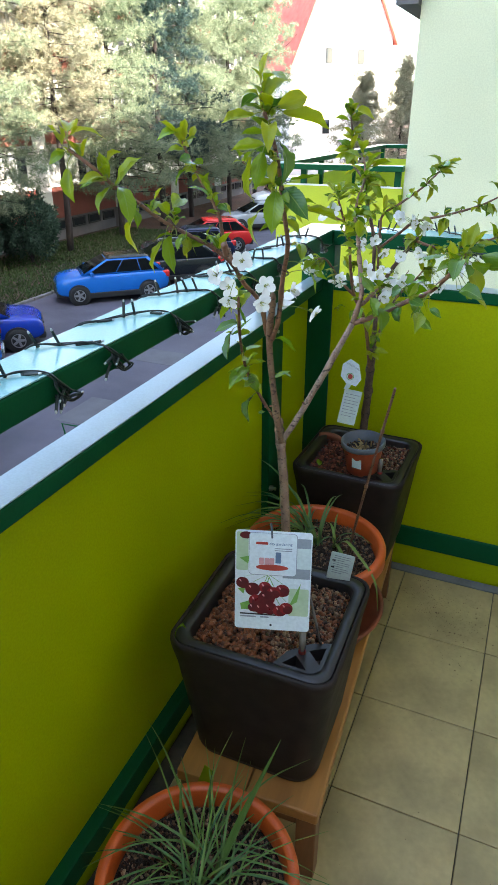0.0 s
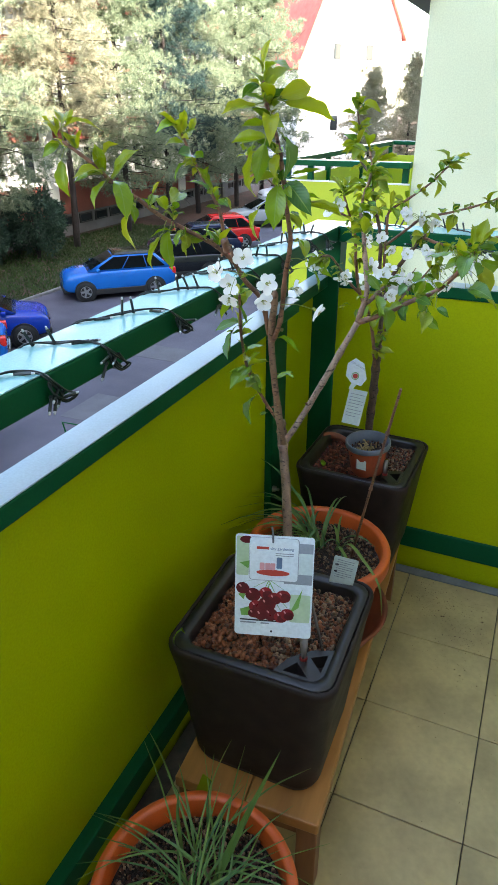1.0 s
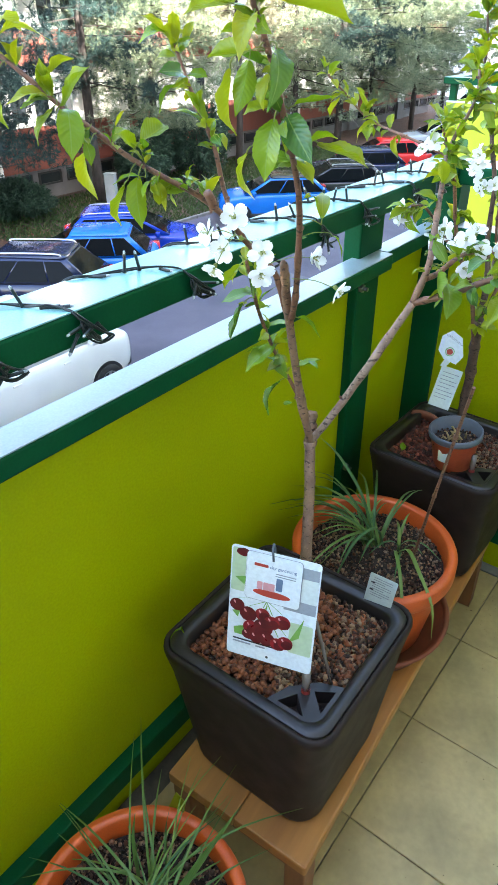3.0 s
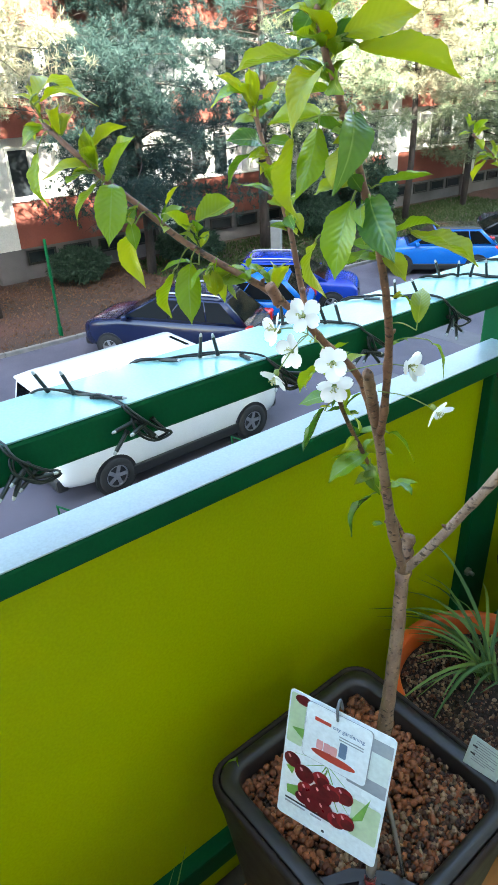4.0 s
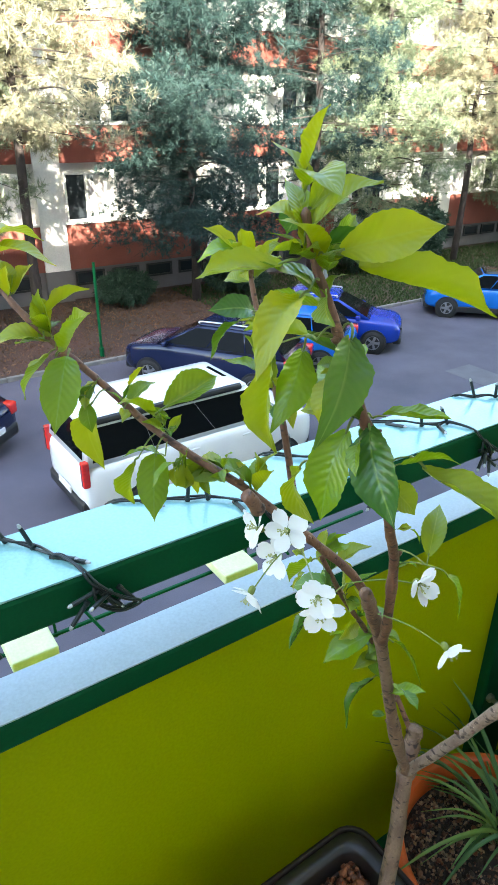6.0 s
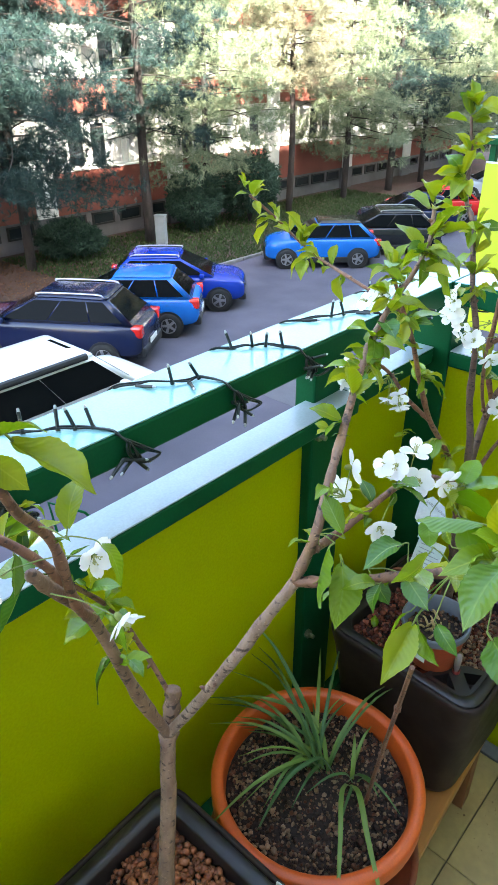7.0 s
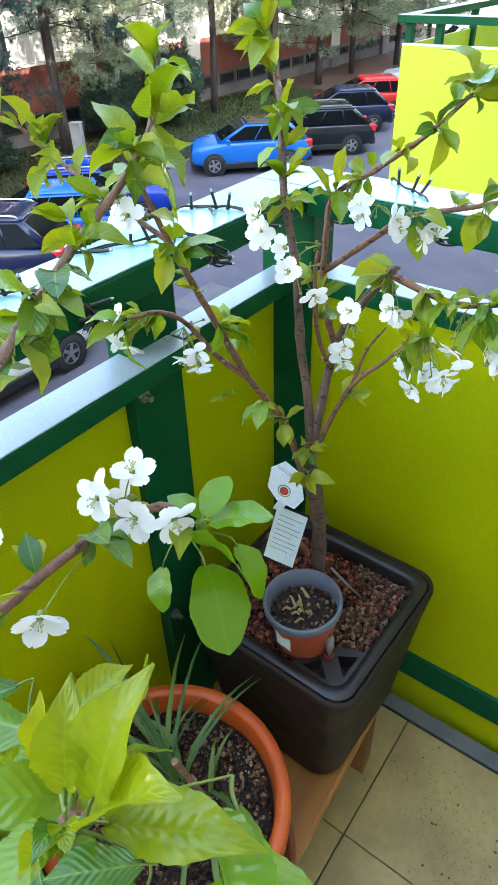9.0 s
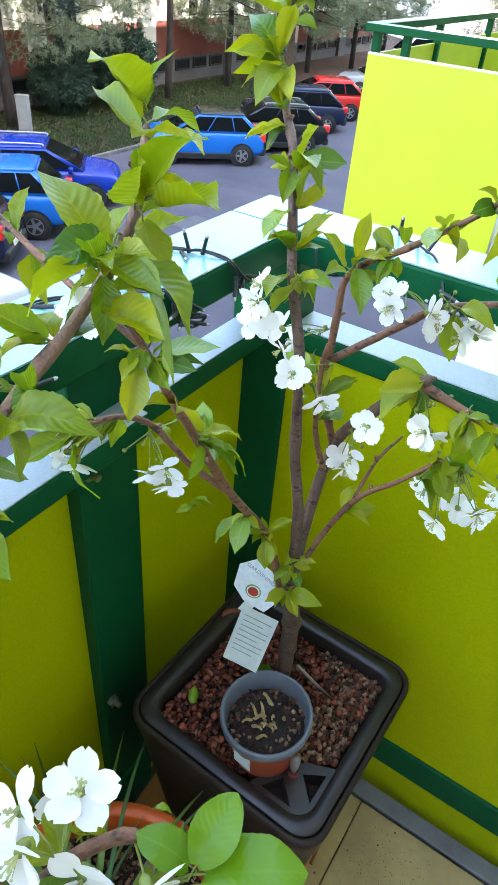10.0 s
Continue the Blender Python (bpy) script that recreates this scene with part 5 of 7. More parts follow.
tube(bm, [Vector((0.296, 0.180, 0.690)), Vector((0.314, 0.190, 0.60)), Vector((0.330, 0.198, 0.516))], 0.0030, 8)
part("rod", bm, CLEAR, lk, smooth=True)
for lx, ly, lz, rz, sz in ((0.062, 0.117, 0.540, 20, 0.040), (0.250, 0.344, 0.520, 70, 0.022), (0.150, 1.03, 0.520, 140, 0.030), (0.085, 0.93, 0.520, 30, 0.028)):
    fl = thing("fallen_leaf", "green leaf lying on the clay pebbles", "leaf", "fallen leaves", m=pose(lx, ly, lz, 25 if sz < .035 else 60, 10, rz))
    bm = bmesh.new()
    ring_loft(bm, [[(u * sz * w * .5, (v - .5) * sz, .12 * sz * math.sin(v * 5) + .12 * sz * abs(u)) for u in (-1, 0, 1)] + [(u * sz * w * .5, (v - .5) * sz, .12 * sz * math.sin(v * 5) + .12 * sz * abs(u) + .0006) for u in (1, 0, -1)] for v, w in ((0, .08), (.2, .45), (.5, .6), (.8, .4), (1, .05))])
    part("blade", bm, LEAF, fl, smooth=True)

lk = thing("label_stake", "thin clear plastic stake beside the corner tree", "stake")
bm = bmesh.new()
tube(bm, [Vector((0.208, 1.020, 0.600)), Vector((0.235, 1.035, 0.560)), Vector((0.262, 1.052, 0.522))], 0.0030, 8)
part("rod", bm, CLEAR, lk, smooth=True)

# folded label tied to the corner tree
TM, TW, TH = card_pose((0.118, 0.955, 0.855), (0.178, 0.968, 0.845), (0.122, 0.935, 0.755))
tg = thing("plant_label", "creased white tie-on label with a round red mark", "label", m=TM)
flat(tg, "head", [(.004, .046), (.022, .030), (.052, .026), (.062, .048), (.046, .088), (.020, .098), (.002, .080)], CARD, 0, .0008)
flat(tg, "neck", [(.020, .012), (.032, .012), (.040, .030), (.026, .034)], CARD_DULL, -.001, .0008)
part("flap", box(.024, .074, -.088, .012, -.012, -.0112), CARD_DULL, tg, "lower flap covered with fine print")
flat(tg, "round_mark", disc(.030, .050, .0105), INK_LEAF, .001, .0003)
flat(tg, "round_mark", disc(.030, .050, .0085), CARD, .0014, .0003)
flat(tg, "round_mark", disc(.030, .050, .0070), INK_RED, .0018, .0003)
wd = words(tg, "GARDENING", .012, .076, .0075, INK_GREY, .001)
wd.matrix_basis = pose(.010, .084, .001, 0, 0, -18)
for i in range(8):
    flat(tg, "print_line", rrect(.030, .069 - .01 * (i % 3 == 1), -.002 - i * .009, -.0005 - i * .009, .0004), INK_GREY, -.0110, .0002)


# ---- string of lights round the handrail ----
lights = thing("string_lights", "dark green string of small lights wound round the handrail", "string lights")
rl = random.Random(17)
TOPZ = RAIL_TOP + 0.003
cab = []
bulbs = []
turns = [-0.60, -0.42, -0.245, -0.07, 0.062, 0.262, 0.43, 0.612, 0.77, 0.985, 1.10]
for a, b in zip(turns, turns[1:]):
    # from the hang at a, under and up the outer edge, slantwise over the top to the hang at b
    cab += [(0.006, a, RAIL_TOP - .012), (0.012, a + .012, RAIL_TOP - .036), (-0.02, a + .03, RAIL_TOP - RAIL_H - .006), (-0.085, a + .05, RAIL_TOP - RAIL_H - .006), (-0.112, a + .055, RAIL_TOP - .02), (-0.098, a + .062, TOPZ)]
    d = b - a - .075
    for k in range(1, 6):
        q = k / 6
        x, y = -0.094 + .075 * q + rl.uniform(-.006, .006), a + .068 + d * q
        cab.append((x, y, TOPZ + rl.uniform(0, .004)))
        if k in (1, 3, 4, 5):
            bulbs.append((Vector((x, y, TOPZ)), Vector((rl.uniform(-.45, .45), rl.uniform(-.5, .3), 1.0)) if rl.random() < .72 else Vector((.9, rl.uniform(-.8, .8), .12))))
    cab += [(-0.006, b - .010, TOPZ), (0.008, b - .004, RAIL_TOP - .008), (0.013, b + .022, RAIL_TOP - .030), (0.016, b + .038, RAIL_TOP - .040), (0.013, b + .016, RAIL_TOP - .044), (0.011, b - .004, RAIL_TOP - .026)]
    for k in range(5):
        bulbs.append((Vector((0.008, b + rl.uniform(-.012, .02), RAIL_TOP - rl.uniform(.012, .040))), Vector((rl.uniform(.1, .6), rl.choice((-1, 1)) * rl.uniform(.5, 1.2), rl.uniform(-1.1, .1)))))
cable_path = smooth_path(cab, 4)
for off, r in ((0.0, .0015), (.0034, .0014)):
    bm = bmesh.new()
    tube(bm, [p + Vector((off * math.sin(i * .45), off * math.cos(i * .45), abs(off) * .4)) for i, p in enumerate(cable_path)], r, 6)
    part("cable", bm, CABLE, lights, "twisted dark green cable", smooth=True)
bm = bmesh.new()
tube(bm, [Vector((0, 0, 0)), Vector((0, 0, .004)), Vector((0, 0, .0045)), Vector((0, 0, .026))], [.0030, .0030, .0023, .0023], 8)
sock_me = mesh_of("socket", bm, CABLE)
bm = bmesh.new()
tube(bm, [Vector((0, 0, .026)), Vector((0, 0, .0285)), Vector((0, 0, .0305))], [.0019, .0019, .0010], 8)
bulb_me = mesh_of("bulb", bm, BULB)


def add_bulbs(where, parent):
    for p, d in where:
        s = shared("socket", sock_me, parent, Matrix.Translation(p) @ d.to_track_quat("Z", "Y").to_matrix().to_4x4())
        shared("bulb", bulb_me, s, Matrix())


add_bulbs(bulbs, lights)
# the same string on the end rail
cab, bulbs = [], []
for a, b in zip((0.04, 0.215, 0.40, 0.58, 0.76), (0.215, 0.40, 0.58, 0.76, 0.94)):
    cab += [(a, 1.234, RAIL_TOP - .012), (a + .012, 1.226, RAIL_TOP - .036), (a + .03, 1.26, RAIL_TOP - RAIL_H - .006), (a + .05, 1.33, RAIL_TOP - RAIL_H - .006), (a + .055, 1.352, RAIL_TOP - .02)]
    for k in range(0, 6):
        q = k / 6
        x, y = a + .06 + (b - a - .07) * q, 1.335 - .075 * q
        cab.append((x, y, TOPZ + rl.uniform(0, .004)))
        if k in (1, 3, 4):
            bulbs.append((Vector((x, y, TOPZ)), Vector((rl.uniform(-.6, .6), rl.uniform(-.4, .4), rl.uniform(.25, 1)))))
    for k in range(3):
        bulbs.append((Vector((b + rl.uniform(-.012, .02), 1.232, RAIL_TOP - rl.uniform(.01, .04))), Vector((rl.choice((-1, 1)) * rl.uniform(.5, 1.2), rl.uniform(-.6, -.1), rl.uniform(-1, .2)))))
bm = bmesh.new()
tube(bm, smooth_path(cab, 4), .0017, 6)
part("cable", bm, CABLE, lights, smooth=True)
add_bulbs(bulbs, lights)


# ---- drying rack fixed outside the parapet ----
rack = thing("drying_rack", "folding outside drying rack with pale boards and green wire", "drying rack")
for yb in (0.095, 0.565):
    part("board", box(-.610, -.510, yb - .045, yb + .045, .575, .60, bevel=.004), LILAC, rack, "pale yellow-green board")
    bm = bmesh.new()
    tube(bm, [Vector((-.10, yb, .45)), Vector((-.60, yb, .566))], .008, 8)
    part("arm", bm, GREEN, rack)
    bm = bmesh.new()
    tube(bm, [Vector((-.58, yb + .06, .56)), Vector((-.60, yb + .06, .655)), Vector((-.545, yb + .115, .625)), Vector((-.52, yb + .14, .58))], .0035, 6)
    part("wire", bm, GREEN, rack)
bm = bmesh.new()
tube(bm, [Vector((-.58, -.4, .566)), Vector((-.58, 1.0, .566))], .005, 6)
part("wire", bm, GREEN, rack)


# ---- cherry trees ----
def leaf_mesh(material, curl, fold, width, seed, teeth=True):
    """One cherry leaf, 1 long: short stalk, toothed outline, folded on the midrib, tip drooping."""
    rnd = random.Random(seed)
    bm = bmesh.new()
    uvl = bm.loops.layers.uv.new("UVMap")
    rows, n = [], 23
    for i in range(n):
        q = i / (n - 1)
        w = width * (math.sin(math.pi * min(1, q * .97 + .02)) ** 0.72) * (0.93 + 0.16 * q) + 0.003 if width < .29 else width * math.sin(math.pi * min(1, q * .97 + .02)) ** .58 + .003
        if q > 0.72 and width < .29:
            w *= 1 - 0.62 * ((q - .72) / .28) ** 1.3
        if teeth and 0 < i < n - 1:
            w *= 1 + ((0.030 if i % 2 else -0.022) * (1 if width < .29 else .35))
        y = 0.16 + q * 0.84 * (1 - .08 * curl * q)
        z = -curl * q * q * .36 + .03 * math.sin(q * 5 + seed)
        row = []
        for u in (-1, -.5, 0, .5, 1):
            row.append(bm.verts.new((u * w, y - abs(u) * .02, z + fold * abs(u) * w + (.018 * math.sin(q * 17 + u * 3 + seed) if abs(u) == 1 else 0) + rnd.uniform(-.004, .004))))
        rows.append(row)
    for i, (a, b) in enumerate(zip(rows, rows[1:])):
        for j in range(4):
            f = bm.faces.new((a[j], a[j + 1], b[j + 1], b[j]))
            for lo, (u, v) in zip(f.loops, ((j, i), (j + 1, i), (j + 1, i + 1), (j, i + 1))):
                lo[uvl].uv = (u / 4, v / (n - 1))
    stalk = bmesh.new()
    me = mesh_of("leaf", bm, material, True)
    stalk.from_mesh(me)
    k = len(stalk.faces)
    tube(stalk, smooth_path([(0, 0, .0), (0, .08, .02), (0, .18, .0)], 3), (.016, .013), 5)
    stalk.faces.ensure_lookup_table()
    for f in stalk.faces[k:]:
        f.material_index = 1
        f.smooth = True
    stalk.to_mesh(me)
    stalk.free()
    me.materials.append(STALK)
    return me


LEAVES = [leaf_mesh(LEAF, c, f, w, i) for i, (c, f, w) in enumerate(((.7, .42, .210), (1.2, .30, .225), (.4, .60, .195), (1.0, .50, .215), (1.5, .5, .22)))]
YOUNGS = [leaf_mesh(LEAF_YOUNG, c, f, w, i + 9) for i, (c, f, w) in enumerate(((.5, .85, .19), (.9, .6, .21), (-.2, .9, .165), (1.3, .55, .215)))]


def petal_mesh():
    bm = bmesh.new()
    rows = []
    for i in range(6):
        q = i / 5
        w = .0071 * math.sin(math.pi * min(q * .86 + .04, 1)) ** .9
        notch = .0022 * (q > .95)
        rows.append([bm.verts.new((u * w, .002 + q * .0172 - (notch if u == 0 else 0) - abs(u) * .0012 * (q > .95), .0028 * q * q * 1.3 + abs(u) * .0016 * math.sin(q * 3))) for u in (-1, -.5, 0, .5, 1)])
    for a, b in zip(rows, rows[1:]):
        for j in range(4):
            bm.faces.new((a[j], a[j + 1], b[j + 1], b[j]))
    return mesh_of("petal", bm, PETAL, True)


PETAL_ME = petal_mesh()
bm = bmesh.new()
_r = random.Random(2)
for i in range(14):
    a, q = _r.uniform(0, 6.28), _r.uniform(.2, .55)
    tip = Vector((math.cos(a) * q, math.sin(a) * q, 1)).normalized() * _r.uniform(.006, .0095)
    tube(bm, [Vector((0, 0, 0)), tip], .0002, 4)
    bmesh.ops.create_icosphere(bm, subdivisions=1, radius=.0007, matrix=Matrix.Translation(tip))
STAMEN_ME = mesh_of("flower_centre", bm, STAMEN)
bm = bmesh.new()
lathe(bm, [(.0008, -.006), (.0024, -.0045), (.0026, -.001), (.0018, .0008)], 8, True, True)
CUP_ME = mesh_of("calyx", bm, STALK, True)


def frame_to(way, roll):
    return way.to_track_quat("Y", "Z").to_matrix().to_4x4() @ Matrix.Rotation(roll, 4, "Y")


ROUNDS = [leaf_mesh(LEAF_ROUND, c, f, w, i + 30) for i, (c, f, w) in enumerate(((.25, .16, .31), (.5, .12, .34), (.35, .10, .40)))]
BROADS = [leaf_mesh(m, c, f, w, i + 50) for i, (m, c, f, w) in enumerate(((LEAF, .9, .50, .246), (LEAF, 1.3, -.30, .250), (LEAF, .7, .65, .240), (LEAF, 1.1, -.45, .255), (LEAF_YOUNG, .9, .60, .205), (LEAF_YOUNG, 1.2, -.40, .210)))]


def cherry_tree(label, base, seed, lift=(0, 0, 0)):
    """An empty tree and the functions that grow its wood, leaves and blossoms, all in world places."""
    rnd = random.Random(seed)
    t = thing("cherry_tree", label, "tree", "potted cherry trees", m=Matrix.Translation(Vector(base) + Vector(lift)))
    B = Vector(base)

    def loc(p):
        return Vector(p) - B

    def limb(nm, pts, r0, r1, material, sprouts=0.6, fresh=0.55):
        path = list(smooth_path([loc(p) for p in pts], 6))
        k = len(path)
        rad = [(r0 + (r1 - r0) * i / (k - 1)) * (1 + (rnd.uniform(.10, .26) if rnd.random() < .15 else 0) + rnd.uniform(-.03, .03)) for i in range(k)]
        if nm != "trunk" and nm != "branch_stub":
            path.append(path[-1] + (path[-1] - path[-2]).normalized() * r1 * 1.3)
            rad.append(r1 * .30)
            k += 1
        bm = bmesh.new()
        tube(bm, [p + Vector((rnd.uniform(-1, 1), rnd.uniform(-1, 1), 0)) * r0 * .07 for p in path], rad, 11)
        part(nm, bm, material, t, smooth=True)
        if nm in ("branch", "twig") and r1 < .0045 and sprouts:
            run = 0.0
            for q in range(k // 3, k - 1):
                run += (path[q + 1] - path[q]).length
                if run > .017:
                    run = 0.0
                    if rnd.random() > sprouts:
                        continue
                    d = (Vector((rnd.gauss(0, 1), rnd.gauss(0, 1), rnd.gauss(.4, .6))).normalized() + (path[q + 1] - path[q]).normalized() * .5).normalized()
                    for _ in range(rnd.choice((2, 3, 4, 5))):
                        e = (d + Vector((rnd.gauss(0, .5), rnd.gauss(0, .5), rnd.gauss(-.1, .4)))).normalized()
                        ln = rnd.uniform(.018, .046)
                        shared("leaf", rnd.choice(YOUNGS if rnd.random() < fresh else LEAVES[:2]), t, Matrix.Translation(path[q]) @ frame_to(e, rnd.gauss(0, .6)) @ Matrix.Diagonal((ln, ln, ln, 1)))
        if nm in ("branch", "twig"):
            for _ in range(max(1, k // 9)):
                q = rnd.randrange(1, k - 1)
                d = Vector((rnd.gauss(0, 1), rnd.gauss(0, 1), rnd.gauss(.4, .6))).normalized()
                bm = bmesh.new()
                tube(bm, [path[q], path[q] + d * (rad[q] + .002), path[q] + d * (rad[q] + .0045)], [.0022, .0021, .0008], 6)
                part("bud", bm, TWIG, t)

    def leaf_at(node, foot, tip, young, roll=None):
        """One full-grown leaf: a stalk from the wood to the foot of the blade, and the blade out to its tip."""
        a, p, q = loc(node), loc(foot), loc(tip)
        ln = (q - p).length / (.86 if young < 2 else .98)
        d = (q - p).normalized()
        o = p - d * ln * .14
        bm = bmesh.new()
        tube(bm, smooth_path([a, (a + o) / 2 + Vector((0, 0, .003)), o], 3), (.0007, .0005), 5)
        part("leaf_stalk", bm, STALK, t)
        me = ROUNDS[2] if young < -1 else rnd.choice(ROUNDS[:2] if young < 0 else BROADS[:4] if young == 2 else BROADS[4:] if young == 3 else YOUNGS if young > .5 else LEAVES)
        # the blade's arch lowers its tip: aim it a little higher
        d = (d + Vector((0, 0, .13))).normalized()
        shared("leaf", me, t, Matrix.Translation(o) @ frame_to(d, rnd.gauss(0, .5 if young < 2 else .8) if roll is None else roll) @ Matrix.Diagonal((ln * rnd.uniform(.80, 1.0), ln * 1.02, ln, 1)))

    def spray(pos, way, n, size, young):
        """A tuft of n leaves spreading from one bud."""
        p, way = loc(pos), Vector(way).normalized()
        for i in range(n):
            side = Matrix.Rotation(i * 2.4 + rnd.uniform(-.5, .5), 3, way) @ way.orthogonal().normalized()
            q = rnd.uniform(.35, 1.3) if not (young and i < 2) else .15
            d = (way * (1.15 - q * .62) + side * q + Vector((0, 0, -.22 * q))).normalized()
            ln = .92 * size * rnd.uniform(.55, 1.2) * (.66 if i < n * .35 else 1)
            me = rnd.choice(YOUNGS if rnd.random() < young else LEAVES)
            shared("leaf", me, t, Matrix.Translation(p + way * rnd.uniform(-.008, .014)) @ frame_to(d, rnd.gauss(0, .5)) @ Matrix.Diagonal((ln * rnd.uniform(.9, 1.2), ln, ln, 1)))

    def blossom(p, q, face):
        bm = bmesh.new()
        tube(bm, smooth_path([p, (p + q) / 2 + Vector((0, 0, .004)), q], 3), .00055, 5)
        part("flower_stalk", bm, STALK, t)
        m = Matrix.Translation(q) @ face.to_track_quat("Z", "Y").to_matrix().to_4x4() @ Matrix.Rotation(rnd.uniform(0, 6), 4, "Z")
        fl = shared("blossom", CUP_ME, t, m, "white five-petalled blossom")
        for k in range(5):
            shared("petal", PETAL_ME, fl, Matrix.Rotation(k * 2 * math.pi / 5 + rnd.uniform(-.12, .12), 4, "Z") @ Matrix.Rotation(rnd.uniform(-.35, .55), 4, "X") @ Matrix.Rotation(rnd.uniform(-.3, .3), 4, "Y") @ Matrix.Diagonal((rnd.uniform(.86, 1.0), rnd.uniform(.80, .92), .9, 1)))
        shared("flower_centre", STAMEN_ME, fl, Matrix())

    def bloom_at(node, pos, face):
        blossom(loc(node), loc(pos), (Vector(face) + Vector((rnd.gauss(0, .12), rnd.gauss(0, .12), rnd.gauss(0, .12)))).normalized())

    def bloom(pos, way, n, reach):
        """A bunch of n blossoms on thin stalks from one bud."""
        p, way = loc(pos), Vector(way).normalized()
        for i in range(n):
            d = (way + Vector((rnd.gauss(0, .55), rnd.gauss(0, .55), rnd.gauss(0, .45)))).normalized()
            q = p + d * reach * 1.15 * rnd.uniform(.7, 1.2) + Vector((0, 0, -.006))
            blossom(p, q, (d * .7 + Vector((rnd.gauss(.2, .45), rnd.gauss(-.35, .45), rnd.gauss(0, .4)))).normalized())
        # spent buds and bud scales among the stalks
        for i in range(5):
            d = (way + Vector((rnd.gauss(0, .9), rnd.gauss(0, .9), rnd.gauss(0, .7)))).normalized()
            bm = bmesh.new()
            e = p + d * rnd.uniform(.010, .030)
            tube(bm, [p, (p + e) / 2, e], (.0006, .0006), 4)
            bmesh.ops.create_icosphere(bm, subdivisions=1, radius=.0020, matrix=Matrix.Translation(e))
            part("flower_bud", bm, STALK, t)

    return limb, leaf_at, spray, bloom_at, bloom


U = (0, 0, 1)
limb, leaf_at, spray, bloom_at, bloom = cherry_tree("young cherry tree with fresh leaves and white blossoms in a planter", (0.226, 0.222, 0.510), 41, (0, 0.021, -0.003))
limb("trunk", [(0.226, 0.222, 0.495), (0.228, 0.228, 0.62), (0.224, 0.24, 0.73), (0.208, 0.266, 0.83), (0.193, 0.285, 0.902)], 0.0097, 0.0084, BARK, 0.75)
limb("branch_stub", [(0.193, 0.285, 0.895), (0.182, 0.303, 0.925), (0.179, 0.309, 0.941)], 0.0088, 0.0080, BARK, 0.75)
limb("branch", [(0.193, 0.285, 0.902), (0.192, 0.255, 0.9908), (0.192, 0.221, 1.1152), (0.212, 0.18, 1.1897), (0.218, 0.168, 1.2121)], 0.0059, 0.0050, BARK, 0.75)
limb("branch", [(0.192, 0.221, 1.1152), (0.216, 0.197, 1.1642), (0.228, 0.182, 1.2376), (0.245, 0.154, 1.2876), (0.244, 0.143, 1.3274), (0.245, 0.124, 1.3682), (0.245, 0.108, 1.4039), (0.24, 0.098, 1.4345), (0.234, 0.091, 1.458), (0.231, 0.086, 1.4804)], 0.0040, 0.0021, TWIG, 0.5)
limb("branch", [(0.19, 0.215, 1.1336), (0.188, 0.19, 1.1928), (0.173, 0.162, 1.2274), (0.1677, 0.1291, 1.2631), (0.1482, 0.1039, 1.2897), (0.123, 0.0799, 1.309), (0.0955, 0.06, 1.3284), (0.0702, 0.041, 1.3529), (0.0473, 0.0229, 1.3743), (0.0301, 0.0056, 1.3968), (0.0049, -0.0054, 1.4172)], 0.0037, 0.0021, TWIG, 0.65)
limb("twig", [(0.181, 0.304, 0.93), (0.15, 0.3, 0.9755), (0.125, 0.282, 1.0367), (0.135, 0.23, 1.1183), (0.155, 0.18, 1.1999)], 0.0029, 0.0022, TWIG, 0.75)
limb("branch_stub", [(0.172, 0.104, 1.2815), (0.172, 0.094, 1.2968)], 0.0050, 0.0046, TWIG, 0.75)
limb("twig", [(0.1677, 0.1421, 1.254), (0.1471, 0.1489, 1.2917), (0.1402, 0.1452, 1.3284), (0.1184, 0.1491, 1.3621), (0.0966, 0.1539, 1.3917), (0.0806, 0.1566, 1.4212)], 0.0029, 0.0019, TWIG, 0.95)
limb("branch", [(0.193, 0.285, 0.902), (0.225, 0.308, 0.9653), (0.262, 0.333, 1.0469), (0.295, 0.36, 1.1244)], 0.0058, 0.0053, BARK_PALE, 0.75)
limb("branch", [(0.295, 0.36, 1.1244), (0.304, 0.374, 1.1724), (0.293, 0.404, 1.2019), (0.277, 0.444, 1.2295), (0.257, 0.497, 1.2682), (0.242, 0.533, 1.2795), (0.231, 0.587, 1.3039), (0.228, 0.635, 1.3294), (0.222, 0.668, 1.354), (0.210, 0.690, 1.380)], 0.0046, 0.0021, BARK, 0.75)
limb("branch", [(0.295, 0.36, 1.1244), (0.34, 0.372, 1.1438), (0.385, 0.384, 1.1693), (0.418, 0.392, 1.1866), (0.455, 0.368, 1.2302), (0.469, 0.356, 1.2568)], 0.0046, 0.0032, TWIG, 0.75)
limb("branch", [(0.303, 0.372, 1.156), (0.304, 0.413, 1.154), (0.312, 0.448, 1.166), (0.308, 0.509, 1.158), (0.325, 0.54, 1.158), (0.342, 0.536, 1.153)], 0.0038, 0.0026, TWIG, 0.75)
# full-grown leaves of the leader, the outer limb, the inner twig and the low shoots
leaf_at((0.235, 0.093, 1.4518), (0.253, 0.1, 1.459), (0.3, 0.133, 1.4294), 1)
leaf_at((0.242, 0.102, 1.4223), (0.25, 0.103, 1.4233), (0.287, 0.073, 1.3957), 0)
leaf_at((0.242, 0.102, 1.4212), (0.233, 0.087, 1.4151), (0.22, 0.093, 1.3743), 0)
leaf_at((0.241, 0.101, 1.4263), (0.234, 0.088, 1.4212), (0.191, 0.084, 1.4141), 1)
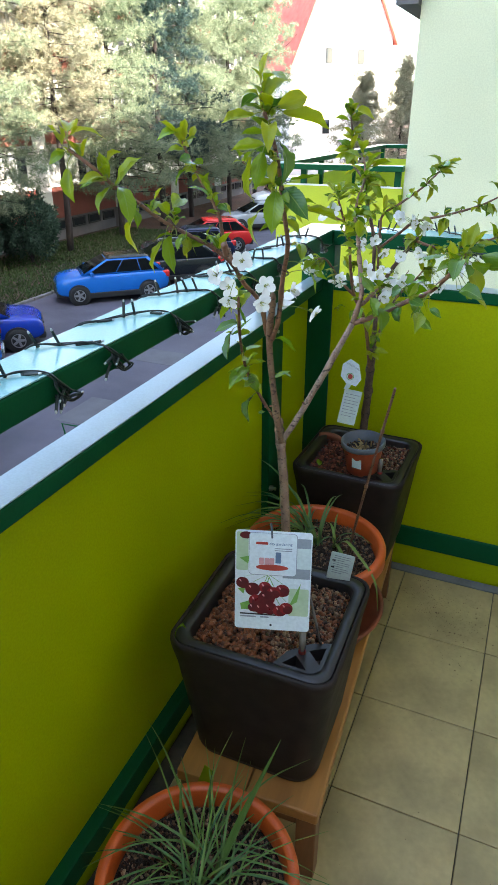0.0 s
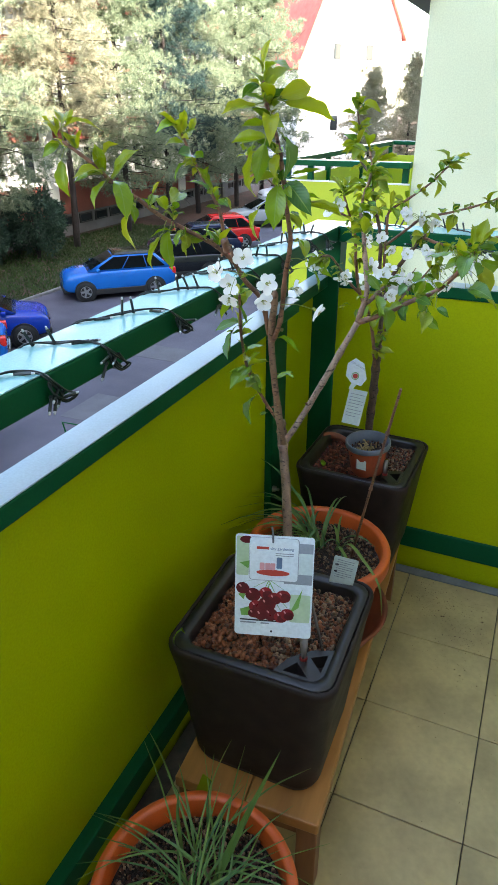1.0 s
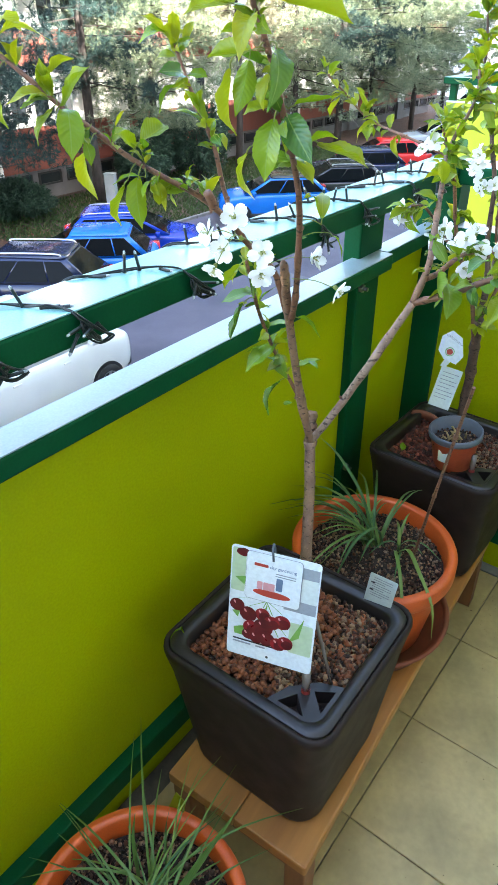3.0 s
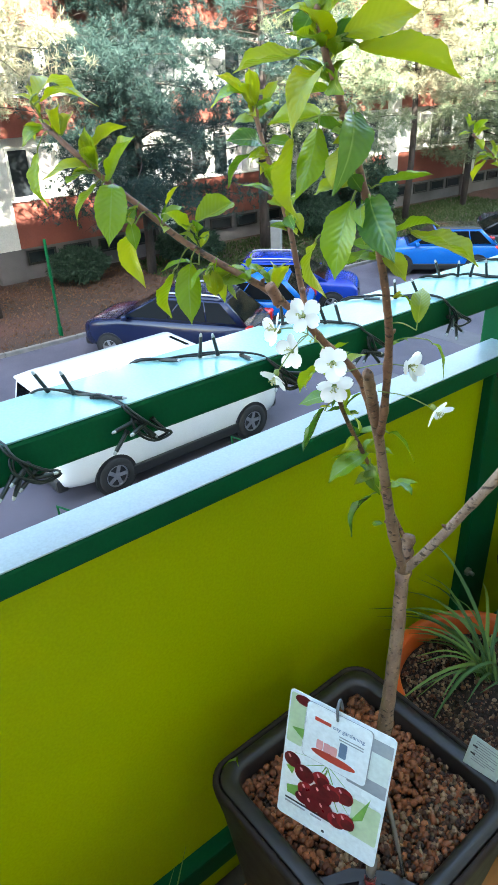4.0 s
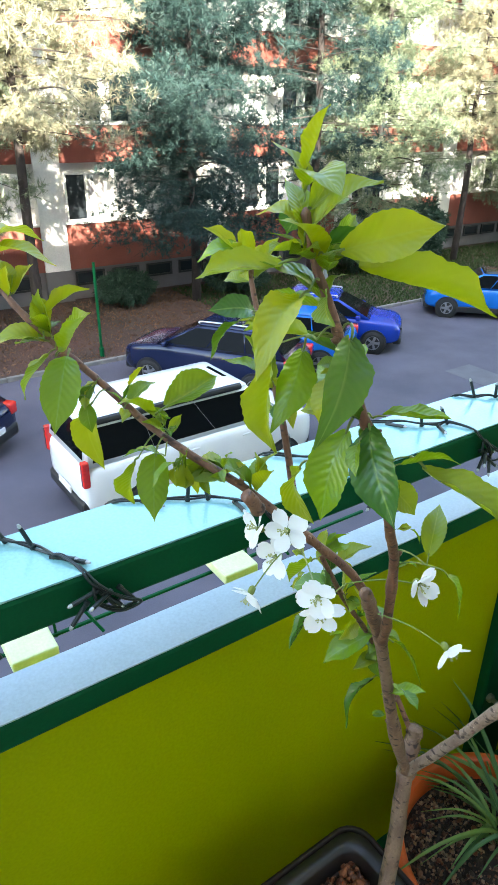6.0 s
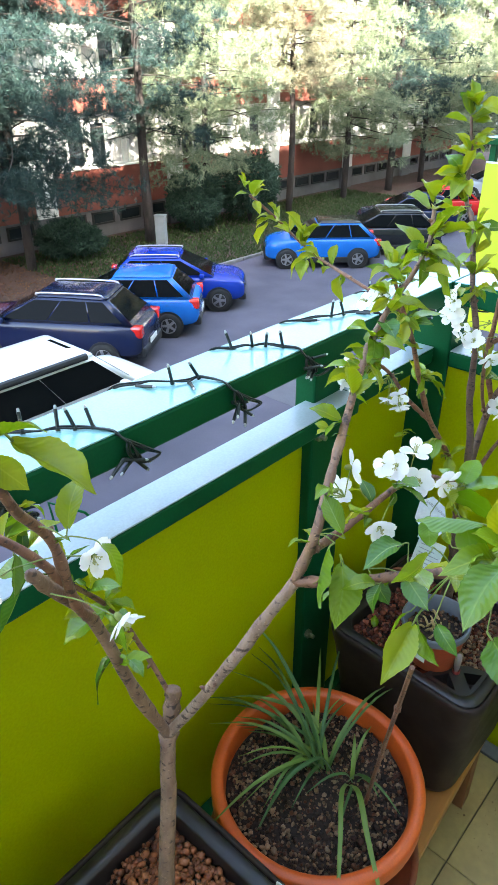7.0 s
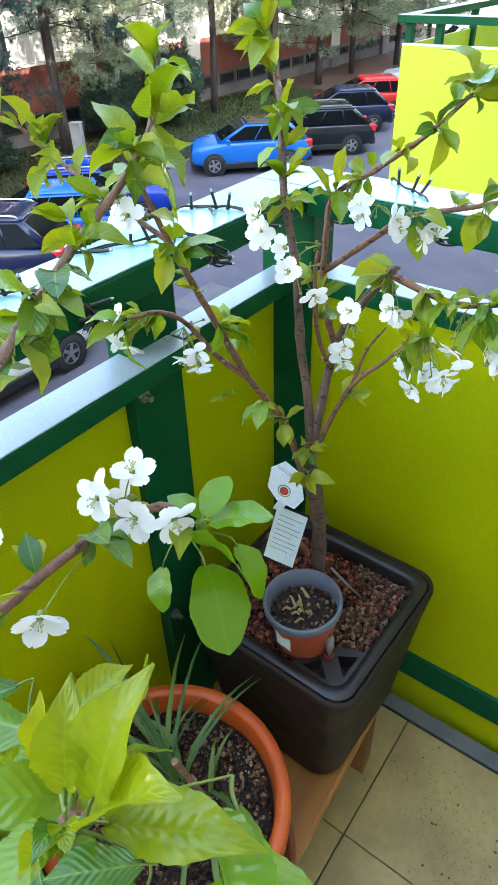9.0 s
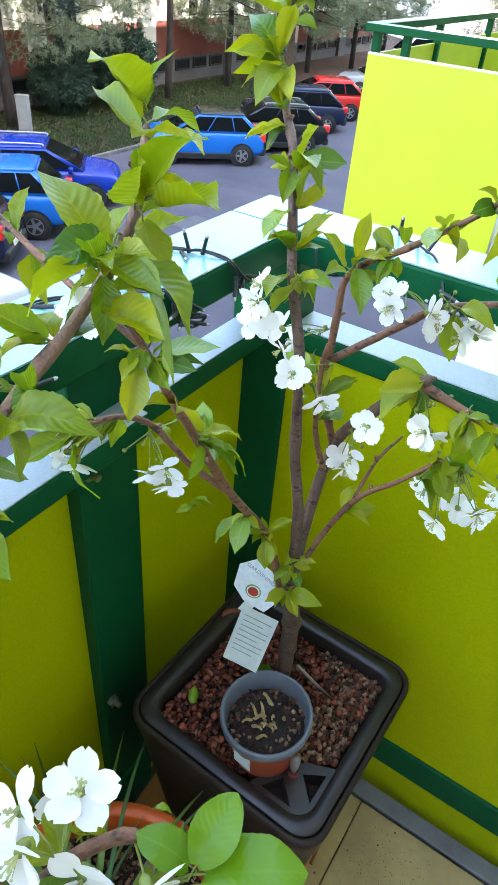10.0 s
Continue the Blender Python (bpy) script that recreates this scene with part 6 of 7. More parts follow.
leaf_at((0.242, 0.102, 1.4212), (0.222, 0.075, 1.409), (0.209, 0.072, 1.357), 1)
leaf_at((0.245, 0.122, 1.3733), (0.256, 0.125, 1.3764), (0.29, 0.139, 1.3855), 0)
leaf_at((0.245, 0.125, 1.3672), (0.249, 0.123, 1.3682), (0.288, 0.093, 1.3386), 0)
leaf_at((0.245, 0.124, 1.3682), (0.241, 0.115, 1.3662), (0.246, 0.087, 1.3192), 0)
leaf_at((0.244, 0.14, 1.3345), (0.265, 0.151, 1.3427), (0.309, 0.165, 1.3141), 1)
leaf_at((0.244, 0.138, 1.3386), (0.257, 0.143, 1.3427), (0.275, 0.168, 1.3529), 1)
leaf_at((0.245, 0.133, 1.3498), (0.22, 0.1, 1.3366), (0.201, 0.099, 1.2968), 1)
leaf_at((0.237, 0.168, 1.2631), (0.259, 0.178, 1.2662), (0.249, 0.194, 1.2978), 1)
leaf_at((0.229, 0.18, 1.2407), (0.261, 0.197, 1.2438), (0.282, 0.207, 1.2213), 0)
leaf_at((0.0485, 0.0239, 1.3733), (0.0519, 0.0207, 1.3743), (0.092, 0.0341, 1.4008), 1)
leaf_at((0.0347, 0.0094, 1.3917), (0.0439, 0.015, 1.3998), (0.037, 0.0453, 1.4161), 1)
leaf_at((0.0393, 0.0142, 1.3855), (0.0427, 0.0101, 1.3825), (0.0049, 0.0036, 1.3692), 0)
leaf_at((0.045, 0.021, 1.3774), (0.0473, 0.0139, 1.3723), (0.037, -0.0117, 1.3468), 1)
leaf_at((0.0737, 0.0439, 1.3498), (0.0725, 0.0299, 1.3366), (0.0496, 0.0268, 1.2948), 1)
leaf_at((0.0989, 0.0628, 1.3254), (0.1081, 0.0695, 1.3407), (0.0989, 0.1208, 1.3509), 1)
leaf_at((0.0978, 0.0609, 1.3274), (0.1035, 0.0637, 1.3345), (0.1046, 0.0396, 1.36), 1)
leaf_at((0.1092, 0.0694, 1.3192), (0.1092, 0.0604, 1.309), (0.0943, 0.06, 1.2631), 0)
leaf_at((0.1035, 0.0657, 1.3233), (0.1012, 0.0478, 1.3019), (0.0748, 0.0438, 1.2631), 1)
leaf_at((0.0507, 0.0258, 1.3702), (0.0553, 0.0236, 1.3702), (0.0943, -0.002, 1.3458), 0)
leaf_at((0.1092, 0.0704, 1.3182), (0.1115, 0.0613, 1.309), (0.0863, 0.0443, 1.307), 0)
leaf_at((0.0049, -0.0054, 1.4172), (0.0106, -0.0076, 1.4335), (0.0358, 0.0244, 1.4478), 1)
leaf_at((0.0049, -0.0054, 1.4172), (0.0095, -0.0106, 1.4376), (-0.0158, 0.0334, 1.46), 1)
leaf_at((0.0106, -0.0036, 1.4131), (0.0072, -0.0155, 1.3968), (0.0129, -0.0297, 1.358), 1)
leaf_at((0.15, 0.192, 1.1805), (0.15, 0.187, 1.1805), (0.173, 0.175, 1.1581), 0)
leaf_at((0.14, 0.218, 1.1377), (0.133, 0.203, 1.1336), (0.137, 0.16, 1.0999), 0)
leaf_at((0.126, 0.278, 1.0428), (0.13, 0.279, 1.0469), (0.114, 0.225, 1.0306), 0)
leaf_at((0.142, 0.294, 0.9949), (0.137, 0.281, 0.9898), (0.126, 0.232, 0.9724), 0)
leaf_at((0.194, 0.217, 1.1234), (0.204, 0.22, 1.1265), (0.239, 0.234, 1.1163), 0)
leaf_at((0.192, 0.241, 1.0418), (0.193, 0.238, 1.0449), (0.219, 0.259, 1.0591), 0)
leaf_at((0.128, 0.284, 1.0306), (0.131, 0.283, 1.0336), (0.15, 0.264, 1.0071), 0)
leaf_at((0.154, 0.182, 1.1968), (0.152, 0.173, 1.1968), (0.126, 0.169, 1.1642), 1)
leaf_at((0.0806, 0.1566, 1.4212), (0.0851, 0.1544, 1.4253), (0.0966, 0.1379, 1.4488), 1)
leaf_at((0.0806, 0.1566, 1.4212), (0.0909, 0.1592, 1.4253), (0.097, 0.169, 1.4457), 1)
leaf_at((0.0955, 0.154, 1.3937), (0.0978, 0.1499, 1.3937), (0.1069, 0.1135, 1.4029), 0)
leaf_at((0.0978, 0.1539, 1.3906), (0.092, 0.1411, 1.3866), (0.0783, 0.1197, 1.3631), 0)
leaf_at((0.139, 0.1452, 1.3305), (0.1413, 0.1411, 1.3315), (0.1253, 0.1328, 1.3325), 1)
leaf_at((0.234, 0.091, 1.458), (0.25, 0.092, 1.4651), (0.288, 0.118, 1.4753), 1)
leaf_at((0.234, 0.091, 1.458), (0.226, 0.078, 1.4569), (0.196, 0.052, 1.4396), 1)
leaf_at((0.236, 0.093, 1.4498), (0.245, 0.075, 1.4457), (0.262, 0.035, 1.4345), 1)
leaf_at((0.345, 0.531, 1.153), (0.353, 0.544, 1.161), (0.354, 0.571, 1.175), -1)
leaf_at((0.345, 0.531, 1.153), (0.356, 0.544, 1.158), (0.390, 0.567, 1.162), -1)
leaf_at((0.345, 0.531, 1.153), (0.349, 0.532, 1.150), (0.400, 0.539, 1.142), -1)
leaf_at((0.345, 0.531, 1.153), (0.359, 0.534, 1.129), (0.399, 0.512, 1.094), -2)
leaf_at((0.345, 0.531, 1.153), (0.370, 0.553, 1.138), (0.399, 0.549, 1.113), -1)
leaf_at((0.345, 0.531, 1.153), (0.351, 0.543, 1.161), (0.330, 0.539, 1.173), -1)
leaf_at((0.345, 0.531, 1.153), (0.337, 0.519, 1.127), (0.347, 0.499, 1.109), -1)
# the outermost bough's crown of broad leaves, and those at the elbow
leaf_at((0.469, 0.356, 1.257), (0.466, 0.338, 1.253), (0.460, 0.290, 1.236), 2)
leaf_at((0.469, 0.356, 1.2568), (0.475, 0.362, 1.268), (0.480, 0.375, 1.316), 3, 0.3)
leaf_at((0.469, 0.356, 1.2568), (0.478, 0.358, 1.268), (0.496, 0.370, 1.308), 3, -0.4)
leaf_at((0.469, 0.356, 1.2568), (0.466, 0.360, 1.266), (0.466, 0.368, 1.304), 3, 0.6)
leaf_at((0.469, 0.356, 1.2568), (0.480, 0.361, 1.264), (0.523, 0.378, 1.283), 3)
leaf_at((0.469, 0.356, 1.257), (0.493, 0.379, 1.254), (0.541, 0.366, 1.241), 2)
leaf_at((0.469, 0.356, 1.257), (0.482, 0.354, 1.247), (0.522, 0.376, 1.219), 2)
leaf_at((0.469, 0.356, 1.257), (0.478, 0.353, 1.240), (0.510, 0.342, 1.192), 3)
leaf_at((0.469, 0.356, 1.257), (0.471, 0.347, 1.244), (0.491, 0.311, 1.233), 2)
leaf_at((0.469, 0.356, 1.257), (0.448, 0.382, 1.247), (0.463, 0.409, 1.255), 3)
leaf_at((0.469, 0.356, 1.257), (0.440, 0.378, 1.248), (0.443, 0.411, 1.252), 3)
leaf_at((0.469, 0.356, 1.257), (0.498, 0.358, 1.274), (0.484, 0.340, 1.285), 2)
leaf_at((0.469, 0.356, 1.257), (0.439, 0.368, 1.253), (0.393, 0.356, 1.258), 2)
leaf_at((0.455, 0.368, 1.230), (0.445, 0.347, 1.244), (0.442, 0.328, 1.257), 2)
leaf_at((0.455, 0.368, 1.230), (0.424, 0.358, 1.236), (0.411, 0.368, 1.240), 3)
leaf_at((0.385, 0.384, 1.1693), (0.373, 0.394, 1.186), (0.360, 0.352, 1.189), 2)
leaf_at((0.418, 0.392, 1.1866), (0.401, 0.381, 1.202), (0.405, 0.347, 1.184), 3)
leaf_at((0.34, 0.372, 1.1438), (0.330, 0.376, 1.154), (0.366, 0.336, 1.129), 2)
leaf_at((0.304, 0.374, 1.1724), (0.322, 0.369, 1.168), (0.327, 0.310, 1.151), 2)
leaf_at((0.304, 0.374, 1.1724), (0.324, 0.383, 1.179), (0.302, 0.378, 1.211), 2)
leaf_at((0.304, 0.374, 1.1724), (0.312, 0.400, 1.172), (0.305, 0.435, 1.180), 3)
leaf_at((0.418, 0.392, 1.1866), (0.410, 0.353, 1.158), (0.420, 0.298, 1.144), 3)
leaf_at((0.418, 0.392, 1.1866), (0.410, 0.362, 1.151), (0.432, 0.344, 1.128), 2)
leaf_at((0.418, 0.392, 1.1866), (0.426, 0.356, 1.166), (0.448, 0.341, 1.158), 2)
leaf_at((0.455, 0.368, 1.230), (0.473, 0.324, 1.209), (0.509, 0.289, 1.210), 2)
leaf_at((0.455, 0.368, 1.230), (0.483, 0.328, 1.208), (0.530, 0.340, 1.192), 3)
leaf_at((0.455, 0.368, 1.230), (0.479, 0.346, 1.211), (0.482, 0.314, 1.198), 2)
leaf_at((0.418, 0.392, 1.1866), (0.400, 0.361, 1.156), (0.388, 0.342, 1.149), 2)
leaf_at((0.385, 0.384, 1.1693), (0.356, 0.380, 1.156), (0.381, 0.373, 1.134), 2)
leaf_at((0.469, 0.356, 1.257), (0.497, 0.394, 1.237), (0.538, 0.358, 1.219), 2)
leaf_at((0.455, 0.368, 1.230), (0.482, 0.366, 1.215), (0.497, 0.336, 1.197), 2)
# small young tufts at the buds
spray((-0.002, -0.0011, 1.4141), (-0.4, -0.2, 0.9), 10, 0.032, 0.95)
spray((0.0439, 0.017, 1.3866), (-0.2, -0.3, 0.6), 7, 0.030, 0.70)
spray((0.0725, 0.0359, 1.356), (0, -0.5, -0.5), 7, 0.032, 0.50)
spray((0.0897, 0.0492, 1.3458), (0.2, 0.2, 0.9), 5, 0.030, 0.80)
spray((0.1104, 0.0684, 1.3254), (0.1, -0.2, 0.9), 6, 0.033, 0.70)
spray((0.1241, 0.0778, 1.3152), (-0.1, -0.5, -0.7), 6, 0.030, 0.40)
spray((0.1471, 0.0909, 1.3029), (0.3, 0, 0.8), 4, 0.020, 0.60)
spray((0.0794, 0.1566, 1.4223), (0, 0, 1), 10, 0.038, 0.85)
spray((0.1012, 0.1528, 1.3845), (-0.2, -0.6, 0.2), 6, 0.035, 0.60)
spray((0.1356, 0.1464, 1.3376), (0.4, -0.3, 0.3), 5, 0.027, 0.60)
spray((0.234, 0.091, 1.4559), (0, 0, 1), 4, 0.025, 0.85)
spray((0.238, 0.096, 1.4478), (0.3, -0.3, 0.5), 4, 0.030, 0.55)
spray((0.244, 0.107, 1.407), (0.2, -0.5, 0.2), 4, 0.033, 0.35)
spray((0.245, 0.124, 1.3682), (0.3, -0.4, -0.1), 4, 0.036, 0.20)
spray((0.244, 0.142, 1.3294), (0.5, -0.2, 0.1), 3, 0.033, 0.30)
spray((0.244, 0.155, 1.2866), (0.5, 0.2, 0.3), 3, 0.022, 0.40)
spray((0.228, 0.182, 1.2356), (0.5, 0.1, 0.5), 2, 0.022, 0.50)
spray((0.14, 0.222, 1.1285), (-0.5, -0.3, 0.1), 2, 0.028, 0.10)
spray((0.126, 0.265, 1.052), (-0.4, -0.4, -0.1), 2, 0.028, 0.05)
spray((0.165, 0.278, 0.9653), (-0.4, -0.5, 0.1), 2, 0.024, 0.05)
spray((0.192, 0.24, 1.0571), (0.6, 0.1, 0.1), 2, 0.024, 0.10)
spray((0.165, 0.165, 1.205), (-0.3, -0.5, -0.5), 2, 0.030, 0.20)
spray((0.176, 0.141, 1.2376), (0.3, -0.4, 0.3), 2, 0.022, 0.30)
spray((0.210, 0.690, 1.380), (0, 0, 1), 8, 0.046, 0.95)
spray((0.222, 0.668, 1.352), (0.5, -0.2, 0.5), 7, 0.050, 0.8)
leaf_at((0.222, 0.66, 1.345), (0.232, 0.652, 1.337), (0.282, 0.657, 1.308), 2)
leaf_at((0.222, 0.66, 1.345), (0.236, 0.645, 1.345), (0.285, 0.640, 1.335), 3)
spray((0.228, 0.64, 1.3396), (0.4, -0.4, 0.4), 7, 0.044, 0.80)
spray((0.231, 0.59, 1.307), (-0.2, -0.5, 0.4), 6, 0.047, 0.75)
spray((0.243, 0.535, 1.2825), (0.5, -0.2, 0.2), 5, 0.044, 0.65)
spray((0.255, 0.5, 1.2703), (-0.5, -0.2, 0.3), 5, 0.038, 0.75)
spray((0.277, 0.444, 1.2295), (-0.6, -0.3, 0.2), 3, 0.031, 0.70)
spray((0.293, 0.404, 1.2019), (0.3, -0.5, 0.2), 3, 0.036, 0.55)
spray((0.308, 0.372, 1.1642), (-0.5, -0.5, 0.3), 3, 0.034, 0.75)
spray((0.372, 0.382, 1.1642), (-0.1, -0.6, -0.2), 3, 0.037, 0.15)
spray((0.34, 0.373, 1.1458), (-0.2, -0.6, -0.3), 3, 0.033, 0.10)
spray((0.326, 0.556, 1.148), (0.5, 0.3, -0.4), 2, 0.029, 0.00)
spray((0.325, 0.42, 1.1744), (0.2, -0.5, 0.4), 3, 0.038, 0.55)
spray((0.231, 0.086, 1.468), U, 9, 0.048, 0.9)
spray((0.231, 0.085, 1.482), U, 4, 0.052, 0.9)
spray((0.469, 0.356, 1.256), (.3, -.2, 1), 6, 0.030, 0.7)
# blossoms
bloom_at((0.172, 0.138, 1.2438), (0.227, 0.114, 1.2397), (0.55, -0.75, 0.25))
bloom_at((0.172, 0.138, 1.2438), (0.179, 0.093, 1.2193), (0.2, -0.7, -0.5))
bloom_at((0.172, 0.138, 1.2438), (0.19, 0.115, 1.2703), (0.4, -0.8, 0.3))
bloom_at((0.172, 0.138, 1.2438), (0.1654, 0.1252, 1.2295), (0.1, -0.9, 0.1))
bloom_at((0.2, 0.165, 1.2101), (0.232, 0.208, 1.2121), (0.8, -0.3, 0.3))
bloom_at((0.225, 0.175, 1.1948), (0.272, 0.198, 1.1856), (0.7, 0.1, -0.6))
bloom_at((0.172, 0.138, 1.2438), (0.1471, 0.1209, 1.2458), (-0.3, -0.8, 0.2))
bloom_at((0.2, 0.165, 1.2101), (0.214, 0.13, 1.2101), (0.6, -0.7, 0))
bloom_at((0.310, 0.516, 1.163), (0.284, 0.518, 1.165), (-0.1, -0.6, 0.7))
bloom_at((0.310, 0.516, 1.163), (0.305, 0.533, 1.182), (0.3, -0.3, 0.9))
bloom_at((0.323, 0.541, 1.152), (0.345, 0.526, 1.168), (0.7, -0.5, -0.1))
bloom_at((0.313, 0.486, 1.157), (0.330, 0.433, 1.160), (0.4, -0.6, 0.1))
bloom_at((0.310, 0.516, 1.163), (0.301, 0.506, 1.178), (0.2, -0.7, 0.6))
bloom_at((0.310, 0.516, 1.163), (0.321, 0.516, 1.164), (0.5, -0.6, 0.3))
bloom_at((0.310, 0.516, 1.163), (0.293, 0.536, 1.152), (-0.4, -0.3, 0.2))
bloom((0.3, 0.42, 1.185), (-.6, .2, .1), 2, 0.026)

limb, leaf_at, spray, bloom_at, bloom = cherry_tree("cherry tree with many white blossoms in the corner planter", (0.196, 1.000, 0.510), 43)
limb("trunk", [(0.196, 1, 0.505), (0.198, 0.996, 0.62), (0.205, 0.975, 0.74), (0.212, 0.945, 0.83), (0.222, 0.912, 0.905)], 0.0112, 0.0105, BARK_DARK, 1.0, 0.8)
limb("branch", [(0.21, 0.95, 0.815), (0.212, 0.915, 0.88), (0.2, 0.883, 0.983), (0.178, 0.848, 1.052), (0.174, 0.806, 1.13), (0.178, 0.765, 1.198), (0.168, 0.75, 1.24), (0.155, 0.738, 1.285)], 0.0053, 0.0023, TWIG, 0.5, 0.8)
limb("twig", [(0.168, 0.75, 1.24), (0.12, 0.752, 1.256), (0.07, 0.76, 1.268), (0.02, 0.772, 1.278), (-0.02, 0.775, 1.295), (-0.05, 0.745, 1.335), (-0.066, 0.722, 1.358)], 0.0026, 0.0016, TWIG, 0.5, 0.9)
limb("branch", [(0.178, 0.848, 1.052), (0.152, 0.824, 1.086), (0.128, 0.804, 1.128), (0.12, 0.775, 1.15), (0.112, 0.745, 1.155)], 0.0033, 0.0021, TWIG, 0.5, 0.8)
limb("branch", [(0.222, 0.912, 0.905), (0.222, 0.905, 1), (0.208, 0.905, 1.08), (0.206, 0.895, 1.175), (0.184, 0.905, 1.242), (0.152, 0.945, 1.315), (0.118, 0.985, 1.342), (0.108, 1, 1.4), (0.100, 1, 1.445)], 0.0060, 0.0021, BARK_DARK, 0.5, 0.8)
limb("branch", [(0.222, 0.912, 0.905), (0.215, 0.95, 0.99), (0.222, 0.965, 1.06), (0.262, 0.94, 1.13), (0.302, 0.922, 1.185)], 0.0062, 0.0050, BARK_DARK, 1.0, 0.8)
limb("branch", [(0.22, 0.964, 1.055), (0.206, 0.955, 1.12), (0.204, 0.958, 1.195), (0.206, 0.968, 1.23), (0.245, 0.98, 1.258), (0.292, 0.99, 1.295), (0.325, 1, 1.33)], 0.0040, 0.0019, TWIG, 0.5, 0.8)
limb("branch", [(0.222, 0.912, 0.905), (0.245, 0.922, 0.985), (0.268, 0.929, 1.038), (0.3, 0.931, 1.075), (0.328, 0.931, 1.114)], 0.0034, 0.0020, TWIG, 0.5, 0.8)
limb("twig", [(0.262, 0.928, 1.026), (0.272, 0.945, 1.075), (0.285, 0.96, 1.1)], 0.0019, 0.0011, TWIG, 0.5, 0.8)
limb("branch", [(0.3, 0.923, 1.18), (0.334, 0.925, 1.17), (0.377, 0.924, 1.166), (0.43, 0.93, 1.18), (0.48, 0.945, 1.195)], 0.0042, 0.0019, TWIG, 0.5, 0.8)
limb("branch", [(0.205, 0.956, 1.15), (0.252, 0.98, 1.19), (0.283, 0.993, 1.214), (0.345, 1.02, 1.228), (0.42, 1.05, 1.25), (0.47, 1.065, 1.275)], 0.0038, 0.0019, TWIG, 0.5, 0.8)
limb("twig", [(0.218, 0.955, 1.030), (0.214, 0.930, 1.090), (0.212, 0.925, 1.160), (0.216, 0.922, 1.185)], 0.0030, 0.0018, TWIG, 0.3, 0.8)
spray((-0.066, 0.722, 1.358), (-0.4, -0.3, 0.9), 6, 0.040, 0.95)
spray((-0.045, 0.750, 1.330), (-0.5, -0.5, -0.2), 5, 0.042, 0.9)
spray((-0.018, 0.776, 1.293), (0.3, -0.2, 0.9), 9, 0.050, 0.9)
spray((0.000, 0.775, 1.285), (0, -0.6, -0.5), 5, 0.045, 0.8)
spray((0.108, 1, 1.402), (0.2, 0, 1), 14, 0.046, 0.95)
spray((0.100, 1, 1.445), (0.1, 0, 1), 14, 0.052, 0.95)
spray((0.114, 0.99, 1.365), (-0.3, -0.4, 0.3), 12, 0.049, 0.85)
spray((0.15, 0.945, 1.312), (0.5, -0.3, 0.1), 6, 0.047, 0.85)
spray((0.184, 0.905, 1.242), (0.4, -0.3, -0.1), 8, 0.049, 0.85)
spray((0.325, 1, 1.332), (0.4, 0, 0.8), 14, 0.049, 0.90)
spray((0.3, 0.992, 1.3), (0.3, -0.5, 0.2), 8, 0.045, 0.80)
spray((0.206, 0.968, 1.232), (0.3, -0.3, 0.6), 8, 0.049, 0.85)
spray((0.24, 0.98, 1.255), (-0.1, -0.6, -0.2), 6, 0.041, 0.85)
spray((0.48, 0.945, 1.196), (0.7, 0, 0.4), 12, 0.049, 0.85)
spray((0.4, 0.926, 1.172), (0.1, -0.5, -0.3), 10, 0.047, 0.80)
spray((0.34, 0.925, 1.17), (0.1, -0.3, -0.7), 8, 0.049, 0.85)
spray((0.44, 0.932, 1.182), (0.2, -0.4, 0.5), 8, 0.044, 0.95)
spray((0.47, 1.065, 1.276), (0.6, 0.1, 0.6), 14, 0.051, 0.90)
spray((0.42, 1.05, 1.25), (0.2, -0.5, 0.2), 8, 0.045, 0.85)
spray((0.35, 1.022, 1.228), (0.2, -0.5, -0.4), 6, 0.045, 0.85)
spray((0.29, 0.995, 1.215), (0, -0.6, 0.1), 6, 0.043, 0.85)
spray((0.302, 0.922, 1.185), (-0.3, -0.5, -0.3), 8, 0.051, 0.85)
spray((0.155, 0.738, 1.287), (-0.1, -0.3, 0.9), 14, 0.049, 0.95)
spray((0.17, 0.752, 1.238), (0.2, -0.6, 0.1), 8, 0.047, 0.75)
spray((0.115, 0.75, 1.155), (-0.3, -0.5, -0.3), 8, 0.049, 0.65)
spray((0.176, 0.806, 1.13), (0.5, -0.1, 0.4), 4, 0.039, 0.85)
spray((0.2, 0.883, 0.985), (0.3, -0.4, 0.3), 8, 0.033, 0.95)
spray((0.212, 0.915, 0.89), (0.5, -0.4, 0.2), 14, 0.039, 0.95)
spray((0.222, 0.905, 0.94), (0.3, -0.5, 0.1), 10, 0.036, 0.95)
spray((0.15, 0.85, 1.02), (-0.6, -0.4, 0), 6, 0.022, 0.95)
spray((0.328, 0.931, 1.115), (0.4, -0.3, 0), 6, 0.039, 0.85)
bloom((0.184, 0.905, 1.225), (-0.4, -0.5, -0.1), 4, 0.032)
bloom((0.206, 0.892, 1.175), (0.5, -0.4, 0.1), 2, 0.030)
bloom((0.118, 0.76, 1.152), (-0.2, -0.6, -0.3), 4, 0.030)
bloom((0.128, 0.8, 1.125), (0.3, -0.4, -0.5), 3, 0.032)
bloom((0.328, 0.931, 1.112), (0.3, -0.4, -0.8), 4, 0.042)
bloom((0.345, 0.928, 1.12), (0.6, -0.1, -0.6), 3, 0.045)
bloom((0.252, 0.978, 1.225), (0.2, -0.4, 0.1), 4, 0.032)
bloom((0.285, 0.99, 1.22), (0.1, -0.5, 0), 3, 0.030)
bloom((0.302, 0.922, 1.175), (0.3, -0.4, -0.2), 3, 0.036)
bloom((0.245, 0.95, 1.105), (0.1, -0.5, -0.5), 3, 0.036)
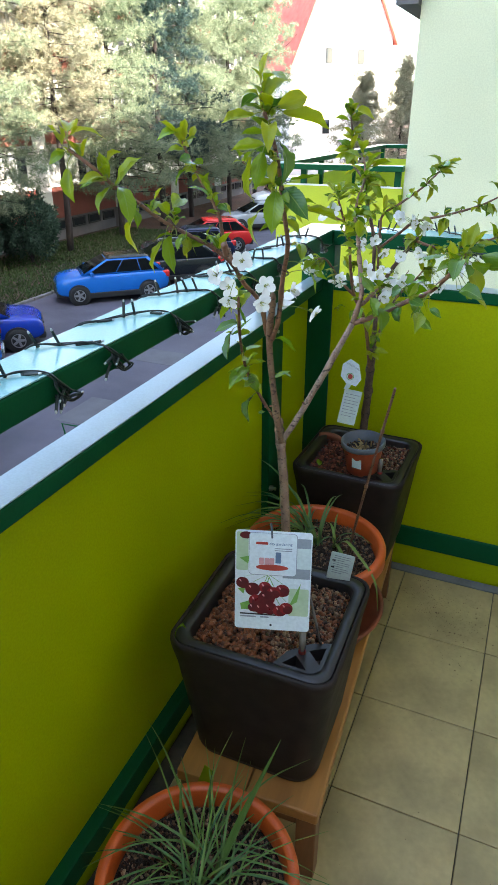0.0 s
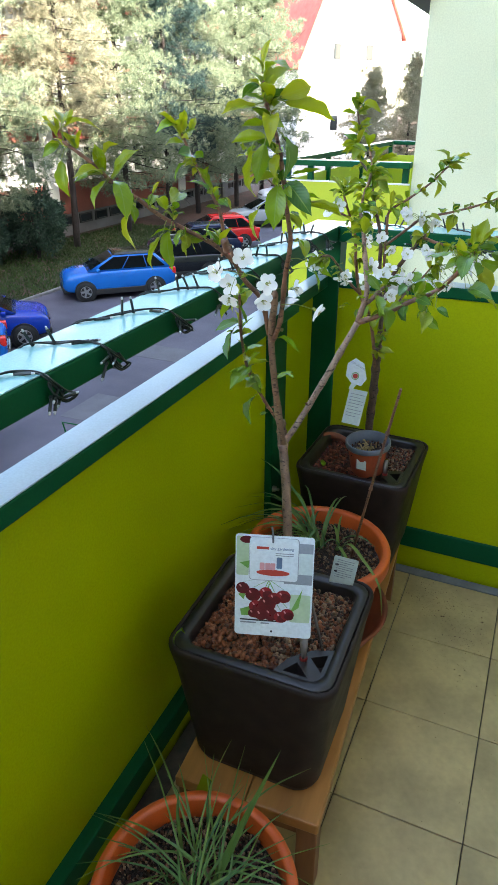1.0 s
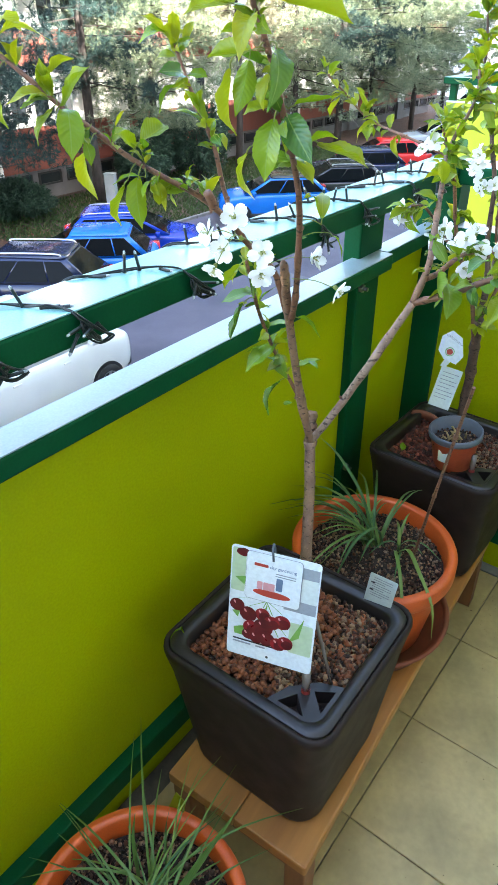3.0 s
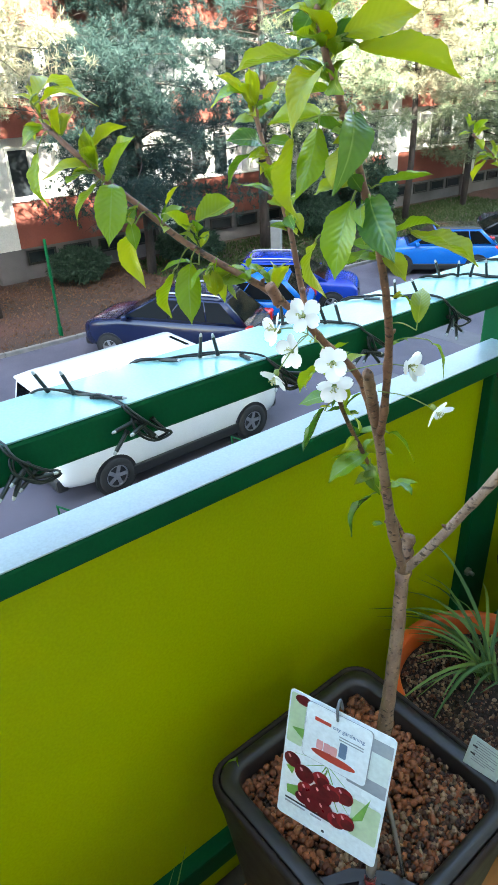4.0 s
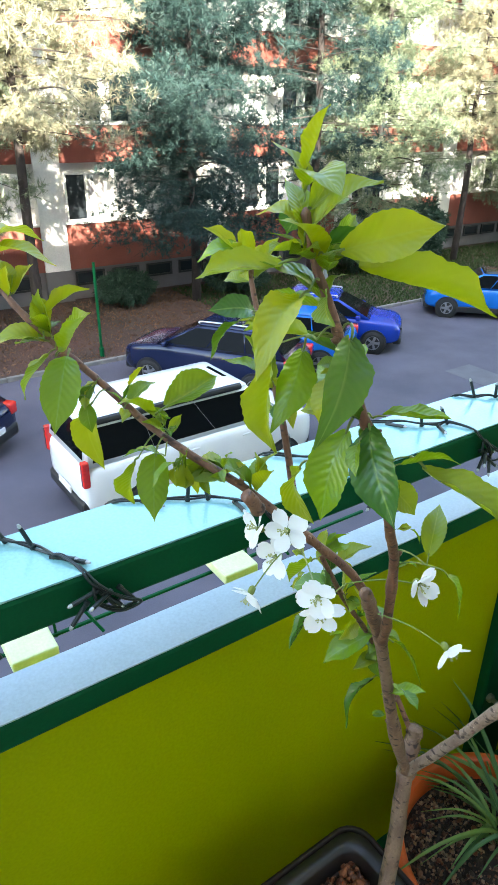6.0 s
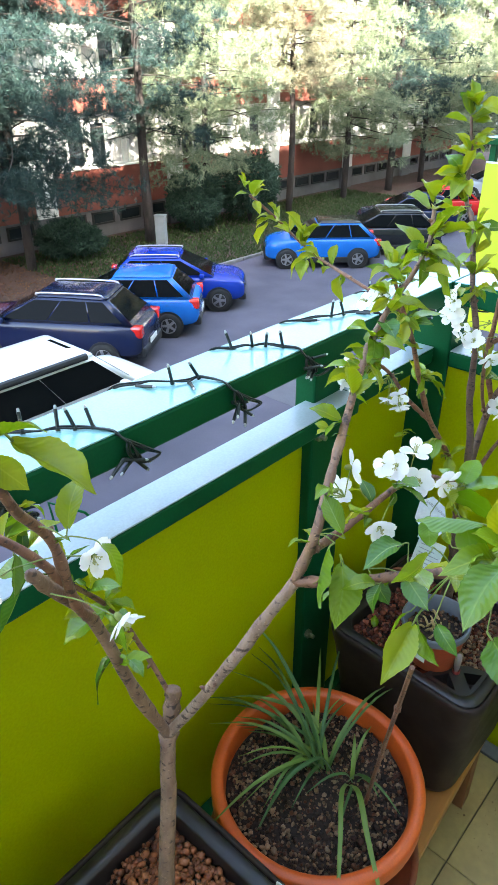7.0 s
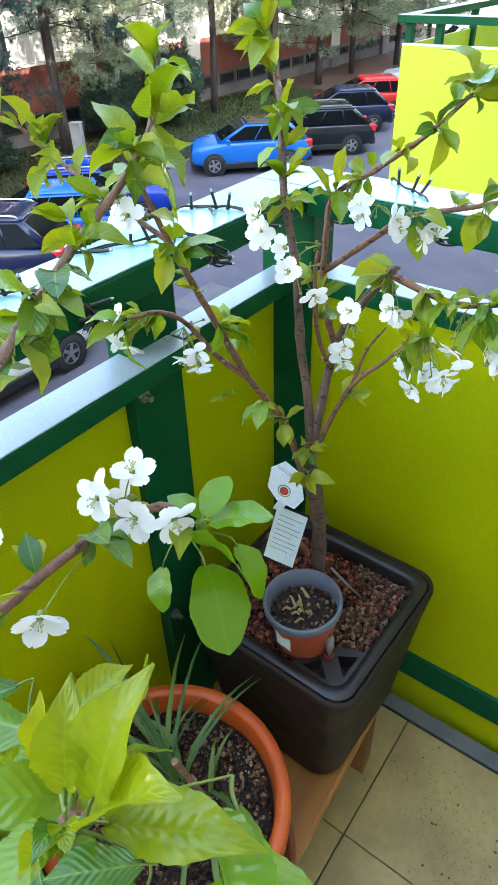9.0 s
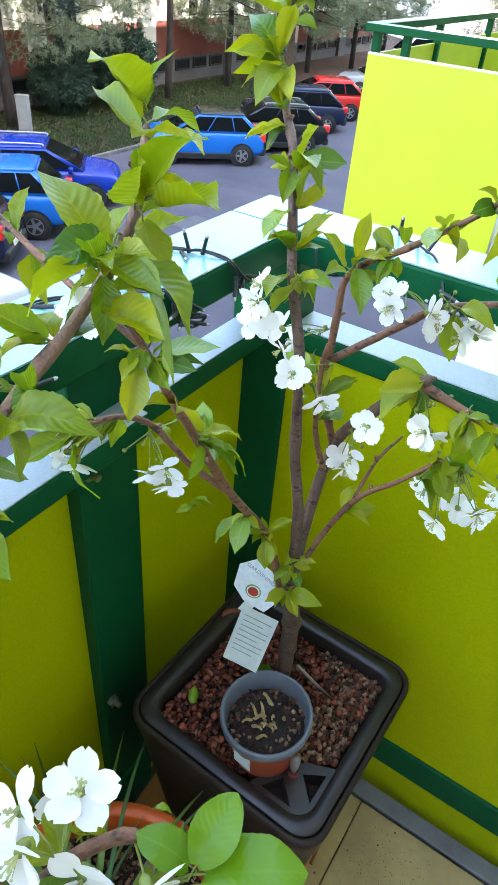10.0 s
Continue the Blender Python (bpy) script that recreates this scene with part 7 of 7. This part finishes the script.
bloom((0.38, 0.924, 1.16), (0.2, -0.2, -0.9), 3, 0.040)
bloom((0.42, 0.93, 1.172), (0.2, -0.3, -0.8), 2, 0.036)
bloom((0.2, 0.955, 1.18), (-0.6, -0.3, -0.1), 3, 0.034)
bloom((0.155, 0.742, 1.262), (-0.4, -0.3, 0.2), 2, 0.026)

# ---- floor tiles ----
tile_me = mesh_of("tile", box(-0.1488, 0.1488, -0.1488, 0.1488, -0.010, 0.0, bevel=0.0012, seg=1), TILE)
edge_me = mesh_of("tile", box(-0.0295, 0.0295, -0.1488, 0.1488, -0.010, 0.0, bevel=0.0012, seg=1), TILE)
wide_me = mesh_of("tile", box(-0.1260, 0.1260, -0.1488, 0.1488, -0.010, 0.0, bevel=0.0012, seg=1), TILE)
rt = random.Random(6)
for j in range(-13, 3):
    for i in range(0, 4):
        shared("tile", tile_me, floor, pose(0.345 + 0.15 + 0.3 * (i - 1), 0.75 + 0.3 * (j - 1) + (0), rt.uniform(-.0008, .0004)))
    shared("tile", wide_me, floor, pose(1.3735, 0.75 + 0.3 * (j - 1), 0))
    shared("tile", edge_me, floor, pose(0.015, 0.75 + 0.3 * (j - 1), 0))


# spilled soil on the tiles
rd = random.Random(19)
v, f = [], []
for _ in range(900):
    k = rd.random()
    cx, cy = (rd.gauss(0.56, 0.05), rd.gauss(1.0, 0.10)) if k < .5 else (rd.uniform(0.36, 1.2), rd.uniform(-0.6, 1.2)) if k < .7 else (rd.gauss(0.42, 0.05), rd.gauss(1.08, 0.06))
    if cy > 1.19 or cx < 0.05:
        continue
    r = rd.uniform(.0004, .0013) * (1 + 1.6 * (rd.random() < .08))
    o = len(v)
    v += [(cx + r * rd.uniform(.6, 1.3) * math.cos(a), cy + r * rd.uniform(.6, 1.3) * math.sin(a), .0006) for a in (0, 1.26, 2.5, 3.8, 5.0)] + [(cx, cy, .0006 + r * .7)]
    f += [(o + i, o + (i + 1) % 5, o + 5) for i in range(5)]
me = bpy.data.meshes.new("soil_specks")
me.from_pydata(v, [], f)
me.materials.append(LITTER)
tagged(new("soil_specks", me), "dark soil crumbs spilled on the floor tiles", "soil", kind="stuff")
